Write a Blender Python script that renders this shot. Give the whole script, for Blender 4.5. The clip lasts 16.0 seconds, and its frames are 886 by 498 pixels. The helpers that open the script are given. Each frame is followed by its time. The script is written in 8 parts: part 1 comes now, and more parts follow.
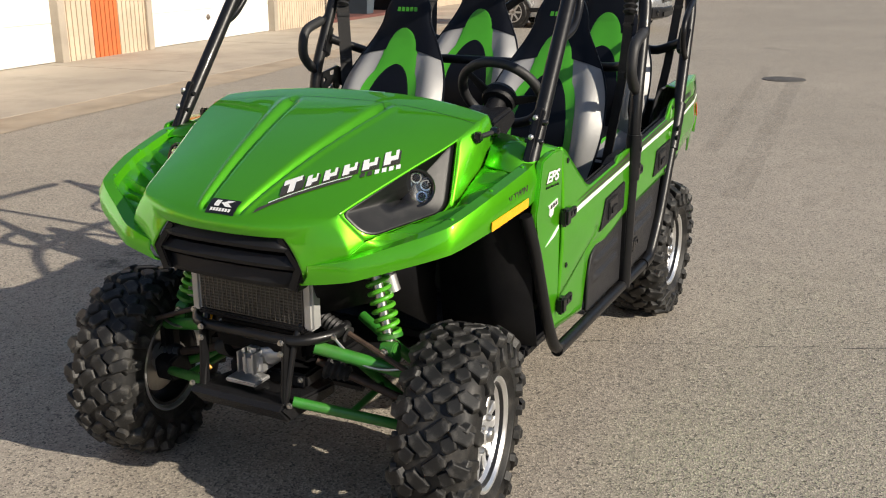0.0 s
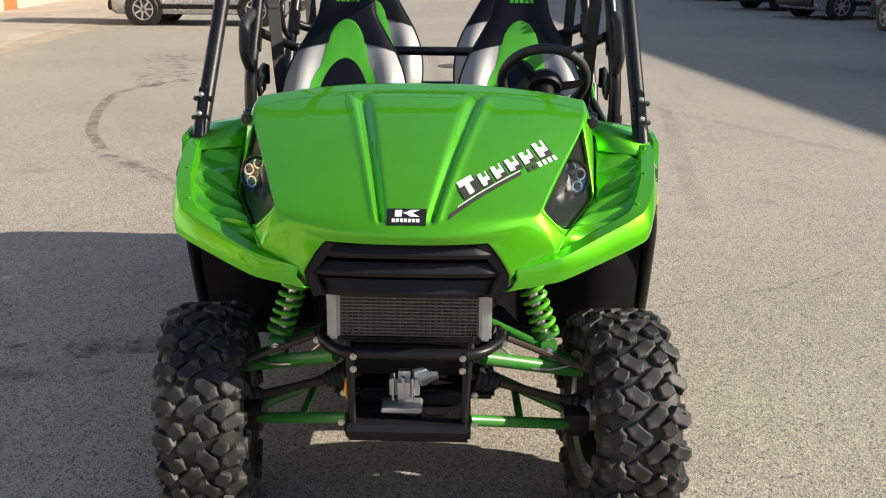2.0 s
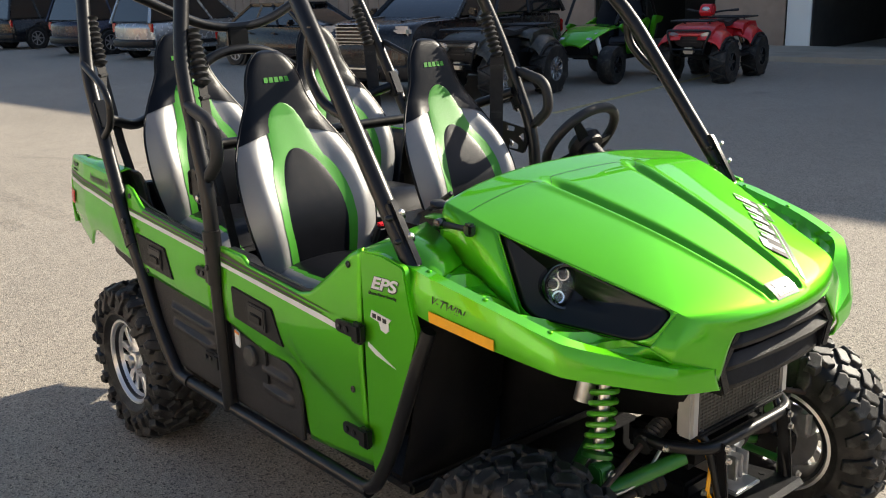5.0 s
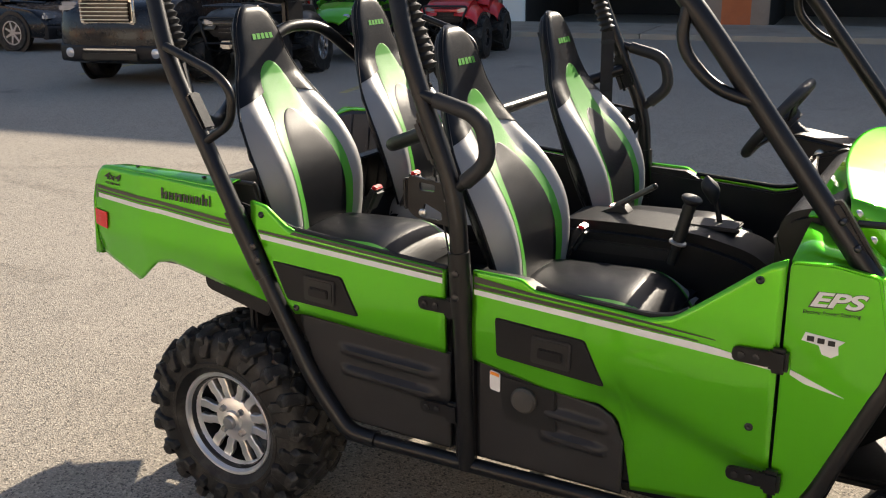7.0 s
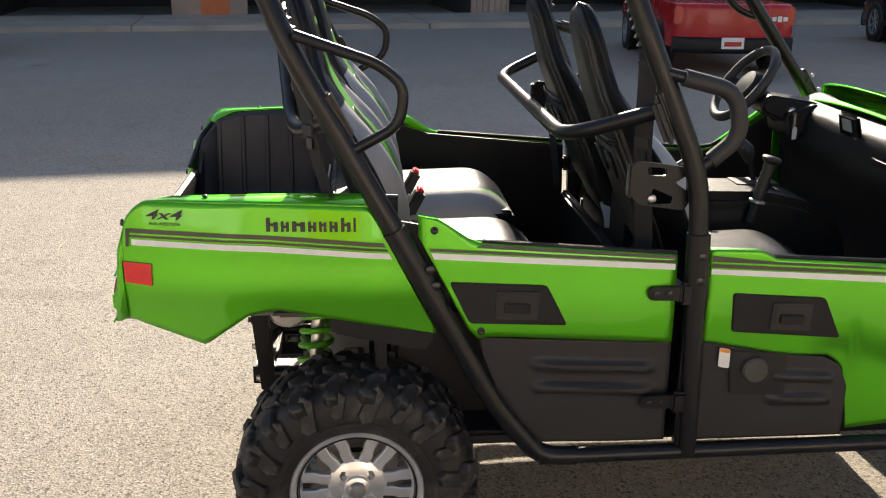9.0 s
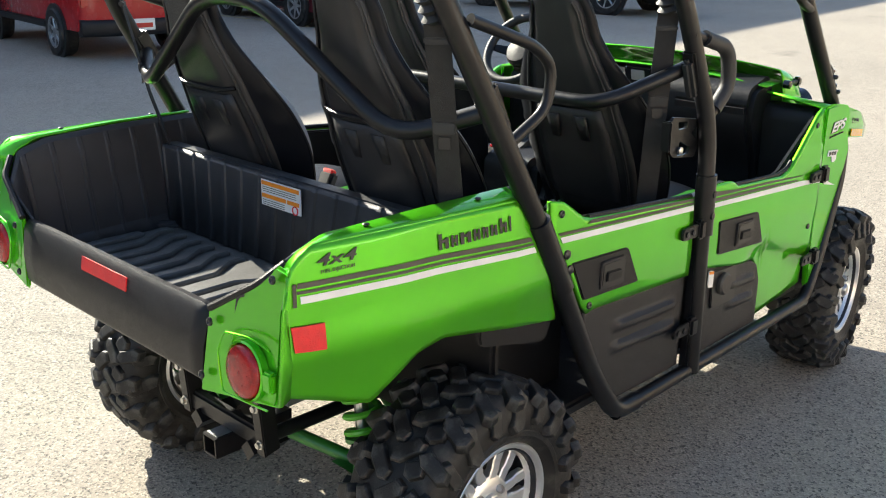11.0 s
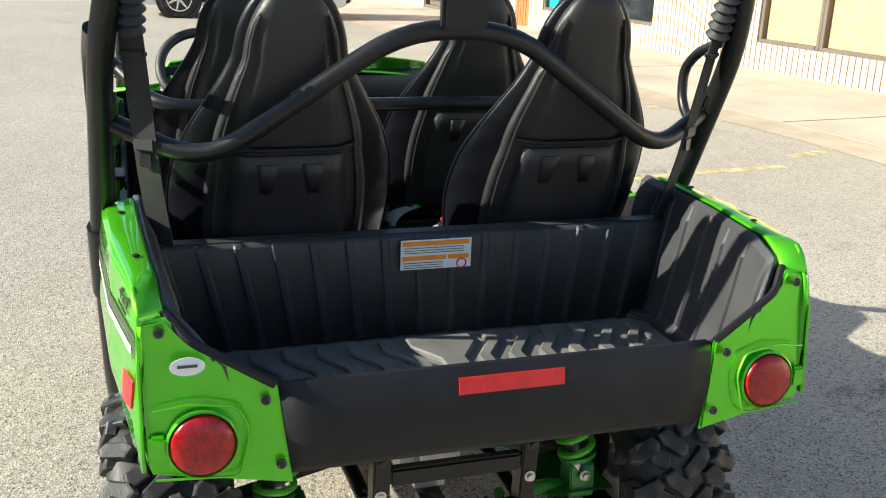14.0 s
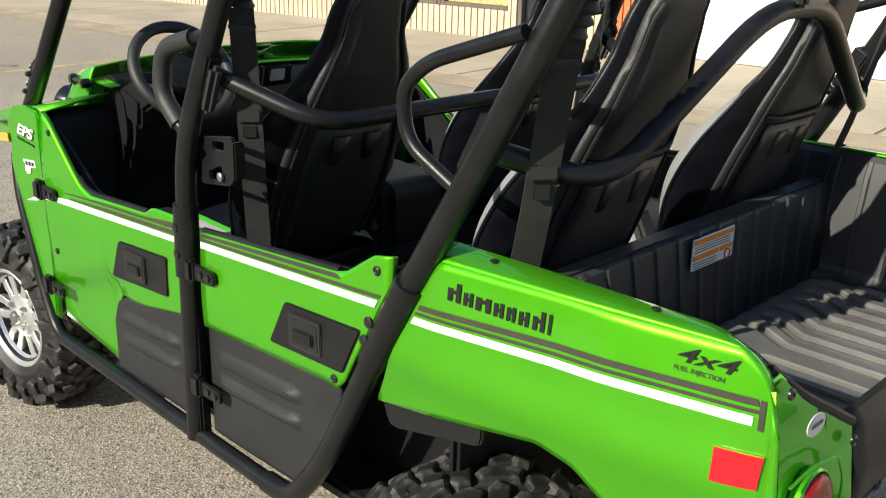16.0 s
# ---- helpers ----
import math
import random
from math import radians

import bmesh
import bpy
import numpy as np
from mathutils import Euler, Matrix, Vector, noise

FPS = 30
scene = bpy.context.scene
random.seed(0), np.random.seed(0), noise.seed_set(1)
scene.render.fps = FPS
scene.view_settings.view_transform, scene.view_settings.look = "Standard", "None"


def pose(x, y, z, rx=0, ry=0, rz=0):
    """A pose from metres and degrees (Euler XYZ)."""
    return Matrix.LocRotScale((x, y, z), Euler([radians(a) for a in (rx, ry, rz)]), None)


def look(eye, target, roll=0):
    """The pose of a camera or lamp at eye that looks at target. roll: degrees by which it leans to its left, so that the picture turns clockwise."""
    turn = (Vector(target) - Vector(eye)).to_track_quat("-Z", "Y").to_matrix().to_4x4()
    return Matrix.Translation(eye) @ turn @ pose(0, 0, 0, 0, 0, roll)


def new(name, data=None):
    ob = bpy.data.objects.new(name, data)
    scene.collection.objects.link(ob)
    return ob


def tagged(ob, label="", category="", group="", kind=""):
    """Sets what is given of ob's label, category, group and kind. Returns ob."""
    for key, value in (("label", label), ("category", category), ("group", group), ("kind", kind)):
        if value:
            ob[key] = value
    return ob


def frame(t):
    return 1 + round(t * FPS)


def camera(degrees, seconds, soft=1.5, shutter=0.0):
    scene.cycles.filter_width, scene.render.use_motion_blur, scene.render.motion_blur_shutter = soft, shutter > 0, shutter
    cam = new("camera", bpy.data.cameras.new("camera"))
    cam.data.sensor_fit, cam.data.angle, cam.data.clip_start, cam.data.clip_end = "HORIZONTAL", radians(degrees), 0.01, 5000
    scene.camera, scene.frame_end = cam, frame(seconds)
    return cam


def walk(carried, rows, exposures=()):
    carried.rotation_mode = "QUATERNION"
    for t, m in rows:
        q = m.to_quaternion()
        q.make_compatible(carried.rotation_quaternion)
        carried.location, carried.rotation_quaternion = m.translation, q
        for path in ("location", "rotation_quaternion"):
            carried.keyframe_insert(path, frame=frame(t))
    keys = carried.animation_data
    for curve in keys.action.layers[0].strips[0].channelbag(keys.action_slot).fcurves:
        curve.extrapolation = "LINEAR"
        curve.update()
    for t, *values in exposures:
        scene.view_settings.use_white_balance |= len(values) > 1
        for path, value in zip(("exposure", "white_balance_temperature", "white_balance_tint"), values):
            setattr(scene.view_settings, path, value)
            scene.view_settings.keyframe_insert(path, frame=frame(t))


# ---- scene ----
cam = camera(49.42, 16.0, 1.1)
# seconds, stops, kelvin, tint
EXPOSURE = [(0.0, 0.35, 6450, 12), (1.0, 0.55, 6450, 12), (2.0, 0.85, 6450, 11), (3.0, 1.05, 6450, 9), (4.0, 1.15, 6450, 8), (4.5, 1.0, 6500, 9), (7.0, 0.95, 6750, 13), (8.5, 1.12, 6750, 13), (9.2, 1.12, 6750, 13), (11.5, 1.66, 6150, 5), (12.5, 1.63, 6100, 4), (13.5, 1.44, 6100, 4), (14.5, 1.25, 6100, 4), (16.0, 0.68, 6300, 5)]
# seconds, place in metres, turn in degrees
PATH = [
    (0.0, 3.508, 1.760, 1.727, 72.85, -0.09, 116.44),
    (0.5, 3.629, 1.404, 1.706, 73.37, -0.31, 110.80),
    (1.0, 3.799, 1.006, 1.710, 73.13, -0.88, 104.13),
    (1.5, 3.859, 0.529, 1.684, 72.52, -0.90, 97.83),
    (2.0, 3.773, 0.159, 1.682, 72.75, -0.44, 91.68),
    (2.5, 3.703, -0.261, 1.686, 71.57, 0.19, 84.29),
    (3.0, 3.526, -0.625, 1.685, 71.42, 0.75, 74.78),
    (3.5, 3.382, -1.038, 1.733, 72.38, 0.26, 65.53),
    (4.0, 3.192, -1.452, 1.784, 73.81, -0.09, 57.91),
    (4.5, 2.924, -1.798, 1.808, 74.82, 0.60, 53.44),
    (4.7, 2.803, -1.947, 1.794, 74.74, 1.14, 51.90),
    (6.8, 1.127, -2.817, 1.794, 73.24, 0.60, 31.66),
    (7.0, 0.940, -2.860, 1.783, 72.86, 0.74, 29.56),
    (7.5, 0.458, -2.987, 1.780, 72.51, 0.49, 22.86),
    (8.0, -0.062, -3.006, 1.759, 72.57, -0.65, 15.42),
    (8.5, -0.556, -3.080, 1.749, 72.14, -0.69, 6.85),
    (9.0, -1.055, -3.027, 1.732, 72.32, -0.39, -4.68),
    (9.2, -1.251, -2.987, 1.741, 71.92, -0.44, -9.74),
    (11.5, -3.013, -1.664, 1.695, 72.05, -0.76, -56.36),
    (12.0, -3.284, -1.187, 1.714, 72.50, -1.18, -67.80),
    (12.5, -3.402, -0.702, 1.700, 72.80, -1.12, -77.95),
    (13.0, -3.492, -0.210, 1.702, 72.11, -0.95, -88.78),
    (13.5, -3.447, 0.203, 1.686, 72.59, -0.85, -97.91),
    (14.0, -3.254, 0.665, 1.710, 72.34, -2.13, -107.56),
    (14.5, -3.149, 1.048, 1.704, 73.58, -1.75, -114.06),
    (15.0, -2.835, 1.375, 1.694, 73.45, -2.05, -121.42),
    (15.5, -2.510, 1.690, 1.695, 71.43, -2.20, -129.23),
    (16.0, -2.172, 1.877, 1.688, 70.95, -1.36, -134.96),
]
walk(cam, [(r[0], pose(*r[1:])) for r in PATH], EXPOSURE)

# ---- light: low sun from the vehicle's left, clear sky ----
SUN_FROM = Vector((0.20, 1.82, 1.0)).normalized()
sun_data = bpy.data.lights.new("sun", "SUN")
sun_data.energy, sun_data.angle, sun_data.color = 4.8, radians(0.55), (1.0, 0.91, 0.75)
sun = new("sun", sun_data)
sun.matrix_world = look((0, 0, 30), Vector((0, 0, 30)) - SUN_FROM)
world = bpy.data.worlds.new("sky")
scene.world = world
world.use_nodes = True
wn, wl = world.node_tree.nodes, world.node_tree.links
sky = wn.new("ShaderNodeTexSky")
sky.sky_type, sky.sun_disc = "NISHITA", False
sky.sun_elevation = math.asin(SUN_FROM.z)
sky.sun_rotation = math.atan2(SUN_FROM.x, SUN_FROM.y)
wl.new(sky.outputs[0], wn["Background"].inputs[0])
wn["Background"].inputs[1].default_value = 0.091


# ---- materials ----
def mat(name, base, rough=0.5, metal=0.0, coat=0.0, vary=0.12, scale=6.0, grain=0.0, grain_scale=300.0, rough_vary=0.08,
        dirt=None, dirt_amount=0.0, dirt_scale=3.0, spec=0.5, flake=0.0):
    """A surface with broad variation, fine grain relief and optional dirt patches."""
    m = bpy.data.materials.new(name)
    m.use_nodes = True
    nt = m.node_tree
    N, L = nt.nodes, nt.links
    b = N["Principled BSDF"]
    tc = N.new("ShaderNodeTexCoord")
    n1 = N.new("ShaderNodeTexNoise")
    n1.inputs["Scale"].default_value, n1.inputs["Detail"].default_value = scale, 6
    L.new(tc.outputs["Object"], n1.inputs["Vector"])
    ramp = N.new("ShaderNodeMapRange")
    ramp.inputs[1].default_value, ramp.inputs[2].default_value = 0.3, 0.7
    ramp.inputs[3].default_value, ramp.inputs[4].default_value = 1 - vary, 1 + vary
    L.new(n1.outputs[0], ramp.inputs[0])
    mul = N.new("ShaderNodeVectorMath")
    mul.operation = "SCALE"
    mul.inputs[0].default_value = base
    L.new(ramp.outputs[0], mul.inputs["Scale"])
    out = mul.outputs[0]
    if dirt:
        n2 = N.new("ShaderNodeTexNoise")
        n2.inputs["Scale"].default_value, n2.inputs["Detail"].default_value, n2.inputs["Roughness"].default_value = dirt_scale, 8, 0.65
        L.new(tc.outputs["Object"], n2.inputs["Vector"])
        r2 = N.new("ShaderNodeMapRange")
        r2.inputs[1].default_value, r2.inputs[2].default_value, r2.inputs[4].default_value = 0.48, 0.72, dirt_amount
        L.new(n2.outputs[0], r2.inputs[0])
        mx = N.new("ShaderNodeMix")
        mx.data_type = "RGBA"
        L.new(r2.outputs[0], mx.inputs[0])
        L.new(out, mx.inputs[6])
        mx.inputs[7].default_value = (*dirt, 1)
        out = mx.outputs[2]
    L.new(out, b.inputs["Base Color"])
    b.inputs["Metallic"].default_value = metal
    b.inputs["Specular IOR Level"].default_value = spec
    rr = N.new("ShaderNodeMapRange")
    rr.inputs[3].default_value, rr.inputs[4].default_value = max(0.02, rough - rough_vary), min(1, rough + rough_vary)
    n3 = N.new("ShaderNodeTexNoise")
    n3.inputs["Scale"].default_value, n3.inputs["Detail"].default_value = scale * 5, 4
    L.new(tc.outputs["Object"], n3.inputs["Vector"])
    L.new(n3.outputs[0], rr.inputs[0])
    L.new(rr.outputs[0], b.inputs["Roughness"])
    if coat:
        b.inputs["Coat Weight"].default_value, b.inputs["Coat Roughness"].default_value = coat, 0.04
    if grain:
        n4 = N.new("ShaderNodeTexNoise")
        n4.inputs["Scale"].default_value, n4.inputs["Detail"].default_value = grain_scale, 3
        L.new(tc.outputs["Object"], n4.inputs["Vector"])
        bp = N.new("ShaderNodeBump")
        bp.inputs["Strength"].default_value, bp.inputs["Distance"].default_value = min(1.0, grain), 0.002
        L.new(n4.outputs[0], bp.inputs["Height"])
        L.new(bp.outputs[0], b.inputs["Normal"])
    return m


GREEN = mat("candy_green_paint", (0.112, 0.53, 0.012), 0.42, 0.70, 1.0, 0.05, 3, 0.06, 1400, 0.05, spec=0.25)
GREEN.node_tree.nodes["Principled BSDF"].inputs["Specular Tint"].default_value = (0.22, 0.9, 0.05, 1)
GREEN_SPRING = mat("bright_green_spring_coat", (0.09, 0.42, 0.02), 0.38, 0.0, 0.3, 0.12, 20, 0.1, 400, dirt=(0.12, 0.09, 0.06), dirt_amount=0.2, dirt_scale=9)
GREEN_SATIN = mat("green_powder_coat", (0.032, 0.20, 0.022), 0.42, 0.0, 0.3, 0.15, 20, 0.1, 400, dirt=(0.12, 0.09, 0.06), dirt_amount=0.35, dirt_scale=9)
BLACK_TUBE = mat("black_tube_paint", (0.008, 0.008, 0.009), 0.36, 0, 0.10, 0.2, 12, 0.12, 700, dirt=(0.06, 0.058, 0.055), dirt_amount=0.10, dirt_scale=14, spec=0.32)
PLASTIC = mat("textured_black_plastic", (0.011, 0.011, 0.0125), 0.42, 0, 0, 0.2, 9, 0.35, 900, dirt=(0.05, 0.048, 0.046), dirt_amount=0.10, dirt_scale=5, spec=0.26)
BED = mat("sheeny_black_bed_plastic", (0.040, 0.040, 0.043), 0.46, 0, 0, 0.2, 9, 0.25, 700, dirt=(0.07, 0.068, 0.066), dirt_amount=0.14, dirt_scale=6, spec=0.42)
BED_FLOOR = mat("dusty_black_bed_floor", (0.13, 0.126, 0.12), 0.36, 0, 0, 0.25, 9, 0.3, 500, dirt=(0.13, 0.125, 0.12), dirt_amount=0.55, dirt_scale=8, spec=0.6)
WELL = mat("matt_black_inner_plastic", (0.006, 0.006, 0.007), 0.6, 0, 0, 0.3, 9, 0.3, 500, dirt=(0.05, 0.045, 0.04), dirt_amount=0.08, dirt_scale=7, spec=0.15)
HEAD_BLACK = mat("satin_black_lamp_panel", (0.006, 0.006, 0.0065), 0.34, 0, 0, 0.15, 6, 0.1, 900, spec=0.35)
LAMP_GREY = mat("dark_lamp_reflector", (0.16, 0.16, 0.17), 0.25, 0.9, 0, 0.1, 20)
LINER = mat("grey_black_door_plastic", (0.019, 0.019, 0.021), 0.48, 0, 0, 0.15, 7, 0.35, 900, dirt=(0.06, 0.056, 0.052), dirt_amount=0.14, dirt_scale=5, spec=0.4)
CAP_GREY = mat("dusty_grey_cap_plastic", (0.055, 0.052, 0.047), 0.6, 0, 0, 0.2, 12, 0.3, 400)
GLOSS_BLACK = mat("gloss_black_bezel", (0.008, 0.008, 0.009), 0.16, 0, 0.6, 0.1, 8)
RUBBER = mat("tyre_rubber", (0.011, 0.011, 0.011), 0.55, 0, 0, 0.25, 14, 0.4, 260, dirt=(0.15, 0.137, 0.12), dirt_amount=0.40, dirt_scale=11, spec=0.4)
TREAD = mat("dusty_tread_rubber", (0.014, 0.0138, 0.0135), 0.55, 0, 0, 0.3, 14, 0.4, 260, dirt=(0.17, 0.163, 0.15), dirt_amount=0.50, dirt_scale=17, spec=0.4)
GRIP = mat("soft_rubber_grip", (0.02, 0.02, 0.021), 0.55, 0, 0, 0.1, 10, 0.3, 500)
ALLOY = mat("machined_alloy", (0.80, 0.80, 0.80), 0.32, 0.85, 0, 0.06, 18, 0.1, 500)
DARK_ALLOY = mat("black_painted_alloy", (0.02, 0.02, 0.022), 0.35, 0.4, 0.3, 0.1, 14)
STEEL = mat("zinc_bolt_steel", (0.55, 0.54, 0.52), 0.32, 1.0, 0, 0.1, 40)
CAST = mat("cast_aluminium", (0.58, 0.58, 0.58), 0.44, 0.85, 0, 0.2, 18, 0.4, 240)
RUST = mat("brown_driveshaft_steel", (0.075, 0.05, 0.038), 0.6, 0.3, 0, 0.3, 30, 0.4, 200)
RAD_TANK = mat("pale_grey_tank_plastic", (0.46, 0.46, 0.45), 0.42, 0.4, 0, 0.1, 14)
GUARD = mat("grey_wire_guard", (0.12, 0.117, 0.11), 0.42, 0.7, 0, 0.15, 20)
RAD_CORE = mat("radiator_fins", (0.09, 0.087, 0.08), 0.55, 0.6, 0, 0.2, 30, 0.6, 500)
VINYL_BLACK = mat("black_seat_vinyl", (0.0045, 0.0052, 0.008), 0.36, 0, 0, 0.15, 9, 0.2, 650, dirt=(0.05, 0.05, 0.052), dirt_amount=0.05, dirt_scale=7, spec=0.22)
SHELL = mat("matt_black_seat_back", (0.018, 0.018, 0.020), 0.42, 0, 0, 0.2, 9, 0.4, 500, dirt=(0.07, 0.068, 0.066), dirt_amount=0.14, dirt_scale=6, spec=0.45)
VINYL_SILVER = mat("silver_seat_vinyl", (0.33, 0.328, 0.325), 0.50, 0.30, 0, 0.06, 9, 0.25, 650)
VINYL_GREEN = mat("green_seat_vinyl", (0.06, 0.34, 0.02), 0.45, 0, 0, 0.06, 9, 0.25, 650)
BELT = mat("black_belt_webbing", (0.022, 0.021, 0.021), 0.8, 0, 0, 0.2, 30, 0.6, 500)
RED_REFLECT = mat("red_reflector", (0.72, 0.008, 0.016), 0.30, 0, 0.15, 0.08, 60, 0.5, 300)
RED_LENS = mat("red_lamp_lens", (0.30, 0.002, 0.004), 0.25, 0, 0.12, 0.35, 70, 0.5, 160)
ORANGE_REFLECT = mat("amber_reflector", (0.95, 0.44, 0.008), 0.25, 0, 0.6, 0.06, 60)
DECAL_WHITE = mat("white_decal", (0.78, 0.78, 0.76), 0.35, 0, 0, 0.04, 30)
DECAL_BLACK = mat("black_decal", (0.012, 0.012, 0.012), 0.35, 0, 0, 0.1, 30)
DECAL_GREY = mat("bronze_grey_decal", (0.06, 0.055, 0.045), 0.35, 0.2, 0, 0.1, 30)
DECAL_ORANGE = mat("orange_label", (0.85, 0.27, 0.02), 0.45, 0, 0, 0.05, 30)
LENS_CHROME = mat("lamp_reflector_chrome", (0.8, 0.8, 0.82), 0.12, 1.0, 0, 0.05, 20)


def glass_mat(name, tint=(1, 1, 1), rough=0.0):
    m = bpy.data.materials.new(name)
    m.use_nodes = True
    b = m.node_tree.nodes["Principled BSDF"]
    b.inputs["Base Color"].default_value = (*tint, 1)
    b.inputs["Transmission Weight"].default_value, b.inputs["Roughness"].default_value, b.inputs["IOR"].default_value = 1.0, rough, 1.45
    return m


CLEAR = glass_mat("clear_polycarbonate")


# ---- mesh helpers ----
def part(name, bm, material, parent=None, label="", smooth=40, solid=0.0, offset=-1.0, kind="", category=""):
    """Link a bmesh as one mesh object under a thing or part."""
    bmesh.ops.recalc_face_normals(bm, faces=bm.faces[:])
    me = bpy.data.meshes.new(name)
    bm.to_mesh(me)
    bm.free()
    me.materials.append(material)
    if smooth:
        me.polygons.foreach_set("use_smooth", [True] * len(me.polygons))
        me.set_sharp_from_angle(angle=radians(smooth))
    ob = new(name, me)
    ob.parent = parent
    if solid:
        sm = ob.modifiers.new("thickness", "SOLIDIFY")
        sm.thickness, sm.offset = solid, offset
    return tagged(ob, label, category, "", kind)


def island_parts(name, bm, material, parent, label="", smooth=60):
    """Each connected sheet of a bmesh as a part of its own."""
    bm.verts.ensure_lookup_table()
    left = set(bm.verts)
    while left:
        seed = left.pop()
        group, stack = {seed}, [seed]
        while stack:
            v = stack.pop()
            for e in v.link_edges:
                o = e.other_vert(v)
                if o in left:
                    left.discard(o)
                    group.add(o)
                    stack.append(o)
        faces = {f for v in group for f in v.link_faces}
        if len(faces) < 8:
            continue
        nb = bmesh.new()
        mp = {v: nb.verts.new(v.co) for v in group}
        for f in faces:
            nb.faces.new([mp[v] for v in f.verts])
        part(name, nb, material, parent, label, smooth)
    bm.free()


def lettering(name, text, size, m, material, parent, shear=0.0, label="", bold=0.022, drape=None):
    """Words in the built-in font, lying in the local xy plane of m, thin."""
    cu = bpy.data.curves.new(name, "FONT")
    cu.body, cu.size, cu.extrude, cu.offset, cu.shear, cu.align_x, cu.align_y = text, size, 0.0006, size * bold, shear, "CENTER", "CENTER"
    tmp = bpy.data.objects.new(name, cu)
    me = bpy.data.meshes.new_from_object(tmp)
    bpy.data.objects.remove(tmp)
    bpy.data.curves.remove(cu)
    me.materials.clear()
    me.materials.append(material)
    ob = new(name, me)
    ob.parent = parent
    me.transform(m)
    if drape:
        for v in me.vertices:
            sgn = 1 if v.co.y > 0 else -1
            v.co.y = sgn * (drape(v.co.x, v.co.z) + 0.003) + (v.co.y - m.translation.y)
    return tagged(ob, label)


def side_pose(x, y, z, s, tilt=0.0):
    """A pose for words on the vehicle's left (s 1) or right (s -1) side."""
    right = Vector((-s, 0, tilt)).normalized()
    out = Vector((0, s, 0))
    up = out.cross(right)
    m = Matrix((right, up, out)).transposed().to_4x4()
    return Matrix.Translation((x, y, z)) @ m


def thing(name, label, category, group="", kind="", at=(0, 0, 0)):
    e = new(name)
    e.location = at
    return tagged(e, label, category, group, kind)


def B():
    return bmesh.new()


def bevel_edges(bm, edges, w, seg=2):
    if w > 0 and edges:
        bmesh.ops.bevel(bm, geom=list(edges), offset=w, segments=seg, affect="EDGES", clamp_overlap=True)


def box(bm, c, s, bev=0.0, m=None, seg=2):
    """A box of size s at c, with rounded edges; m turns it about c."""
    r = bmesh.ops.create_cube(bm, size=1.0)
    vs = r["verts"]
    mm = Matrix.Translation(c) @ (m or Matrix()) @ Matrix.Diagonal((*s, 1))
    bmesh.ops.transform(bm, matrix=mm, verts=vs)
    if bev:
        bevel_edges(bm, {e for v in vs for e in v.link_edges}, bev, seg)
    return bm


def prism(bm, pts, a, b, axis="y", bev=0.0, seg=2):
    """A polygon pushed from a to b along an axis. Points are (x, z) for y, (y, z) for x, (x, y) for z."""
    def at(p, h):
        return {"y": (p[0], h, p[1]), "x": (h, p[0], p[1]), "z": (p[0], p[1], h)}[axis]
    lo = [bm.verts.new(at(p, a)) for p in pts]
    hi = [bm.verts.new(at(p, b)) for p in pts]
    n = len(pts)
    f = [bm.faces.new(lo), bm.faces.new(hi[::-1])]
    for i in range(n):
        f.append(bm.faces.new((lo[i], hi[i], hi[(i + 1) % n], lo[(i + 1) % n])))
    if bev:
        bmesh.ops.recalc_face_normals(bm, faces=f)
        bevel_edges(bm, {e for q in f[:2] for e in q.edges}, bev, seg)
    return bm


def rounded(pts, r, n=4):
    """A 2D outline with its corners rounded."""
    out = []
    k = len(pts)
    for i in range(k):
        p, a, b = Vector(pts[i]), Vector(pts[i - 1]), Vector(pts[(i + 1) % k])
        d0, d1 = a - p, b - p
        rr = min(r, d0.length * 0.45, d1.length * 0.45)
        s, e = p + d0.normalized() * rr, p + d1.normalized() * rr
        for j in range(n + 1):
            t = j / n
            out.append(tuple(s * (1 - t) ** 2 + p * 2 * t * (1 - t) + e * t * t))
    return out


def fillet(pts, r, n=5):
    pts = [Vector(p) for p in pts]
    out = [pts[0]]
    for i in range(1, len(pts) - 1):
        p, d0, d1 = pts[i], pts[i - 1] - pts[i], pts[i + 1] - pts[i]
        rr = min(r, d0.length * 0.45, d1.length * 0.45)
        s, e = p + d0.normalized() * rr, p + d1.normalized() * rr
        for j in range(n + 1):
            t = j / n
            out.append(s * (1 - t) ** 2 + p * 2 * t * (1 - t) + e * t * t)
    out.append(pts[-1])
    return out


def tube(bm, pts, r, bend=0.06, seg=12, flat=1.0):
    """A tube along a path whose corners are bent with a radius."""
    path = fillet(pts, bend) if bend else [Vector(p) for p in pts]
    path = [p for i, p in enumerate(path) if i == 0 or (p - path[i - 1]).length > 1e-5]
    t0 = (path[1] - path[0]).normalized()
    u = t0.orthogonal().normalized()
    if abs(t0.z) < 0.9:
        u = (Vector((0, 0, 1)) - t0 * t0.z).normalized()
    rings = []
    for i, p in enumerate(path):
        t = (path[min(i + 1, len(path) - 1)] - path[max(i - 1, 0)]).normalized()
        u = (u - t * u.dot(t)).normalized()
        w = t.cross(u)
        rings.append([bm.verts.new(p + (u * math.cos(a) * flat + w * math.sin(a)) * r) for a in (2 * math.pi * k / seg for k in range(seg))])
    for a, b in zip(rings, rings[1:]):
        for k in range(seg):
            bm.faces.new((a[k], a[(k + 1) % seg], b[(k + 1) % seg], b[k]))
    bm.faces.new(rings[0])
    bm.faces.new(rings[-1][::-1])
    return bm


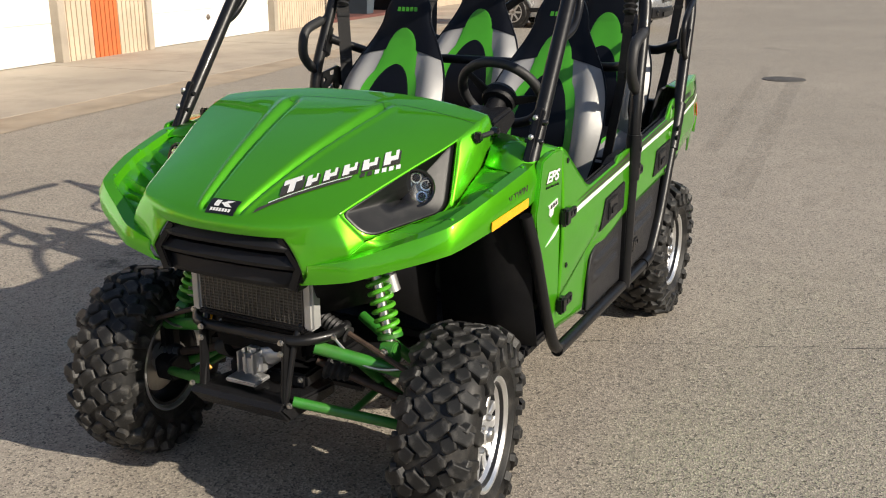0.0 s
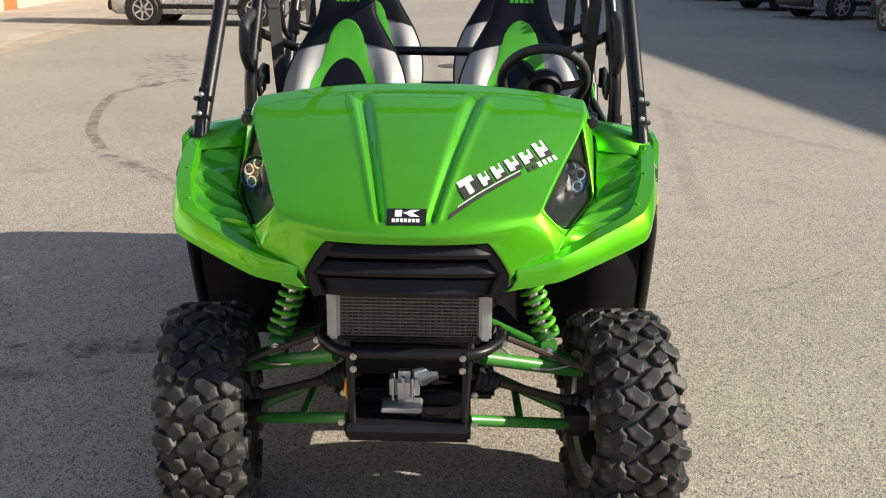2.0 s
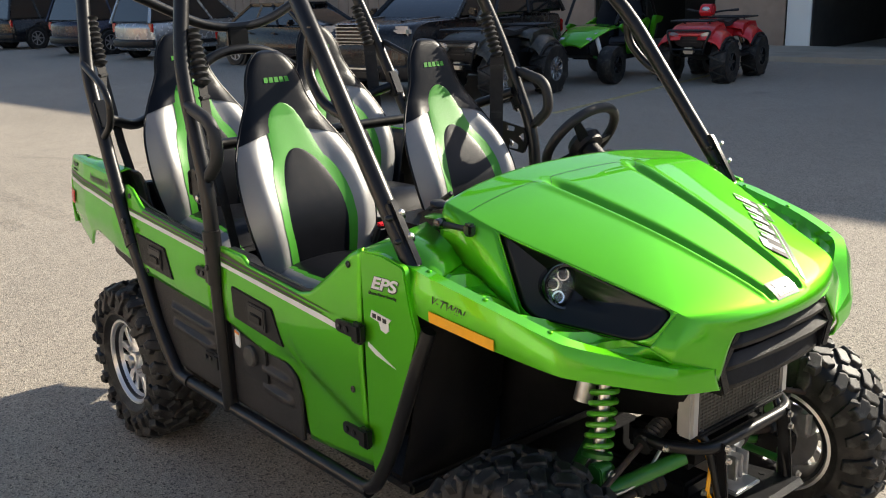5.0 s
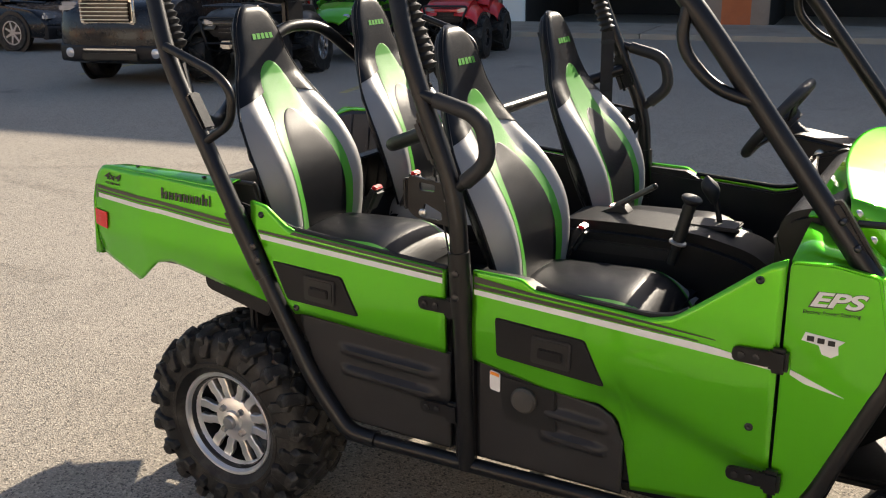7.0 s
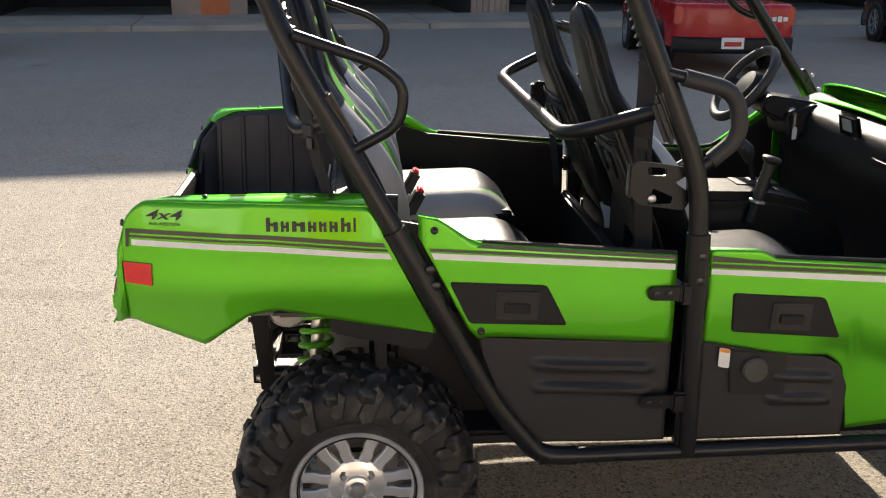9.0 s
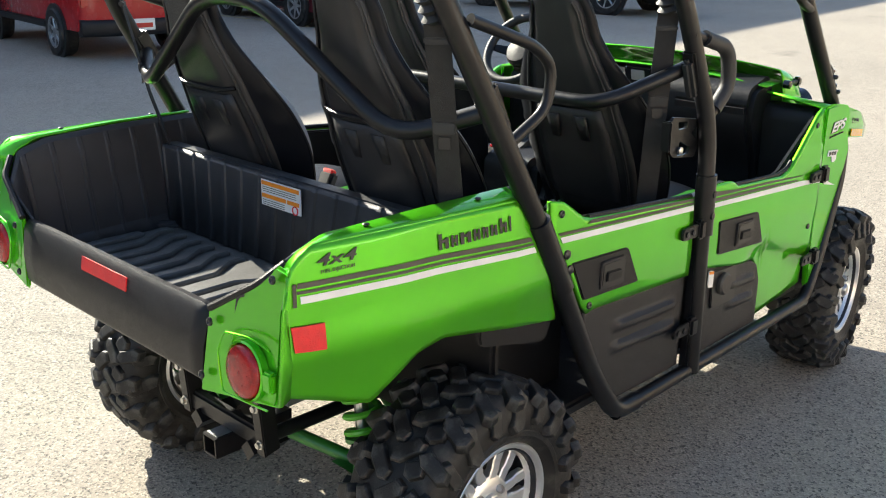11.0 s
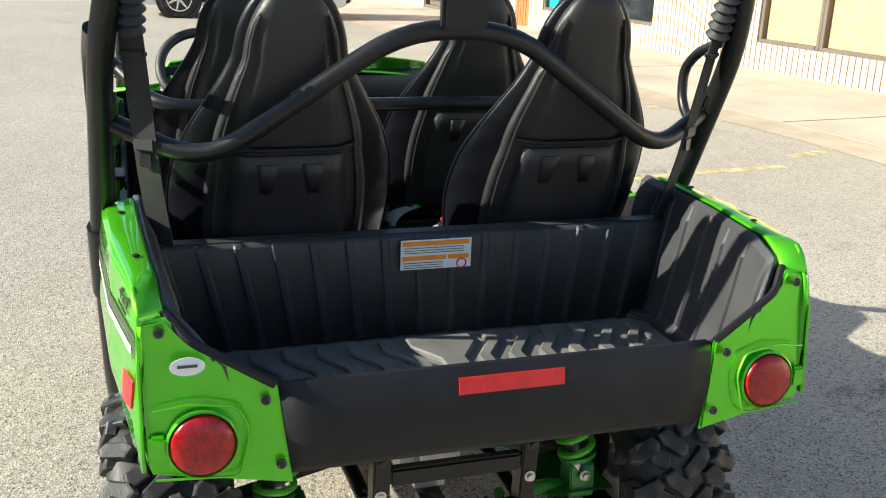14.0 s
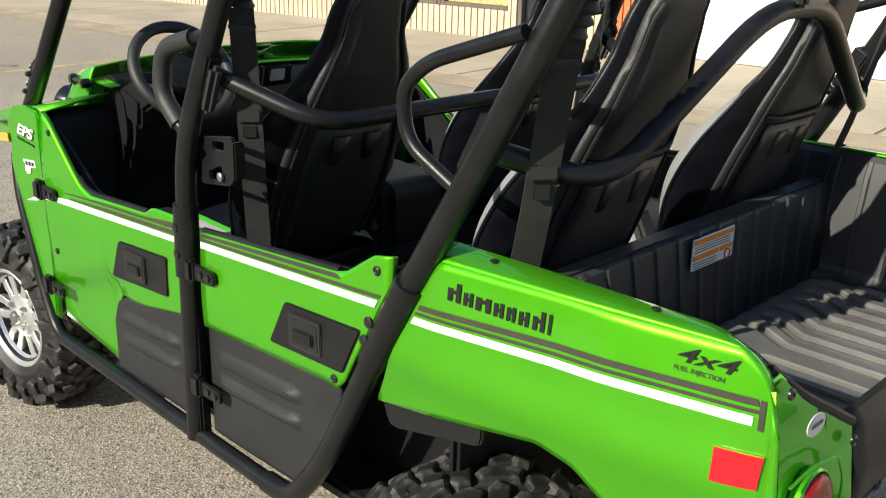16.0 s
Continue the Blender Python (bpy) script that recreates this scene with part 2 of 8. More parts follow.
def lathe(bm, prof, m=None, seg=32, closed=False):
    """Turn a profile of (radius, height) about the local z axis."""
    rings = []
    for r, h in prof:
        rings.append([bm.verts.new((m or Matrix()) @ Vector((r * math.cos(a), r * math.sin(a), h))) for a in (2 * math.pi * k / seg for k in range(seg))])
    pairs = list(zip(rings, rings[1:]))
    if closed:
        pairs.append((rings[-1], rings[0]))
    for a, b in pairs:
        for k in range(seg):
            bm.faces.new((a[k], a[(k + 1) % seg], b[(k + 1) % seg], b[k]))
    if not closed:
        bm.faces.new(rings[0])
        bm.faces.new(rings[-1][::-1])
    return bm


def loft(bm, rows):
    """A sheet through rows of points."""
    vs = [[bm.verts.new(p) for p in r] for r in rows]
    for a, b in zip(vs, vs[1:]):
        for i in range(len(a) - 1):
            bm.faces.new((a[i], a[i + 1], b[i + 1], b[i]))
    return bm


def ball(bm, c, r, seg=12, squash=(1, 1, 1)):
    bmesh.ops.create_uvsphere(bm, u_segments=seg, v_segments=seg // 2 + 2, radius=r, matrix=Matrix.Translation(c) @ Matrix.Diagonal((*squash, 1)))
    return bm


def toward(d, at=(0, 0, 0)):
    """A pose whose local z points along d."""
    return Matrix.Translation(at) @ Vector(d).to_track_quat("Z", "Y").to_matrix().to_4x4()


def lerp(a, b, t):
    return a + (b - a) * t


def table(t, keys):
    """Value at t from (t, value) rows, straight between them."""
    if t <= keys[0][0]:
        return keys[0][1]
    for (t0, v0), (t1, v1) in zip(keys, keys[1:]):
        if t <= t1:
            return lerp(v0, v1, (t - t0) / (t1 - t0))
    return keys[-1][1]


def polyline(pts, n):
    """n points at even steps along a 3D line."""
    pts = [Vector(p) for p in pts]
    d = [0.0]
    for a, b in zip(pts, pts[1:]):
        d.append(d[-1] + (b - a).length)
    out = []
    for i in range(n):
        s = d[-1] * i / (n - 1)
        k = max(j for j in range(len(d) - 1) if d[j] <= s + 1e-9)
        out.append(pts[k].lerp(pts[k + 1], (s - d[k]) / max(1e-9, d[k + 1] - d[k])))
    return out


def smooth_line(pts, n, ease=0.55):
    """n points at even steps along a line whose corners are eased."""
    pts = [Vector(p) for p in pts]
    fine = []
    for i in range(len(pts) - 1):
        p = [pts[min(max(i + k, 0), len(pts) - 1)] for k in (-1, 0, 1, 2)]
        for j in range(12):
            u = j / 12
            c = 0.5 * (2 * p[1] + (p[2] - p[0]) * u + (2 * p[0] - 5 * p[1] + 4 * p[2] - p[3]) * u * u + (3 * p[1] - p[0] - 3 * p[2] + p[3]) * u ** 3)
            fine.append(p[1].lerp(p[2], u).lerp(c, ease))
    return polyline(fine + [pts[-1]], n)


# ---- ground ----
def asphalt():
    m = bpy.data.materials.new("worn_asphalt")
    m.use_nodes = True
    nt = m.node_tree
    N, L = nt.nodes, nt.links
    b = N["Principled BSDF"]
    geo = N.new("ShaderNodeNewGeometry")

    def noise_of(scale, detail=5, rough=0.6):
        n = N.new("ShaderNodeTexNoise")
        n.inputs["Scale"].default_value, n.inputs["Detail"].default_value, n.inputs["Roughness"].default_value = scale, detail, rough
        L.new(geo.outputs["Position"], n.inputs["Vector"])
        return n.outputs[0]

    def ramp_of(src, a, b_, lo, hi):
        r = N.new("ShaderNodeMapRange")
        r.inputs[1].default_value, r.inputs[2].default_value, r.inputs[3].default_value, r.inputs[4].default_value = a, b_, lo, hi
        L.new(src, r.inputs[0])
        return r.outputs[0]

    def mixed(fac, c0, c1):
        x = N.new("ShaderNodeMix")
        x.data_type = "RGBA"
        L.new(fac, x.inputs[0])
        for sock, c in ((x.inputs[6], c0), (x.inputs[7], c1)):
            if isinstance(c, tuple):
                sock.default_value = (*c, 1)
            else:
                L.new(c, sock)
        return x.outputs[2]

    broad = ramp_of(noise_of(0.22, 6), 0.35, 0.68, 0, 1)
    col = mixed(broad, (0.262, 0.234, 0.194), (0.370, 0.328, 0.272))
    patch = ramp_of(noise_of(1.3, 7, 0.7), 0.52, 0.72, 0, 0.5)
    col = mixed(patch, col, (0.240, 0.206, 0.162))
    v = N.new("ShaderNodeTexVoronoi")
    v.inputs["Scale"].default_value = 135
    L.new(geo.outputs["Position"], v.inputs["Vector"])
    sep = N.new("ShaderNodeSeparateColor")
    L.new(v.outputs["Color"], sep.inputs[0])
    stone = ramp_of(sep.outputs[0], 0.45, 0.93, 0, 0.82)
    col = mixed(stone, col, (0.50, 0.44, 0.36))
    darkstone = ramp_of(sep.outputs[1], 0.77, 0.94, 0, 0.85)
    col = mixed(darkstone, col, (0.105, 0.097, 0.089))
    pit = ramp_of(noise_of(46, 2, 0.5), 0.63, 0.68, 0, 0.85)
    col = mixed(pit, col, (0.085, 0.075, 0.063))
    mottle = ramp_of(noise_of(4.2, 9, 0.8), 0.50, 0.68, 0, 0.40)
    col = mixed(mottle, col, (0.215, 0.190, 0.158))
    pale = ramp_of(noise_of(9, 8, 0.75), 0.55, 0.72, 0, 0.35)
    col = mixed(pale, col, (0.46, 0.40, 0.315))
    oil = ramp_of(noise_of(0.75, 3), 0.66, 0.76, 0, 0.5)
    col = mixed(oil, col, (0.11, 0.103, 0.095))
    L.new(col, b.inputs["Base Color"])
    b.inputs["Roughness"].default_value = 0.86
    b.inputs["Specular IOR Level"].default_value = 0.35
    bp = N.new("ShaderNodeBump")
    bp.inputs["Strength"].default_value, bp.inputs["Distance"].default_value = 0.58, 0.0045
    hm = N.new("ShaderNodeMath")
    L.new(v.outputs["Distance"], hm.inputs[0])
    L.new(noise_of(60, 4), hm.inputs[1])
    L.new(hm.outputs[0], bp.inputs["Height"])
    L.new(bp.outputs[0], b.inputs["Normal"])
    return m


ASPHALT = asphalt()
CONCRETE = mat("pale_concrete", (0.40, 0.345, 0.275), 0.85, 0, 0, 0.14, 0.7, 0.5, 120, dirt=(0.22, 0.19, 0.15), dirt_amount=0.5, dirt_scale=1.1)
KERB_DIRT = mat("sandy_gutter_dirt", (0.36, 0.29, 0.21), 0.95, 0, 0, 0.2, 2.0, 0.7, 90, dirt=(0.30, 0.26, 0.21), dirt_amount=0.7, dirt_scale=2.5)
YELLOW_PAINT = mat("worn_yellow_line_paint", (0.60, 0.48, 0.22), 0.8, 0, 0, 0.2, 3, 0.4, 200, dirt=(0.34, 0.29, 0.21), dirt_amount=0.8, dirt_scale=6)


def worn_through(m, lo, hi, scale):
    """Let the asphalt show through where paint has worn off."""
    N, L = m.node_tree.nodes, m.node_tree.links
    geo = N.new("ShaderNodeNewGeometry")
    n = N.new("ShaderNodeTexNoise")
    n.inputs["Scale"].default_value, n.inputs["Detail"].default_value, n.inputs["Roughness"].default_value = scale, 9, 0.75
    L.new(geo.outputs["Position"], n.inputs["Vector"])
    r = N.new("ShaderNodeMapRange")
    r.inputs[1].default_value, r.inputs[2].default_value, r.inputs[3].default_value, r.inputs[4].default_value = 0.38, 0.62, lo, hi
    L.new(n.outputs[0], r.inputs[0])
    L.new(r.outputs[0], N["Principled BSDF"].inputs["Alpha"])


worn_through(YELLOW_PAINT, 1.0, 0.45, 7)
IRON = mat("dark_cast_iron", (0.11, 0.10, 0.088), 0.7, 0.3, 0, 0.3, 12, 0.6, 150)
TAR = mat("black_tar_seal", (0.035, 0.033, 0.031), 0.6, 0, 0, 0.3, 6, 0.4, 120)
SIDING = mat("beige_ribbed_siding", (0.56, 0.45, 0.33), 0.75, 0, 0, 0.10, 1.5, 0.4, 80, dirt=(0.32, 0.24, 0.17), dirt_amount=0.45, dirt_scale=2.2)
SIDING_ORANGE = mat("orange_ribbed_siding", (0.58, 0.15, 0.045), 0.7, 0, 0, 0.10, 1.5, 0.4, 80, dirt=(0.35, 0.11, 0.05), dirt_amount=0.4, dirt_scale=2.2)
WHITE_DOOR = mat("white_painted_steel_door", (0.78, 0.77, 0.73), 0.5, 0, 0, 0.04, 1.0, 0.1, 60)
BROWN_TRIM = mat("brown_trim", (0.12, 0.095, 0.078), 0.6, 0, 0, 0.12, 5, 0.2, 150)
# near-black that puts the shade of the unlit bays into the wall colour
ROOM_SHADE = mat("interior_shade_black", (0.03, 0.028, 0.026), 0.9, 0, 0, 0.3, 1)
RED_BRICK_FLOOR = mat("dark_red_threshold", (0.14, 0.055, 0.045), 0.85, 0, 0, 0.2, 3, 0.4, 60)
OSB = mat("oriented_strand_board", (0.52, 0.39, 0.17), 0.75, 0, 0, 0.30, 22, 0.5, 60, dirt=(0.36, 0.25, 0.1), dirt_amount=0.6, dirt_scale=26)
TEAL = mat("teal_window_film", (0.03, 0.40, 0.46), 0.35, 0, 0, 0.08, 3)
WINDOW_DARK = mat("dark_shop_glass", (0.018, 0.022, 0.025), 0.08, 0, 0.6, 0.2, 2)
SIDING_BROWN = mat("brown_shaded_siding", (0.33, 0.235, 0.175), 0.75, 0, 0, 0.12, 1.5, 0.4, 80, dirt=(0.2, 0.14, 0.1), dirt_amount=0.4, dirt_scale=2.2)
ROOFING = mat("grey_roofing", (0.12, 0.115, 0.11), 0.9, 0, 0, 0.15, 2)

bm = B()
loft(bm, [[(x, y, 0) for x in (-900, -60, -20, 0, 20, 60, 900)] for y in (-900, -60, -20, 0, 20, 60, 900)])
tagged(part("ground", bm, ASPHALT), "worn sunlit grey asphalt of a parking lot", "ground", kind="structure")

# raised walk before the ribbed building, with a band of grit along its edge
WALL_A, WALK_A = -9.9, -6.77
LOT_TURN = math.atan(0.12)
A_POSE = Matrix.Translation((0, -9.75, 0)) @ Matrix.Rotation(LOT_TURN, 4, "Z") @ Matrix.Translation((0, 9.9, 0))
walk_a = tagged(new("pavement_1"), "pale cracked concrete walk before the beige building", "pavement", kind="structure")
walk_a.matrix_basis = A_POSE
xs = [-46, -38.5, -31, -23.5, -16.4, -12.1, -7.5, -3.2, 1.3, 5.8, 10.3, 14.8, 22, 30, 38, 46]
for a, b_ in zip(xs, xs[1:]):
    bm = B()
    box(bm, ((a + b_) / 2, (WALL_A + WALK_A) / 2 - 0.2, -0.029), (b_ - a - 0.012, WALK_A - WALL_A + 0.4, 0.09), 0.012)
    part("slab", bm, CONCRETE, walk_a)
bm = B()
rng = random.Random(4)
edge = [(-46 + i * 0.5, WALK_A + 0.35 + 0.35 * noise.noise((i * 0.21, 3, 0)) + 0.25) for i in range(185)]
loft(bm, [[(x, WALK_A - 0.02, 0.012) for x, y in edge], [(x, y, 0.004) for x, y in edge]])
grit = part("gutter_grit", bm, KERB_DIRT)
grit.matrix_basis = A_POSE
tagged(grit, "sandy grit gathered along the walk's edge", "grit", kind="structure")


def line_strip(a, b_, w, name, material, label, z=0.002):
    a, b_ = Vector((*a, 0)), Vector((*b_, 0))
    d = (b_ - a).normalized()
    n = Vector((-d.y, d.x, 0)) * w / 2
    k = max(2, int((b_ - a).length / 0.25))
    bm = B()
    loft(bm, [[a.lerp(b_, i / k) + n * s * (1 + 0.12 * noise.noise((i * 0.7, s, a.x))) + Vector((0, 0, z)) for i in range(k + 1)] for s in (-1, 1)])
    return tagged(part(name, bm, material), label, "line", "parking lines", "structure")


LINE = "faded yellow parking line on grey asphalt"
for x in (3.05, 5.70, 8.3, 10.9, 13.5):
    line_strip((x - 0.02, -0.6), (x + 0.46, -4.6), 0.10, "parking_line", YELLOW_PAINT, LINE)
for x in (-0.9, 1.6, 3.85, 6.5, 9.1):
    line_strip((x, -4.9), (x + 0.5, -6.45), 0.10, "parking_line", YELLOW_PAINT, LINE)
for x in (-11.7, -6.62):
    line_strip((x, 7.7), (x - 1.75, 15.2), 0.12, "parking_line", YELLOW_PAINT, LINE)
line_strip((8.38, 11.0), (8.46, 16.0), 0.10, "parking_line", YELLOW_PAINT, LINE)

# manhole cover and tar-sealed cracks
bm = B()
lathe(bm, [(0.30, 0.0), (0.30, 0.008), (0.285, 0.009), (0.28, 0.005), (0.27, 0.008), (0.05, 0.009), (0.03, 0.010)], Matrix.Translation((-11.0, -0.04, 0)), 28)
tagged(part("manhole_cover", bm, IRON), "round rusty iron manhole cover set in asphalt", "manhole", kind="structure")


def crack(pts, w, name="crack"):
    path = polyline([(x, y, 0.003) for x, y in pts], 60)
    rows = []
    for s in (-1, 1):
        rows.append([p + Vector((0.04 * noise.noise((i * 0.35, 0, pts[0][0])), s * w * (0.6 + 0.5 * noise.noise((i * 0.5, s, 1))) + 0.05 * noise.noise((i * 0.3, 5, 2)), 0)) for i, p in enumerate(path)])
    bm = B()
    loft(bm, rows)
    tagged(part(name, bm, TAR), "thin dark crack across grey asphalt", "crack", kind="structure")


crack([(-0.45, 0.35), (-0.54, 0.61), (-0.76, 1.14), (-1.02, 1.74), (-1.35, 2.3), (-1.6, 3.4)], 0.006)
crack([(3.76, -0.5), (3.82, -0.94), (3.99, -1.74), (4.40, -2.58), (4.75, -3.5)], 0.005)
crack([(3.95, -1.35), (4.15, -1.9), (4.36, -2.54), (4.3, -3.4), (4.9, -4.4)], 0.0045)
crack([(-4.6, 0.4), (-4.9, 1.4), (-4.7, 2.5), (-5.3, 3.8)], 0.0045)
crack([(1.2, -2.6), (1.45, -3.9), (1.9, -5.6)], 0.005)


def stain_mat():
    """A damp dark stain with broken edges."""
    m = mat("damp_oil_stain", (0.085, 0.078, 0.068), 0.7, 0, 0, 0.3, 9, 0.3, 150)
    N, L = m.node_tree.nodes, m.node_tree.links
    geo = N.new("ShaderNodeNewGeometry")
    n = N.new("ShaderNodeTexNoise")
    n.inputs["Scale"].default_value, n.inputs["Detail"].default_value, n.inputs["Roughness"].default_value = 4.5, 8, 0.7
    L.new(geo.outputs["Position"], n.inputs["Vector"])
    r = N.new("ShaderNodeMapRange")
    r.inputs[1].default_value, r.inputs[2].default_value, r.inputs[4].default_value = 0.50, 0.66, 0.62
    L.new(n.outputs[0], r.inputs[0])
    L.new(r.outputs[0], N["Principled BSDF"].inputs["Alpha"])
    return m


STAIN = stain_mat()
for cx, cy, rx, ry, turn in ((-0.10, -1.42, 0.12, 0.46, 0.08), (0.18, -1.62, 0.10, 0.34, 0.1), (-0.45, -2.2, 0.16, 0.4, 0.2), (-9.6, -4.1, 1.3, 0.45, 0.2), (-11.6, -4.4, 0.8, 0.6, 0.4), (-3.7, -2.5, 0.75, 0.12, 0.78), (7.9, -3.6, 0.5, 0.35, 0.3), (3.6, -3.2, 0.35, 0.3, 0.0), (8.96, -2.38, 0.22, 0.14, 0.0), (4.78, -1.78, 0.10, 0.17, 0.2), (4.41, -1.99, 0.06, 0.09, 0.1)):
    ring = []
    for k in range(40):
        a = 2 * math.pi * k / 40
        q = 1 + 0.35 * noise.noise((math.cos(a) * 1.6 + cx, math.sin(a) * 1.6 + cy, 0.5))
        u, v = rx * q * math.cos(a), ry * q * math.sin(a)
        ring.append((cx + u * math.cos(turn) - v * math.sin(turn), cy + u * math.sin(turn) + v * math.cos(turn), 0.0035))
    bm = B()
    bm.faces.new([bm.verts.new(p) for p in ring])
    tagged(part("oil_stain", bm, STAIN, smooth=0), "dark damp stain soaked into grey asphalt", "stain", kind="structure")

TRACK = mat("grey_tyre_track", (0.13, 0.118, 0.10), 0.85, 0, 0, 0.3, 9, 0.3, 150)
worn_through(TRACK, 0.0, 0.16, 5)
for a, b_, w in (((-12.5, -0.50), (-5.2, 0.10), 0.16), ((-12.0, 0.05), (-3.6, 0.62), 0.20), ((-7.5, 2.4), (-2.4, 1.7), 0.14), ((-9.0, 1.2), (-4.6, 3.6), 0.12)):
    line_strip(a, b_, w, "tyre_track", TRACK, "faint dark tyre track on grey asphalt", 0.0028)
ARC = mat("dark_skid_arc", (0.10, 0.09, 0.078), 0.85, 0, 0, 0.3, 9, 0.3, 150)
worn_through(ARC, 0.0, 0.45, 6)
bend = smooth_line([Vector((-8.8, -3.84, 0.0031)), Vector((-7.85, -4.11, 0.0031)), Vector((-6.47, -3.85, 0.0031)), Vector((-5.23, -3.45, 0.0031)), Vector((-4.40, -3.03, 0.0031))], 40)
tagged(part("skid_mark", loft(B(), [[Vector(p) + Vector((0.3 * d, 0.95 * d, 0)) for p in bend] for d in (-0.07, 0.07)]), ARC, smooth=0), "faint curved skid mark on grey asphalt", "skid mark", kind="structure")


# ---- the ribbed building on the vehicle's right (sunlit) ----
def ribbed(bm, x0, x1, z0, z1, y, out=1, pitch=0.115):
    """Siding with upright battens, seen from the side out points to."""
    n = max(1, round((x1 - x0) / pitch))
    w = (x1 - x0) / n
    prof = []
    for i in range(n):
        x = x0 + i * w
        prof += [(x, 0), (x + w * 0.80, 0), (x + w * 0.83, -0.035), (x + w * 0.96, -0.035)]
    prof.append((x1, 0))
    loft(bm, [[(x, y + out * d, z) for x, d in prof] for z in (z0, z1)])
    return bm


building_a = thing("shop_building", "long low beige ribbed shop building with orange panels", "building", kind="structure")
building_a.matrix_basis = A_POSE
H_A = 4.3
# openings along the face: x0, x1, kind
FACE_A = [(-46, -33.2, "beige"), (-33.2, -31.75, "orange"), (-31.75, -28.55, "beige"), (-28.55, -27.35, "window"), (-27.35, -23.9, "beige"), (-23.9, -22.8, "orange"),
          (-22.8, -21.83, "beige"), (-21.83, -17.78, "open"), (-17.78, -14.82, "beige"), (-14.82, -10.15, "garage"), (-10.15, -9.34, "beige"), (-9.34, -8.66, "orange"),
          (-8.66, -7.93, "beige"), (-7.93, -3.81, "garage"), (-3.81, -3.04, "beige"), (-3.04, -2.38, "orange"), (-2.38, -0.99, "beige"), (-0.99, 4.86, "garage"),
          (4.86, 5.24, "beige"), (5.24, 5.66, "orange"), (5.66, 5.98, "beige"), (5.98, 7.14, "glassdoor"), (7.14, 7.24, "beige"), (7.24, 8.55, "osb"),
          (8.55, 9.80, "osb"), (9.80, 12.45, "beige"), (12.45, 15.1, "glass"), (15.1, 16.4, "teal"), (16.4, 17.0, "beige"), (17.0, 17.6, "orange"), (17.6, 20.9, "beige"), (20.9, 22.8, "glassdoor"), (22.8, 46, "beige")]
for x0, x1, k in FACE_A:
    w = x1 - x0
    if k in ("beige", "orange"):
        bm = B()
        ribbed(bm, x0, x1, 0.0, H_A, WALL_A)
        part("siding_panel", bm, SIDING if k == "beige" else SIDING_ORANGE, building_a, "" if k == "beige" else "orange painted ribbed panel", smooth=0, solid=0.05, offset=1)
        continue
    top = {"garage": 3.05, "open": 2.9, "glassdoor": 2.15, "osb": 2.3, "teal": 2.2, "glass": 2.3, "window": 2.2}[k]
    low = {"garage": 0.02, "open": 0.02, "glassdoor": 0.02, "osb": 0.42, "teal": 0.42, "glass": 0.42, "window": 0.8}[k]
    bm = B()
    ribbed(bm, x0, x1, top, H_A, WALL_A)
    part("siding_panel", bm, SIDING, building_a, smooth=0, solid=0.05, offset=1)
    if low > 0.1:
        bm = B()
        ribbed(bm, x0, x1, 0.0, low, WALL_A)
        part("siding_panel", bm, SIDING, building_a, smooth=0, solid=0.05, offset=1)
    if k == "garage":
        d = part("garage_door", box(B(), ((x0 + x1) / 2, WALL_A - 0.16, (top + low) / 2), (w - 0.16, 0.06, top - low), 0.004), WHITE_DOOR, building_a, "closed white sectional garage door")
        for i in range(5):
            z = low + (top - low) * (i + 0.5) / 5
            part("door_section", box(B(), ((x0 + x1) / 2, WALL_A - 0.125, z), (w - 0.2, 0.03, (top - low) / 5 - 0.012), 0.006), WHITE_DOOR, d)
        part("knob", lathe(B(), [(0.055, 0), (0.055, 0.02), (0.03, 0.035), (0.02, 0.05)], toward((0, 1, 0), ((x0 + x1) / 2 + 0.2, WALL_A - 0.11, 0.47)), 14), BROWN_TRIM, d, "round brown door pull")
        for x, wd in ((x0 + 0.03, 0.16), (x1 - 0.03, 0.16)):
            part("door_jamb", box(B(), (x, WALL_A - 0.05, (top + low) / 2), (wd, 0.2, top - low + 0.05), 0.006), BROWN_TRIM if wd > 0.2 else CONCRETE, building_a)
    elif k == "open":
        # the bay's gloom is in the colour of its walls and ceiling
        part("recess_wall", box(B(), ((x0 + x1) / 2, WALL_A - 3.0, top / 2), (w + 2.0, 0.1, top), 0.004), ROOM_SHADE, building_a, "back wall of an open bay, coloured near-black for interior shade")
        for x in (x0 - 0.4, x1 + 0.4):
            part("recess_side", box(B(), (x, WALL_A - 1.5, top / 2), (0.1, 3.0, top), 0.004), ROOM_SHADE, building_a)
        part("recess_ceiling", box(B(), ((x0 + x1) / 2, WALL_A - 1.5, top + 0.06), (w + 1.2, 3.0, 0.1), 0.004), ROOM_SHADE, building_a)
        part("threshold", box(B(), ((x0 + x1) / 2, WALL_A - 1.4, 0.05), (w + 0.6, 3.0, 0.085), 0.004), RED_BRICK_FLOOR, building_a, "dark red bay floor")
    else:
        fill = {"glassdoor": WINDOW_DARK, "osb": OSB, "teal": TEAL, "glass": WINDOW_DARK, "window": WINDOW_DARK}[k]
        f = part("window_frame", box(B(), ((x0 + x1) / 2, WALL_A - 0.17, (top + low) / 2), (w, 0.04, top - low), 0.0), BROWN_TRIM, building_a)
        n = 1 if k in ("osb", "glassdoor") else 2
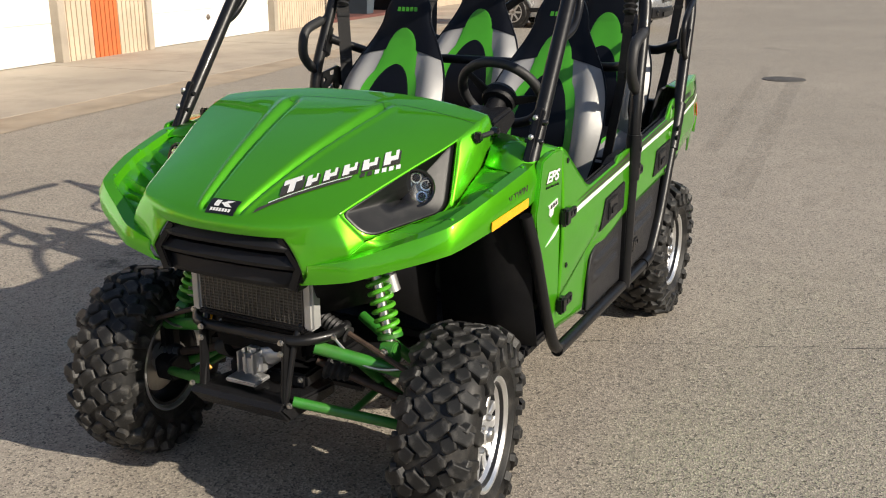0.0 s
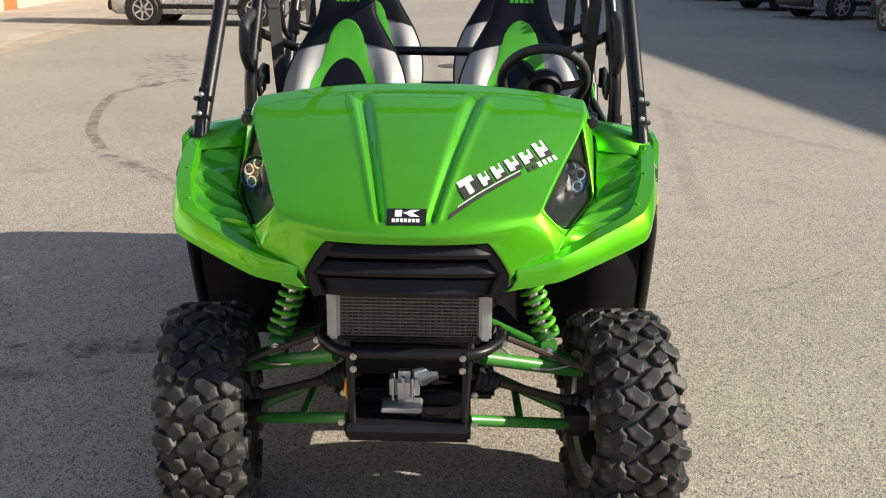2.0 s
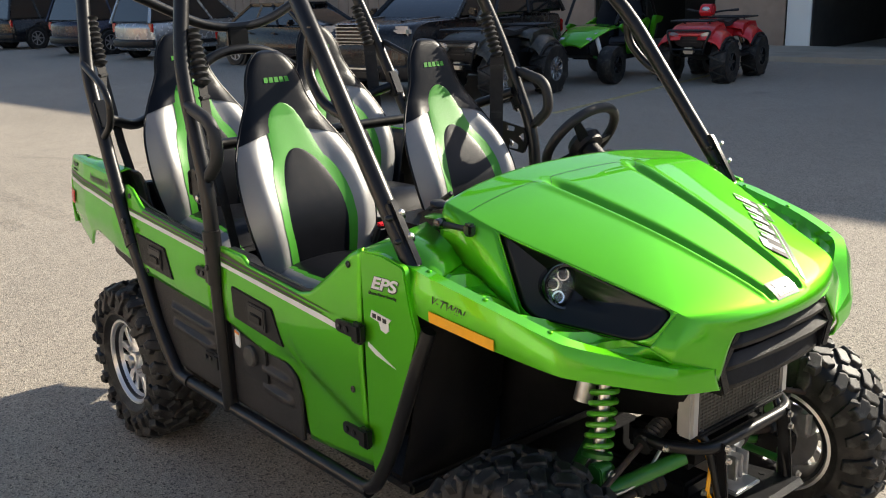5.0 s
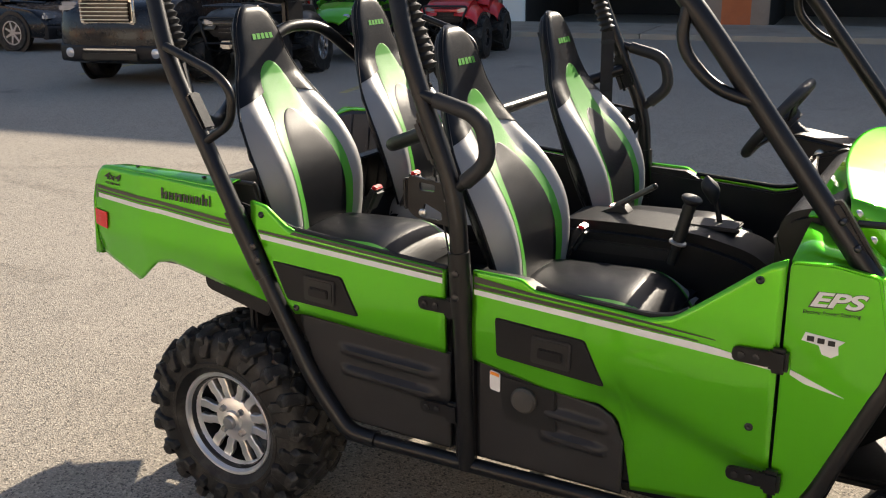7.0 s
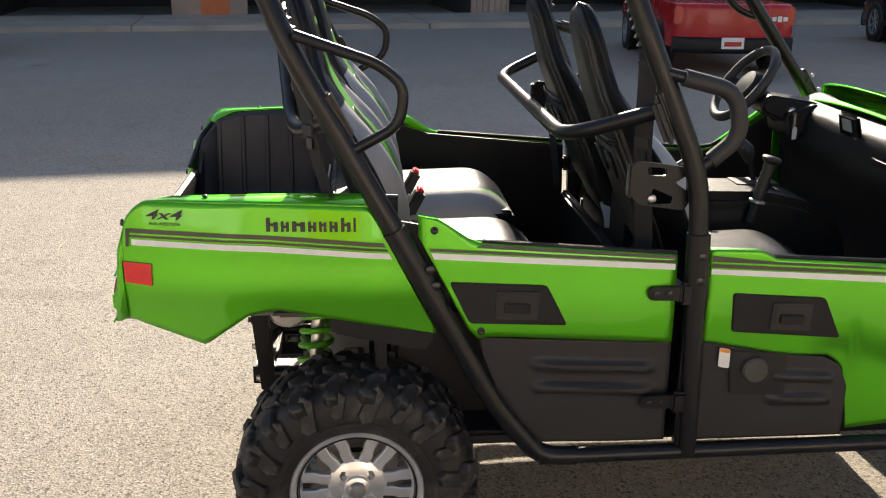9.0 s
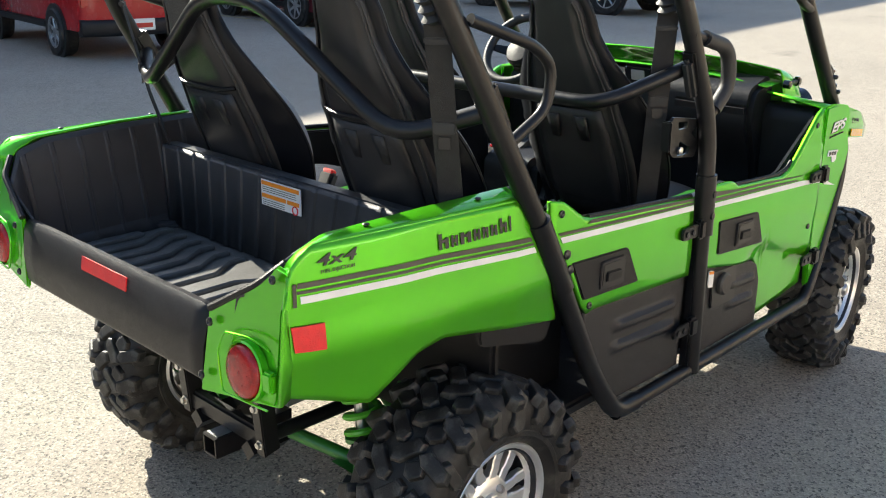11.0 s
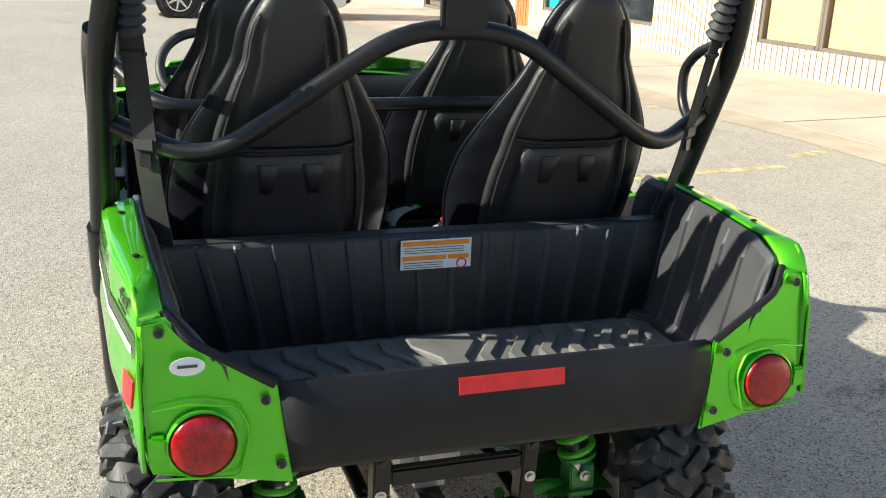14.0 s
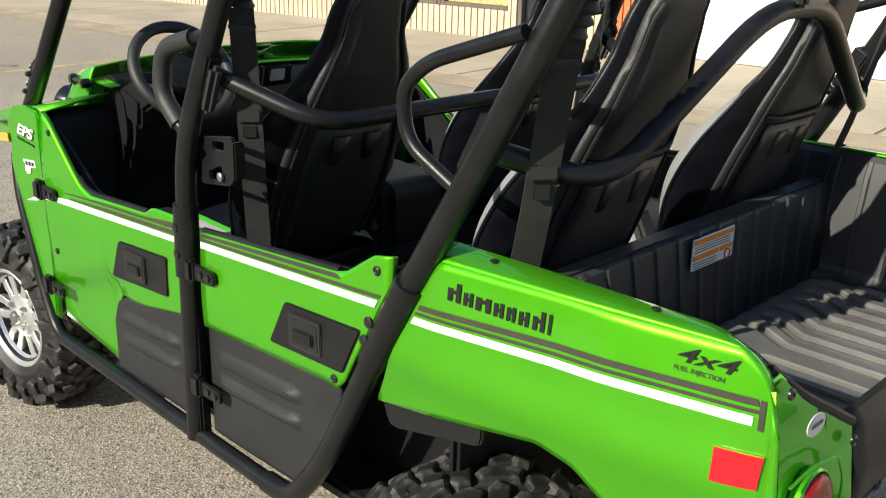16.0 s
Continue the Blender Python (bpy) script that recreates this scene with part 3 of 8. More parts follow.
        for i in range(n):
            xa = x0 + 0.07 + (w - 0.07) * i / n
            part("pane", box(B(), (xa + (w - 0.07) / n / 2 - 0.035, WALL_A - 0.135, (top + low) / 2 + (0.06 if k == "glassdoor" else 0)), ((w - 0.07) / n - 0.07, 0.03, top - low - (0.30 if k == "glassdoor" else 0.12)), 0.003), fill, f,
                 {"osb": "raw strand board covering the window", "teal": "teal film on shop window"}.get(k, "dark reflecting shop glass"))
        bars = [((x0 + 0.035, 0), (0.07, top - low)), ((x1 - 0.035, 0), (0.07, top - low))]
        for (x, _), (sx, sz) in bars:
            part("mullion", box(B(), (x, WALL_A - 0.09, (top + low) / 2), (sx, 0.12, sz), 0.006), BROWN_TRIM, f)
        for z in (low + 0.03, top - 0.03):
            part("rail", box(B(), ((x0 + x1) / 2, WALL_A - 0.085, z), (w - 0.145, 0.12, 0.06 if k != "glassdoor" else 0.1), 0.006), BROWN_TRIM, f)
        if k == "glassdoor":
            part("push_bar", tube(B(), [(x0 + 0.2, WALL_A - 0.08, 1.05), (x1 - 0.2, WALL_A - 0.08, 1.05)], 0.02, 0), STEEL, f)
part("roof", box(B(), (0, WALL_A - 6.0, H_A + 0.12), (93, 12.6, 0.28), 0.02), ROOFING, building_a, "flat grey roof")
part("fascia", box(B(), (0, WALL_A + 0.34, H_A + 0.05), (93, 0.06, 0.5), 0.01), BROWN_TRIM, building_a, "brown roof fascia")
part("back_wall", box(B(), (0, WALL_A - 12, H_A / 2), (92, 0.2, H_A), 0.01), SIDING, building_a)
for x in (-46, 46):
    part("end_wall", box(B(), (x, WALL_A - 6, H_A / 2), (0.2, 12, H_A), 0.01), SIDING, building_a)

# ---- the shaded building on the vehicle's left, whose shadow covers that side of the lot ----
building_b = thing("bay_building", "long shaded workshop building with open dark bays", "building", kind="structure")
building_b.location, building_b.rotation_euler = (0, 20.6, 0), (0, 0, LOT_TURN)
H_B = 8.6
FACE_B = [(-60, -22, "wall"), (-22, -17, "bay"), (-17, -15.5, "wall"), (-15.5, -11.9, "bay"), (-11.9, -10.1, "wall"), (-10.1, -9.45, "door"), (-9.45, -5.4, "bay"), (-5.4, -4.75, "wall"), (-4.75, -4.1, "orange"),
          (-4.1, -3.7, "wall"), (-3.7, 1.6, "bay"), (1.6, 2.5, "wall"), (2.5, 7.2, "bay"), (7.2, 7.9, "wall"), (7.9, 8.6, "orange"), (8.6, 9.2, "wall"), (9.2, 14, "bay"), (14, 18, "wall"), (18, 23, "bay"), (23, 60, "wall")]
for x0, x1, k in FACE_B:
    w, cx = x1 - x0, (x0 + x1) / 2
    if k in ("wall", "orange"):
        bm = B()
        ribbed(bm, x0, x1, 0.0, H_B, 0.0, -1, 0.16 if abs(cx) < 20 else 0.5)
        part("siding_panel", bm, SIDING_BROWN if k == "wall" else SIDING_ORANGE, building_b, smooth=0, solid=0.05, offset=1)
        continue
    top = 3.4 if k == "bay" else 2.15
    bm = B()
    ribbed(bm, x0, x1, top, H_B, 0.0, -1, 0.25)
    part("siding_panel", bm, SIDING_BROWN, building_b, smooth=0, solid=0.05, offset=1)
    if k == "door":
        part("service_door", box(B(), (cx, 0.04, top / 2 + 0.06), (w - 0.06, 0.06, top - 0.1), 0.006), WHITE_DOOR, building_b, "white steel service door")
    else:
        # bay interior coloured near-black in place of its shade
        part("recess_wall", box(B(), (cx, 5.0, top / 2), (w + 0.2, 0.1, top), 0.004), ROOM_SHADE, building_b)
        part("recess_ceiling", box(B(), (cx, 2.5, top + 0.06), (w, 5.0, 0.1), 0.004), ROOM_SHADE, building_b)
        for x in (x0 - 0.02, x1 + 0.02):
            part("recess_side", box(B(), (x, 2.55, top / 2), (0.06, 5.0, top), 0.004), ROOM_SHADE, building_b)
part("roof", box(B(), (0, 6.2, H_B + 0.1), (121, 12.6, 0.2), 0.02), ROOFING, building_b)
part("back_wall", box(B(), (0, 12.2, H_B / 2), (120, 0.2, H_B), 0.01), SIDING_BROWN, building_b)
for x in (-60, 60):
    part("end_wall", box(B(), (x, 6.1, H_B / 2), (0.2, 12, H_B), 0.01), SIDING_BROWN, building_b)
walk_b = tagged(new("pavement_2"), "shaded concrete walk with a kerb before the bays", "pavement", kind="structure")
walk_b.location, walk_b.rotation_euler = (0, 20.6, 0), (0, 0, LOT_TURN)
for i in range(20):
    part("slab", box(B(), (-57 + i * 6, -1.5, 0.03), (5.985, 3.1, 0.16), 0.012), CONCRETE, walk_b)


# ---- the vehicle: x forward, y to its left ----
utv = thing("utility_vehicle", "lime green four-seat side-by-side utility vehicle with black roll cage", "utility vehicle", at=(0, 0, 0.016))


def tyre_mesh(R, W):
    """A tyre carcass about the y axis, centred."""
    bm = B()
    m = toward((0, 1, 0))
    h, rc = W / 2, R - 0.016
    prof = [(0.166, -h * 0.70), (0.185, -h * 0.86), (0.203, -h * 0.935), (0.206, -h * 0.965), (0.218, -h * 0.968), (0.221, -h * 0.95), (0.262, -h * 0.97), (0.290, -h * 0.90), (rc - 0.006, -h * 0.74), (rc, -h * 0.4), (rc + 0.002, 0),
            (rc, h * 0.4), (rc - 0.006, h * 0.74), (0.290, h * 0.90), (0.262, h * 0.97), (0.221, h * 0.95), (0.218, h * 0.968), (0.206, h * 0.965), (0.203, h * 0.935), (0.185, h * 0.86), (0.166, h * 0.70)]
    return lathe(bm, prof, m, 64, closed=True)


LUG_CACHE = {}


def lug_mesh(length, width, hgt):
    """One tread block, tapered, rooted below its base."""
    k = (round(length, 4), round(width, 4), round(hgt, 4))
    if k not in LUG_CACHE:
        bm = B()
        rings = []
        for zz, q in ((-0.014, 1.10), (hgt * 0.55, 0.99), (hgt * 0.9, 0.90), (hgt, 0.74)):
            rings.append([bm.verts.new((sx * length / 2 * q, sy * width / 2 * q, zz)) for sx, sy in ((-1, -0.8), (0.35, -1.05), (1.05, -0.55), (0.95, 0.75), (0.1, 1.05), (-1, 0.8))])
        bm.faces.new(rings[3])
        for a, b_ in zip(rings, rings[1:]):
            for i in range(6):
                bm.faces.new((a[i], a[(i + 1) % 6], b_[(i + 1) % 6], b_[i]))
        bmesh.ops.recalc_face_normals(bm, faces=bm.faces[:])
        me = bpy.data.meshes.new("tread_block")
        bm.to_mesh(me)
        bm.free()
        me.materials.append(TREAD)
        LUG_CACHE[k] = me
    return LUG_CACHE[k]


def tread(wheel, R, W):
    """Tread blocks of a knobbly tyre, each its own piece."""
    rng = random.Random(3)
    h, rc = W / 2, R - 0.016

    def lug(ang, y, length, width, turn, r, hgt, tilt=0.0):
        ob = new("tread_block", lug_mesh(length, width, hgt))
        ob.parent = wheel
        ob.matrix_basis = Matrix.Rotation(ang, 4, "Y") @ Matrix.Translation((0, y, r)) @ Matrix.Rotation(tilt, 4, "X") @ Matrix.Rotation(turn, 4, "Z")
    n = 20
    for i in range(n):
        a0 = 2 * math.pi * i / n
        for s in (-1, 1):
            a = a0 + (0.5 if s > 0 else 0) * 2 * math.pi / n
            j = rng.uniform(-0.010, 0.010)
            lug(a + j, s * h * 0.20, 0.042, W * 0.33, s * 0.72, rc, 0.0145)
            lug(a + 0.105 + j, s * h * 0.50, 0.044, W * 0.19, s * 0.55, rc - 0.001, 0.014, -s * 0.10)
            lug(a + 0.02, s * h * 0.77, 0.040 + 0.008 * (i % 2), W * 0.30, -s * 0.38, rc - 0.008, 0.016, -s * 0.42)
            lug(a + 0.005, s * h * 0.965, 0.034 + 0.008 * (i % 2), 0.074 + 0.030 * (i % 2), -s * 0.30, rc - 0.044, 0.009, -s * 1.30)


def make_wheel(name, R, W, at, out, steer=0.0):
    """A wheel whose hub face points to y * out."""
    e = new(name)
    e.parent = utv
    e.matrix_basis = Matrix.Translation(at) @ Matrix.Rotation(steer, 4, "Z") @ Matrix.Rotation(0 if out > 0 else math.pi, 4, "Z")
    h = W / 2
    part("tyre", tyre_mesh(R, W), RUBBER, e, "knobbly black off-road tyre with dusty tread", smooth=40)
    tread(e, R, W)
    m = toward((0, 1, 0))
    part("rim_barrel", lathe(B(), [(0.150, -h * 0.72), (0.170, -h * 0.72), (0.168, h * 0.6), (0.176, h * 0.76), (0.158, h * 0.76), (0.150, h * 0.55), (0.135, 0.0), (0.140, -h * 0.6)], m, 48, closed=True), DARK_ALLOY, e)
    part("rim_lip", lathe(B(), [(0.181, h * 0.70), (0.184, h * 0.80), (0.178, h * 0.85), (0.170, h * 0.84), (0.152, h * 0.64), (0.148, h * 0.56), (0.168, h * 0.58)], m, 56, closed=True), ALLOY, e, "bright machined rim lip")
    part("inner_lip", lathe(B(), [(0.181, -h * 0.70), (0.183, -h * 0.80), (0.170, -h * 0.84), (0.160, -h * 0.70), (0.150, -h * 0.30), (0.156, -h * 0.30), (0.168, -h * 0.6)], m, 48, closed=True), ALLOY, e)
    part("brake_disc", lathe(B(), [(0.115, -h * 0.34), (0.115, -h * 0.30), (0.05, -h * 0.29), (0.05, -h * 0.35)], m, 30, closed=True), STEEL, e)
    yf = h * 0.60
    part("hub_disc", lathe(B(), [(0.0, yf - 0.05), (0.078, yf - 0.05), (0.080, yf - 0.008), (0.074, yf - 0.003), (0.036, yf + 0.001), (0.034, yf + 0.012), (0.026, yf + 0.016), (0.0, yf + 0.016)][1:-1], m, 28), ALLOY, e, "machined hub centre")
    part("hub_cap", lathe(B(), [(0.024, yf + 0.0), (0.024, yf + 0.024), (0.019, yf + 0.030), (0.006, yf + 0.031)], m, 22), STEEL, e)
    for k in range(12):
        a = 2 * math.pi * (k // 2) / 6
        s = 1 if k % 2 else -1
        pts = [(0.060, s * 0.0055), (0.098, s * 0.0065), (0.114, s * 0.0120), (0.162, s * 0.0125), (0.162, s * 0.0440), (0.113, s * 0.0430), (0.097, s * 0.0365), (0.060, s * 0.0345)]
        bm = B()
        prism(bm, pts, yf - 0.026, yf - 0.004, "z", 0.003, 1)
        bmesh.ops.transform(bm, matrix=m @ Matrix.Rotation(a, 4, "Z"), verts=bm.verts[:])
        part("spoke", bm, ALLOY, e)
    for k in range(4):
        a = math.pi / 4 + k * math.pi / 2
        part("lug_nut", lathe(B(), [(0.011, yf - 0.01), (0.011, yf + 0.010), (0.008, yf + 0.016), (0.002, yf + 0.017)], Matrix.Translation(m @ Vector((0.052 * math.cos(a), 0.052 * math.sin(a), 0))) @ m, 6), STEEL, e)
    return e


TYRE_R = 0.333
for s in (1, -1):
    make_wheel("front_wheel", TYRE_R, 0.240, (1.09, s * 0.622, 0.303), s, radians(7.5))
    make_wheel("rear_wheel", TYRE_R, 0.285, (-1.09, s * 0.632, 0.303), s)


# ---- hood ----
# stations along the hood: x at the middle, x at the edge, half width, height at the edge, height in the middle
HOOD = [(0.625, 0.690, 0.520, 1.212, 1.252), (0.740, 0.780, 0.515, 1.190, 1.232), (0.900, 0.900, 0.492, 1.150, 1.190), (1.100, 1.085, 0.428, 1.090, 1.128),
        (1.280, 1.250, 0.374, 1.038, 1.058), (1.380, 1.322, 0.350, 1.012, 1.012), (1.412, 1.354, 0.318, 0.992, 0.988), (1.424, 1.380, 0.264, 0.966, 0.966), (1.416, 1.394, 0.210, 0.944, 0.942)]


def smooth_table(t, col):
    """Catmull-Rom through one column of the hood stations."""
    n = len(HOOD) - 1
    f = min(max(t, 0.0), 1.0) * n
    i = min(int(f), n - 1)
    u = f - i
    p = [HOOD[min(max(i + k, 0), n)][col] for k in (-1, 0, 1, 2)]
    return 0.5 * (2 * p[1] + (p[2] - p[0]) * u + (2 * p[0] - 5 * p[1] + 4 * p[2] - p[3]) * u * u + (3 * p[1] - p[0] - 3 * p[2] + p[3]) * u ** 3)


def hood_point(t, v):
    """Point on the hood's skin: t from the rear to the nose, v across from -1 to 1."""
    xc, xe, hw, ze, zc = (smooth_table(t, c) for c in range(5))
    a = abs(v)
    x = lerp(xc, xe, a ** 2.2)
    y = hw * v
    z = lerp(zc, ze, a ** 2.4)
    if x < 1.405:
        g = lerp(0.186, 0.062, (x - 0.70) / 0.71)
        w = lerp(0.030, 0.013, (x - 0.70) / 0.71)
        d = (abs(y) - g) / w
        fade = min(1, max(0, (x - 0.735) / 0.05)) * min(1, max(0, (1.405 - x) / 0.02))
        if -1.4 < d < 2.6:
            groove = math.exp(-(d * 1.5) ** 2)
            ridge = math.exp(-((d - 1.35) * 1.7) ** 2)
            z += fade * (-0.017 * groove + 0.006 * ridge)
        if abs(y) < g:
            z += 0.004 * fade
    return Vector((x, y, z))


bm = B()
NU, NV = 64, 150
skin = [[bm.verts.new(hood_point(i / NU, -1 + 2 * j / NV)) for j in range(NV + 1)] for i in range(NU + 1)]
for r0, r1 in zip(skin, skin[1:]):
    for j in range(NV):
        bm.faces.new((r0[j], r0[j + 1], r1[j + 1], r1[j]))


def cheek(first, last, s, low, bend, drop):
    """Carry the hood's edge round and down to a lower line, without a crease."""
    j = NV if s > 0 else 0
    low = polyline(low, last - first + 1)
    n = 9
    rows = []
    for i in range(first, last + 1):
        p0 = hood_point(i / NU, s)
        tan = (p0 - hood_point(i / NU, s * 0.93)).normalized()
        p3 = low[i - first]
        d = (p3 - p0).length
        w = bend((i - first) / (last - first))
        p1 = (p0 + tan * d * 0.45).lerp(p0.lerp(p3, 0.33), 1 - w)
        p2 = (p3 + drop * d * 0.35).lerp(p0.lerp(p3, 0.67), 1 - w)
        row = [skin[i][j]]
        for k in range(1, n + 1):
            t = k / n
            row.append(bm.verts.new(p0 * (1 - t) ** 3 + p1 * 3 * t * (1 - t) ** 2 + p2 * 3 * t * t * (1 - t) + p3 * t ** 3))
        row.append(bm.verts.new(p3 + Vector((-0.014, -0.004 * s, -0.034))))
        rows.append(row)
    for r0, r1 in zip(rows, rows[1:]):
        for k in range(n + 1):
            bm.faces.new((r0[k], r0[k + 1], r1[k + 1], r1[k]))


for s in (1, -1):
    cheek(40, NU, s, [(1.300, s * 0.418, 0.940), (1.345, s * 0.392, 0.908), (1.398, s * 0.270, 0.858)], lambda f: min(1.0, f * 2.0) * (1 - 0.8 * f * f), Vector((0.06, s * 0.05, 1)))
    cheek(0, 14, s, [(0.690, s * 0.545, 1.090), (0.800, s * 0.548, 1.072), (0.985, s * 0.532, 0.968)], lambda f: 0.35 * (1 - f ** 3), Vector((0, 0, 1)))
hood = part("hood", bm, GREEN, utv, "glossy lime green hood with two long creases", smooth=60, solid=0.006)
# shut line across the rear of the hood
bm = B()
rows = []
for dt in (0.0, 0.0016):
    row = []
    for j in range(161):
        v = -0.99 + 1.98 * j / 160
        y = abs(v) * 0.515
        row.append(hood_point(0.112 + dt + 0.030 * math.exp(-((y - 0.188) / 0.022) ** 2), v) + Vector((0, 0, 0.0010)))
    rows.append(row)
loft(bm, rows)
part("shut_line", bm, DECAL_BLACK, hood, smooth=60)


def on_hood(x, y, lift=0.002):
    """Point on the hood at a plan position."""
    t, v = 0.5, 0.0
    for _ in range(40):
        p = hood_point(t, v)
        t = min(1, max(0, t + (x - p.x) * 1.1))
        hw = smooth_table(t, 2)
        v = min(1, max(-1, y / hw))
    p = hood_point(t, v)
    return Vector((p.x, p.y, p.z + lift))


def hood_decal(name, poly, material, parent, lift=0.002, n=3, label=""):
    """A flat decal (plan outline) laid on the hood."""
    bm = B()
    q = [Vector((*p, 0)) for p in poly]
    if len(q) == 4:
        rows = []
        for i in range(n + 1):
            a, b_ = q[0].lerp(q[3], i / n), q[1].lerp(q[2], i / n)
            rows.append([on_hood(*a.lerp(b_, j / (n * 2)).xy, lift) for j in range(n * 2 + 1)])
        loft(bm, rows)
    else:
        bm.faces.new([bm.verts.new(on_hood(*p.xy, lift)) for p in q])
    return part(name, bm, material, parent, label, smooth=60)


plate = hood_decal("emblem_plate", [(1.365, -0.052), (1.365, 0.052), (1.409, 0.050), (1.409, -0.050)], DECAL_BLACK, hood, 0.0025, 4, "black nose emblem plate")
hood_decal("emblem_mark", [(1.372, -0.030), (1.372, -0.012), (1.392, -0.012), (1.392, -0.030)], DECAL_WHITE, plate, 0.004)
hood_decal("emblem_mark", [(1.371, 0.012), (1.371, 0.034), (1.384, 0.010), (1.383, -0.010)], DECAL_WHITE, plate, 0.004)
hood_decal("emblem_mark", [(1.381, -0.010), (1.378, 0.008), (1.392, 0.034), (1.392, 0.010)], DECAL_WHITE, plate, 0.0045)
for k in range(7):
    hood_decal("emblem_bar", [(1.3965, -0.037 + k * 0.0105), (1.3965, -0.029 + k * 0.0105), (1.404, -0.029 + k * 0.0105), (1.404, -0.037 + k * 0.0105)], DECAL_WHITE, plate, 0.004, 1)

# slanted model badge as plain blocks, on the left half of the hood
D = Vector((-0.28, 0.262)).normalized()
O = Vector((1.312, 0.150))
NRM = Vector((D.y, -D.x)) * -1


def badge(u0, u1, w0, w1, slant=0.0):
    return [tuple(O + D * (u0 + slant * w0) + NRM * w0), tuple(O + D * (u1 + slant * w0) + NRM * w0), tuple(O + D * (u1 + slant * w1) + NRM * w1), tuple(O + D * (u0 + slant * w1) + NRM * w1)]


for u, w in [(0.0, 0.066), (0.072, 0.044), (0.124, 0.050), (0.182, 0.053), (0.242, 0.056), (0.308, 0.056)]:
    tall = 0.058 if u in (0.0, 0.308) else 0.046
    hood_decal("badge_block", badge(u - 0.003, u + w - 0.004, -0.006, tall - 0.004, 0.45), DECAL_GREY, hood, 0.0020, 3)
    hood_decal("badge_block", badge(u, u + w - 0.011, 0.0, tall, 0.45), DECAL_WHITE, hood, 0.0034, 3)
    if u > 0:
        hood_decal("badge_notch", badge(u + w * 0.34, u + w * 0.62, tall * 0.58, tall + 0.001, 0.45), GREEN, hood, 0.0042, 2)
        hood_decal("badge_notch", badge(u + w * 0.40, u + w * 0.82, -0.001, tall * 0.22, 0.45), DECAL_GREY, hood, 0.0042, 2)
    else:
        hood_decal("badge_notch", badge(u - 0.004, u + w * 0.28, -0.001, tall * 0.62, 0.45), DECAL_GREY, hood, 0.0042, 2)
        hood_decal("badge_notch", badge(u + w * 0.58, u + w, -0.001, tall * 0.62, 0.45), DECAL_GREY, hood, 0.0042, 2)
hood_decal("badge_block", badge(-0.050, 0.235, -0.024, -0.013, 1.6), DECAL_GREY, hood, 0.0022, 3)
hood_decal("badge_block", badge(-0.022, 0.225, -0.012, -0.009, 1.6), DECAL_WHITE, hood, 0.0026, 3)
for k in range(6):
    hood_decal("badge_block", badge(0.240 + k * 0.022, 0.254 + k * 0.022, -0.028, -0.010, 0.45), DECAL_WHITE if k > 1 else DECAL_GREY, hood, 0.003, 2)

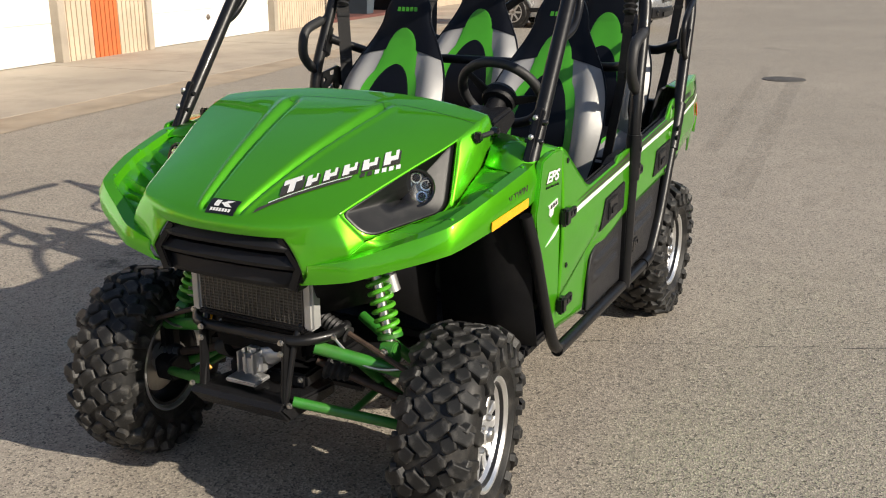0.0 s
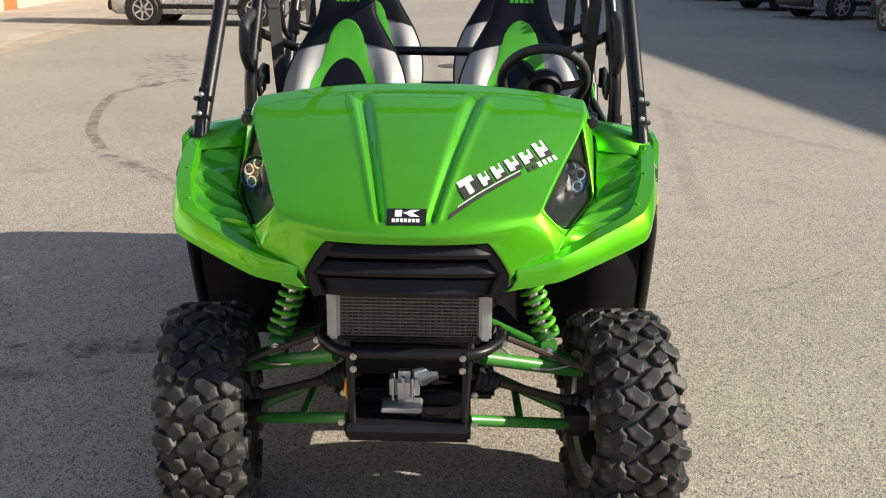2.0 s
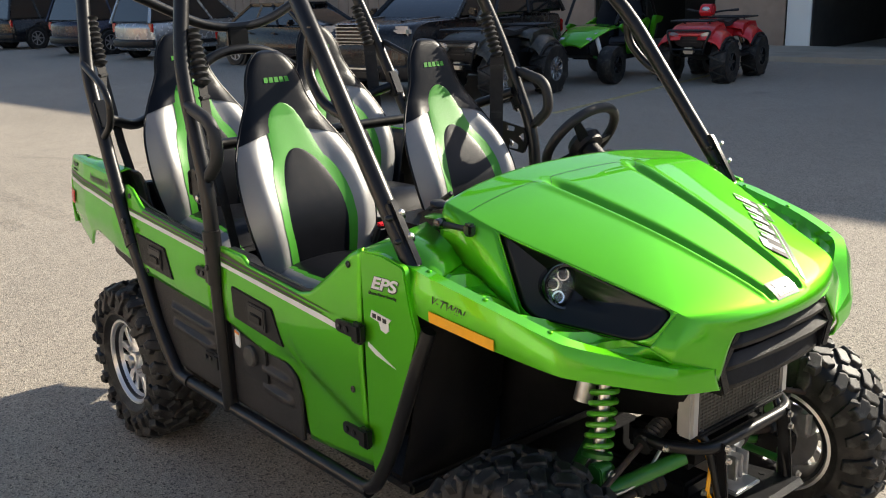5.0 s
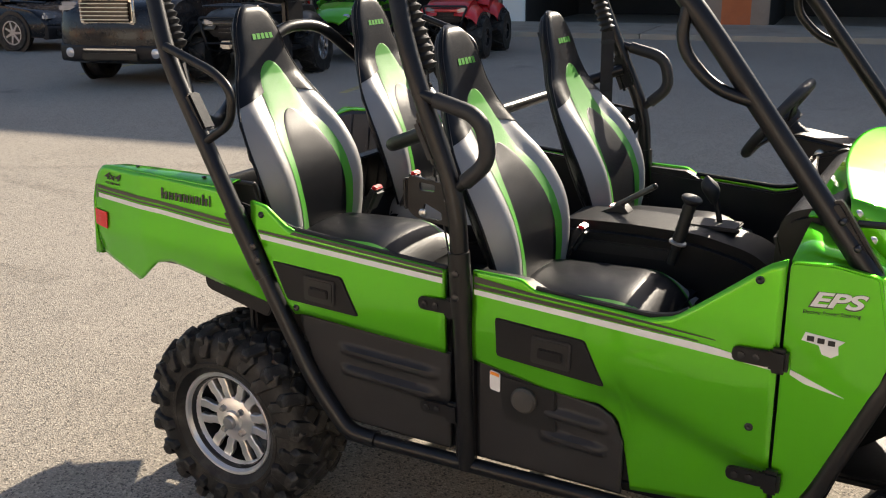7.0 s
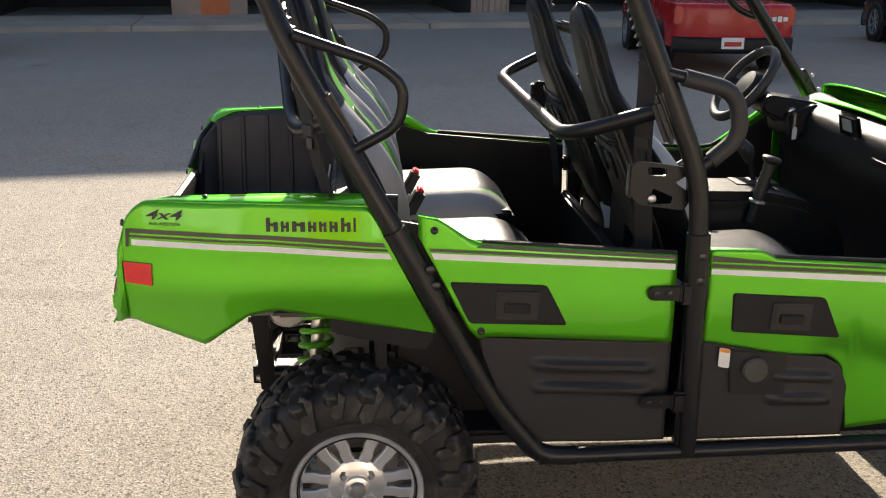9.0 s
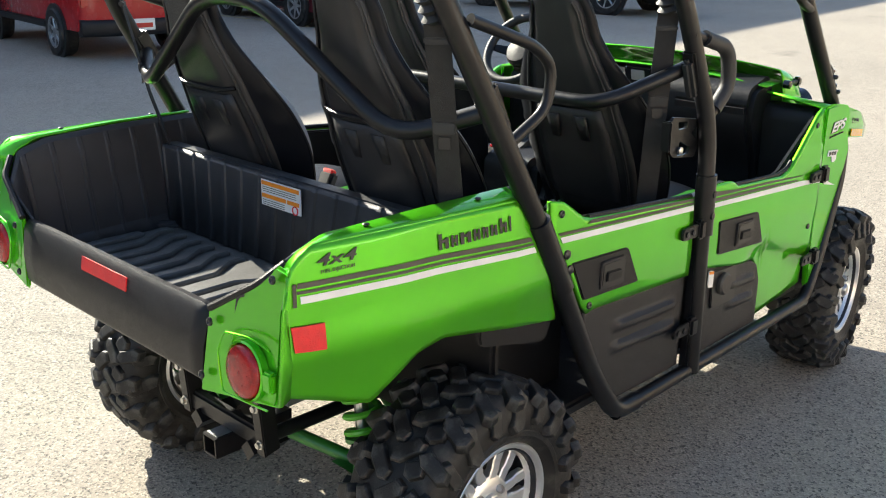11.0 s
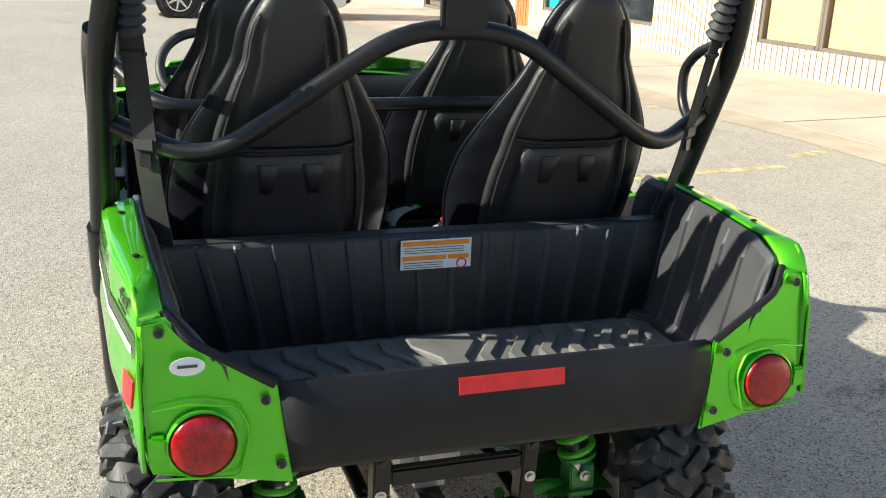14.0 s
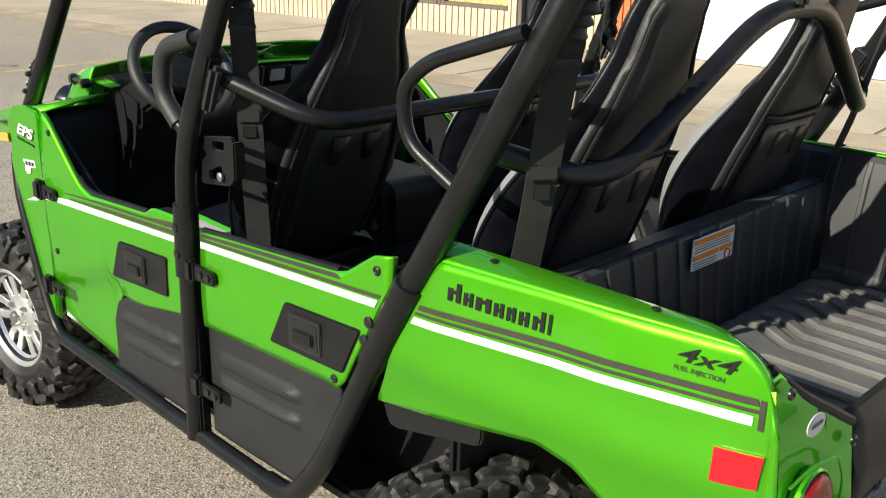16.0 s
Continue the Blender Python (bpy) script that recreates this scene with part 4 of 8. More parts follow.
# ---- nose, headlights and fenders, each side ----
for s in (1, -1):
    def P(x, y, z, s=s):
        return Vector((x, y * s, z))
    a, b_, c, d = P(0.862, 0.508, 1.158), P(0.985, 0.532, 0.968), P(1.300, 0.418, 0.940), P(1.326, 0.353, 1.012)
    d = hood_point(40 / NU, s)
    a = hood_point(14 / NU, s)
    # headlight: a flat dark panel with rounded front corners, set a little back
    nrm = ((b_ - a).cross(d - a)).normalized()
    if nrm.y * s < 0:
        nrm = -nrm
    quad = [a, b_, c, d]
    ctr = (a + b_ + c + d) / 4
    inset = [p.lerp(ctr, 0.035) for p in quad]
    outer, inner_ = [], []
    for i, rr in enumerate((0.012, 0.045, 0.055, 0.020)):
        p, q0, q1 = inset[i], inset[i - 1], inset[(i + 1) % 4]
        e0, e1 = (q0 - p).normalized() * rr, (q1 - p).normalized() * rr
        o, o0, o1 = quad[i], quad[i - 1], quad[(i + 1) % 4]
        for j in range(7):
            t = j / 6
            inner_.append((p + e0) * (1 - t) ** 2 + p * 2 * t * (1 - t) + (p + e1) * t * t)
            outer.append(o + (o0 - o).normalized() * rr * (1 - 2 * t) if t < 0.5 else o + (o1 - o).normalized() * rr * (2 * t - 1))
    bm = B()
    rings = [outer, [p + nrm * 0.0015 for p in inner_], [p - nrm * 0.012 for p in inner_]]
    loft(bm, [r + [r[0]] for r in rings])
    bmesh.ops.remove_doubles(bm, verts=bm.verts[:], dist=1e-6)
    part("headlight_surround", bm, GREEN, utv, smooth=30, solid=0.003)
    bm = B()
    cc = sum(inner_, Vector()) / len(inner_)
    loft(bm, [[p.lerp(cc, k) - nrm * (0.010 + 0.010 * math.sin(k * math.pi / 2)) for p in inner_ + inner_[:1]] for k in (0, 0.1, 0.3, 0.6, 0.97)])
    lamp = part("headlight", bm, HEAD_BLACK, utv, "dark recessed headlight with a round clear lamp", smooth=50, solid=0.003)
    fwd = (nrm * 0.50 + Vector((0.90, 0, 0.05))).normalized()
    lc = P(1.040, 0.444, 1.038) + nrm * 0.004
    mm = toward(fwd, lc)
    part("lamp_ring", lathe(B(), [(0.050, -0.028), (0.058, 0.018), (0.056, 0.024), (0.050, 0.022), (0.045, -0.02)], mm, 32, closed=True), GLOSS_BLACK, lamp)
    part("lamp_bowl", lathe(B(), [(0.048, 0.006), (0.049, 0.014), (0.046, 0.014), (0.030, 0.002), (0.008, 0.0)], mm, 28), LAMP_GREY, lamp, "chromed lamp bowl")
    for k in range(5):
        an = math.pi * 2 * k / 5 + 0.3
        part("projector", lathe(B(), [(0.015, 0.004), (0.016, 0.013), (0.012, 0.013), (0.009, 0.008), (0.003, 0.008)], mm @ Matrix.Translation((0.029 * math.cos(an), 0.029 * math.sin(an), 0.002)), 14), LENS_CHROME, lamp)
        part("projector_eye", lathe(B(), [(0.0095, 0.010), (0.009, 0.0125), (0.003, 0.0135)], mm @ Matrix.Translation((0.029 * math.cos(an), 0.029 * math.sin(an), 0.002)), 12), GLOSS_BLACK, lamp)
    lens = part("lamp_lens", lathe(B(), [(0.049, 0.017), (0.044, 0.024), (0.030, 0.029), (0.010, 0.031)], mm, 28), CLEAR, lamp)
    lens.visible_shadow = False
    # fender: crest, outer face, inner sunk face with ribs
    crest = [P(0.780, 0.722, 1.095), P(0.853, 0.722, 1.082), P(1.060, 0.690, 1.035), P(1.215, 0.640, 0.985), P(1.300, 0.510, 0.935), P(1.362, 0.405, 0.898), P(1.392, 0.285, 0.872)]
    lower = [P(0.800, 0.734, 0.985), P(0.853, 0.732, 0.972), P(1.064, 0.696, 0.938), P(1.228, 0.650, 0.910), P(1.315, 0.515, 0.868), P(1.372, 0.405, 0.836), P(1.396, 0.270, 0.814)]
    flat = [p + Vector((-0.012, -0.036 * s, 0.002)) if p.x < 1.25 else p + Vector((-0.034, -0.018 * s, 0.002)) for p in crest]
    sunk = [p + Vector((-0.004, -0.012 * s, -0.022)) if p.x < 1.25 else p + Vector((-0.014, -0.008 * s, -0.012)) for p in flat]
    inner = [P(0.745, 0.555, 1.088), P(0.850, 0.551, 1.044), P(0.975, 0.536, 0.970), P(1.120, 0.484, 0.954), P(1.225, 0.446, 0.945), P(1.298, 0.420, 0.938), P(1.340, 0.398, 0.905), P(1.385, 0.285, 0.862)]
    n = 113
    cr, lo, fl, su = (smooth_line(q, n) for q in (crest, lower, flat, sunk))
    inn = polyline(inner, n)
    bulge = [q.lerp(r, 0.45) + Vector((0.004, 0.010 * s, 0)) for q, r in zip(cr, lo)]
    under = [p + Vector((-0.01, -0.022 * s, -0.004)) for p in lo]
    rows = [under, lo, bulge, cr, fl, su]
    for k in [j / 14 for j in range(1, 15)]:
        row = []
        for i in range(n):
            u = min(n - 1.001, i + (n - 1) * 0.13 * k * math.sin(math.pi * i / (n - 1)))
            j, g = int(u), u - int(u)
            p, q = su[j].lerp(su[j + 1], g), inn[j].lerp(inn[j + 1], g)
            c = i % 14
            wave = (0.024 * (c / 12 if c < 12 else (14 - c) / 2) - 0.010) * min(1, 4 * k, 3.5 * (1 - k)) * (1 if 8 < i < 71 else 0.0)
            row.append(p.lerp(q, k) + Vector((0, 0, wave)))
        rows.append(row)
    bm = B()
    loft(bm, rows)
    fender = part("front_fender", bm, GREEN, utv, "green front fender with ribbed inner face", smooth=32, solid=0.005)
    for k in (8, 32, 56):
        part("rivet", ball(B(), fl[k] + Vector((0, 0.01 * s, 0.001)), 0.007, 10, (1, 1, 0.5)), GREEN, fender)
    part("push_rivet", ball(B(), P(1.325, 0.455, 0.905), 0.009, 10, (1, 1, 0.5)), PLASTIC, fender)
    # amber marker strip along the lower edge
    o = Vector((0.002, 0.004 * s, 0))
    bm = B()
    f1, f2 = P(0.868, 0.732, 0.974), P(1.064, 0.699, 0.942)
    loft(bm, [[f1 + o, f2 + o], [f1 + o + Vector((0, 0.001 * s, 0.028)), f2 + o + Vector((0, 0.001 * s, 0.028))]])
    part("marker_strip", bm, ORANGE_REFLECT, fender, "amber reflective strip", smooth=0, solid=0.003, offset=0)
    # inner wheel well
    bm = B()
    loft(bm, [polyline([P(0.80, 0.715, 0.97), P(0.78, 0.720, 0.70), P(0.70, 0.715, 0.45)], 6), polyline([P(0.80, 0.40, 0.97), P(0.76, 0.38, 0.70), P(0.68, 0.36, 0.42)], 6)])
    part("wheel_well", bm, WELL, utv, smooth=30, solid=0.006)
    bm = B()
    loft(bm, [polyline([P(0.72, 0.36, 0.95), P(1.05, 0.33, 0.93), P(1.34, 0.26, 0.84)], 6), polyline([P(0.70, 0.34, 0.45), P(0.95, 0.26, 0.62), P(1.22, 0.21, 0.66)], 6)])
    part("inner_panel", bm, WELL, utv, smooth=30, solid=0.006)
    # fender stay and hood latch
    la, lb = P(0.700, 0.546, 1.160), P(0.805, 0.538, 1.160)
    latch = part("hood_latch", tube(B(), [la, lb], 0.0085, 0, 8), GRIP, utv, "black rubber hood latch with round ends")
    part("latch_head", lathe(B(), [(0.015, -0.012), (0.016, 0.0), (0.015, 0.012), (0.008, 0.015)], toward((0, s, 0), la + Vector((0, 0.004 * s, 0))), 16), GLOSS_BLACK, latch)
    part("latch_head", box(B(), lb, (0.030, 0.026, 0.034), 0.006), GLOSS_BLACK, latch)
    part("latch_post", box(B(), la.lerp(lb, 0.5) + Vector((0, -0.010 * s, -0.006)), (0.11, 0.012, 0.012), 0.003), GRIP, latch)
    # cowl shelf between hood and fender, towards the pillar
    bm = B()
    loft(bm, [[P(0.607, 0.52, 1.145), P(0.607, 0.735, 1.112)], [P(0.66, 0.53, 1.135), P(0.66, 0.728, 1.115)], [P(0.75, 0.555, 1.112), P(0.79, 0.722, 1.094)], [P(0.80, 0.56, 1.075), P(0.86, 0.70, 1.07)]])
    part("cowl_shelf", bm, GREEN, utv, smooth=30, solid=0.008)
    # quarter panel ahead of the front door
    q = [(0.607, 1.110), (0.70, 1.115), (0.79, 1.10), (0.815, 0.985), (0.835, 0.93), (0.80, 0.80), (0.70, 0.56), (0.625, 0.445), (0.607, 0.60)]
    bm = prism(B(), rounded(q, 0.012, 2), s * 0.728, s * 0.750, "y", 0.006)
    quarter = part("quarter_panel", bm, GREEN, utv, "green quarter panel with white badges", smooth=40)
    lettering("power_steering_badge", "EPS", 0.048, side_pose(0.705, s * 0.7525, 1.036, s, -s * 0.06) @ Matrix.Diagonal((1.5, 0.95, 1, 1)), DECAL_WHITE, quarter, 0.35, "white lettering EPS", 0.03)
    lettering("badge_shadow", "EPS", 0.048, side_pose(0.7035, s * 0.7512, 1.034, s, -s * 0.06) @ Matrix.Diagonal((1.55, 1.02, 1, 1)), DECAL_GREY, quarter, 0.35, "", 0.045)
    lettering("steering_words", "Electric Power Steering", 0.0125, side_pose(0.700, s * 0.7515, 1.006, s, -s * 0.06), DECAL_BLACK, quarter, 0.2, "", 0.0)
    mv = Matrix.Translation(P(0.925, 0.7255, 1.022)) @ Matrix.Rotation(-s * 0.16, 4, "Z") @ side_pose(0, 0, 0, s, s * 0.18)
    lettering("engine_words", "V-TWIN", 0.030, mv, DECAL_GREY, fender, 0.3, "dark lettering V-TWIN", 0.0)
    fx = [(0.645, 0.936), (0.652, 0.956), (0.735, 0.947), (0.722, 0.934), (0.724, 0.915), (0.710, 0.905), (0.690, 0.910), (0.682, 0.930)]
    part("fox_badge", prism(B(), fx, s * 0.7505, s * 0.7530, "y"), DECAL_WHITE, quarter, "white badge with dark blocks", smooth=0)
    for k in range(3):
        part("badge_block", box(B(), (0.664 + k * 0.022, s * 0.7532, 0.943 - k * 0.002), (0.015, 0.002, 0.012), 0.0), DECAL_BLACK, quarter)

# grille: black louvred insert with mesh behind
bm = B()
def grille_bar(z0, z1, w0, w1, x0, x1):
    rows = []
    for x, z, w in ((x0 - 0.03, z0, w0), (x0, z0 - 0.004, w0), (x1, z1 + 0.012, w1), (x1 - 0.004, z1, w1), (x1 - 0.04, z1, w1)):
        rows.append([(x - 0.02 * (abs(t) ** 3), w * t, z) for t in (-1, -0.8, -0.5, 0, 0.5, 0.8, 1)])
    return loft(B(), rows)


grille = part("grille", prism(B(), [(-0.205, 0.950), (0.205, 0.950), (0.270, 0.858), (0.240, 0.792), (-0.240, 0.792), (-0.270, 0.858)], 1.335, 1.348, "x", 0.004), GLOSS_BLACK, utv, "black louvred plastic grille")
part("louvre", grille_bar(0.946, 0.902, 0.200, 0.228, 1.394, 1.412), PLASTIC, grille, smooth=30, solid=0.006)
part("louvre", grille_bar(0.890, 0.851, 0.236, 0.256, 1.392, 1.409), PLASTIC, grille, smooth=30, solid=0.006)
part("louvre", grille_bar(0.840, 0.790, 0.256, 0.226, 1.382, 1.396), PLASTIC, grille, smooth=30, solid=0.006)
for s in (1, -1):
    part("grille_cheek", prism(B(), [(s * 0.206, 0.946), (s * 0.272, 0.858), (s * 0.246, 0.788), (s * 0.214, 0.794), (s * 0.240, 0.858), (s * 0.182, 0.936)], 1.335, 1.392, "x", 0.004), PLASTIC, grille)


def mesh_panel(bm, y0, y1, z0, z1, x, dy, dz, r):
    """A woven guard of thin flat strands."""
    n, k = int((z1 - z0) / dz), int((y1 - y0) / dy)
    for i in range(n + 1):
        z = z0 + (z1 - z0) * i / n
        box(bm, (x, (y0 + y1) / 2, z), (r, y1 - y0, r * 1.4))
    for j in range(k + 1):
        y = y0 + (y1 - y0) * j / k
        box(bm, (x + 0.001, y, (z0 + z1) / 2), (r, r, z1 - z0))
    return bm


radiator = part("radiator", box(B(), (1.262, 0, 0.715), (0.035, 0.39, 0.175), 0.003), RAD_CORE, utv, "aluminium radiator behind a mesh guard")
part("mesh_guard", mesh_panel(B(), -0.190, 0.190, 0.640, 0.800, 1.287, 0.016, 0.0095, 0.003), GUARD, radiator, smooth=0)
for s in (1, -1):
    part("end_tank", box(B(), (1.268, s * 0.211, 0.715), (0.05, 0.036, 0.178), 0.008), RAD_TANK, radiator, "pale grey radiator end tank")
part("lower_lip", box(B(), (1.275, 0, 0.628), (0.05, 0.40, 0.016), 0.005), PLASTIC, radiator)

part("grille_mesh", mesh_panel(B(), -0.222, 0.222, 0.815, 0.930, 1.360, 0.018, 0.010, 0.0035), PLASTIC, grille, smooth=0)

# ---- front running gear ----
part("bumper_tube", tube(B(), [(1.14, 0.250, 0.602), (1.22, 0.262, 0.602), (1.325, 0.195, 0.600), (1.325, -0.195, 0.600), (1.22, -0.262, 0.602), (1.14, -0.250, 0.602)], 0.0165, 0.07), BLACK_TUBE, utv, "black tubular front bumper")
bm = B()
prism(bm, [(1.10, 0.375), (1.385, 0.412), (1.398, 0.398), (1.350, 0.345), (1.10, 0.335)], -0.175, 0.175, "y", 0.008)
skid = part("skid_plate", bm, PLASTIC, utv, "scuffed black front skid plate", smooth=30)
for y in (-0.1, -0.03, 0.05, 0.11):
    part("drain_hole", lathe(B(), [(0.009, 0), (0.009, 0.003), (0.006, 0.003)], Matrix.Translation((1.30, y, 0.4115)), 10), DECAL_BLACK, skid)
part("frame_crossmember", box(B(), (1.05, 0, 0.42), (0.36, 0.30, 0.05), 0.01), BLACK_TUBE, utv)
gear = part("front_gearcase", box(B(), (1.235, -0.015, 0.478), (0.14, 0.085, 0.10), 0.025), CAST, utv, "cast aluminium front gearcase")
part("gearcase_flange", box(B(), (1.300, -0.02, 0.432), (0.08, 0.115, 0.014), 0.004), CAST, gear)
part("gearcase_neck", lathe(B(), [(0.036, 0), (0.038, 0.03), (0.028, 0.05), (0.024, 0.07)], toward((0, 1, 0.15), (1.235, 0.01, 0.50)), 18), CAST, gear)
for k in range(3):
    part("gearcase_rib", box(B(), (1.29, -0.045 + k * 0.028, 0.487), (0.05, 0.006, 0.07), 0.002), CAST, gear)
part("front_cover", box(B(), (1.15, 0, 0.545), (0.22, 0.36, 0.09), 0.02), WELL, utv)
part("wire_loom", tube(B(), [(1.27, -0.17, 0.62), (1.315, -0.165, 0.55), (1.315, -0.18, 0.47), (1.31, -0.155, 0.44)], 0.006, 0.03, 8), ORANGE_REFLECT, utv, "wire with a yellow tie")
for s in (1, -1):
    def P(x, y, z, s=s):
        return Vector((x, y * s, z))
    part("frame_bracket", prism(B(), [(1.318, 0.612), (1.348, 0.612), (1.358, 0.50), (1.368, 0.40), (1.325, 0.385), (1.318, 0.50)], s * 0.150, s * 0.160, "y", 0.003), BLACK_TUBE, utv)
    part("frame_tube", tube(B(), [P(1.35, 0.155, 0.40), P(1.30, 0.17, 0.62), P(1.1, 0.24, 0.80)], 0.011, 0.05), BLACK_TUBE, utv)
    for x, y, z in ((1.352, 0.150, 0.600), (1.356, 0.150, 0.565), (1.37, 0.185, 0.41), (1.245, 0.268, 0.602), (1.31, 0.185, 0.47)):
        part("frame_bolt", lathe(B(), [(0.010, 0), (0.010, 0.003), (0.007, 0.003), (0.007, 0.010), (0.003, 0.011)], toward((1, 0, 0), P(x - 0.004, y, z)), 8), STEEL, utv)
    lower = part("lower_control_arm", tube(B(), [P(1.33, 0.17, 0.405), P(1.14, 0.50, 0.300)], 0.0165, 0), GREEN_SATIN, utv, "green tubular lower suspension arm")
    part("arm_leg", tube(B(), [P(0.98, 0.17, 0.415), P(1.07, 0.50, 0.300)], 0.0165, 0), GREEN_SATIN, lower)
    part("arm_brace", tube(B(), [P(1.245, 0.32, 0.357), P(1.02, 0.31, 0.365)], 0.012, 0), GREEN_SATIN, lower)
    part("arm_gusset", prism(B(), rounded([(1.05, 0.255), (1.17, 0.27), (1.18, 0.35), (1.09, 0.37)], 0.02, 2), s * 0.455, s * 0.53, "y", 0.008), PLASTIC, lower)
    upper = part("upper_control_arm", tube(B(), [P(1.26, 0.21, 0.565), P(1.12, 0.50, 0.468)], 0.021, 0), GREEN_SATIN, utv, "green tubular upper suspension arm")
    part("arm_leg", tube(B(), [P(0.98, 0.21, 0.57), P(1.08, 0.50, 0.468)], 0.0175, 0), GREEN_SATIN, upper)
    part("shock_mount", prism(B(), rounded([(1.10, 0.50), (1.17, 0.50), (1.16, 0.57), (1.12, 0.575)], 0.02, 3), s * 0.375, s * 0.425, "y", 0.004), GREEN_SATIN, upper)
    part("mount_bolt", lathe(B(), [(0.014, 0), (0.014, 0.006), (0.009, 0.007), (0.009, 0.016), (0.003, 0.017)], toward((1, 0, 0), P(1.168, 0.40, 0.548)), 8), STEEL, upper)
    shock = part("front_shock", tube(B(), [P(1.125, 0.398, 0.545), P(1.085, 0.305, 0.86)], 0.017, 0), STEEL, utv, "coil-over shock with a green spring")
    a, b_ = P(1.122, 0.393, 0.590), P(1.092, 0.322, 0.800)
    ax = (b_ - a).normalized()
    u = ax.orthogonal().normalized()
    w = ax.cross(u)
    turns = 8
    part("spring", tube(B(), [a.lerp(b_, i / 128) + (u * math.cos(i / 128 * turns * 2 * math.pi) + w * math.sin(i / 128 * turns * 2 * math.pi)) * 0.033 for i in range(129)], 0.0075, 0, 8), GREEN_SPRING, shock, "bright green coil spring")
    part("spring_seat", lathe(B(), [(0.016, 0), (0.040, 0.0), (0.041, 0.012), (0.02, 0.018)], toward(ax, a - ax * 0.012), 20), GREEN_SATIN, shock)
    part("shock_eye", lathe(B(), [(0.022, -0.022), (0.022, 0.022), (0.010, 0.022), (0.010, -0.022)], toward((1, 0, 0), P(1.128, 0.402, 0.545)), 16, closed=True), RUST, shock)
    part("shock_reservoir", tube(B(), [P(1.04, 0.36, 0.70), P(1.045, 0.33, 0.80)], 0.026, 0), CAST, shock)
    axle = part("front_axle_shaft", tube(B(), [P(1.16, 0.15, 0.47), P(1.09, 0.54, 0.335)], 0.0135, 0), RUST, utv, "brown steel driveshaft")
    boot = [(0.020 + 0.024 * (k / 8) + (0.004 if k % 2 else -0.003), k * 0.010) for k in range(9)]
    part("axle_boot", lathe(B(), boot, toward(P(-0.07, 0.39, -0.135), P(1.112, 0.46, 0.365)), 18), GRIP, axle)
    part("axle_boot", lathe(B(), boot, toward(P(0.07, -0.39, 0.135), P(1.142, 0.26, 0.434)), 18), GRIP, axle)
    rod = part("tie_rod", tube(B(), [P(1.17, 0.26, 0.595), P(1.19, 0.52, 0.500)], 0.009, 0, 8), RUST, utv, "steel steering tie rod")
    part("rod_bellows", lathe(B(), [(0.020 + (0.007 if k % 2 else 0), k * 0.0075) for k in range(16)], toward(P(0.02, 0.26, -0.09), P(1.165, 0.17, 0.622)), 16), GRIP, rod)
    part("brake_hose", tube(B(), [P(1.22, 0.24, 0.60), P(1.215, 0.33, 0.515), P(1.19, 0.42, 0.50), P(1.16, 0.50, 0.52), P(1.12, 0.55, 0.44)], 0.005, 0.05, 8), STEEL, utv)
    knuckle = part("steering_knuckle", box(B(), P(1.09, 0.525, 0.385), (0.07, 0.06, 0.20), 0.02), PLASTIC, utv)
    part("hub_carrier", lathe(B(), [(0.060, 0), (0.066, 0.02), (0.055, 0.06), (0.04, 0.08)], toward(P(0, 1, 0), P(1.09, 0.51, 0.322)), 20), CAST, knuckle)
    part("brake_caliper", box(B(), P(1.185, 0.565, 0.38), (0.05, 0.06, 0.10), 0.014), CAST, knuckle)

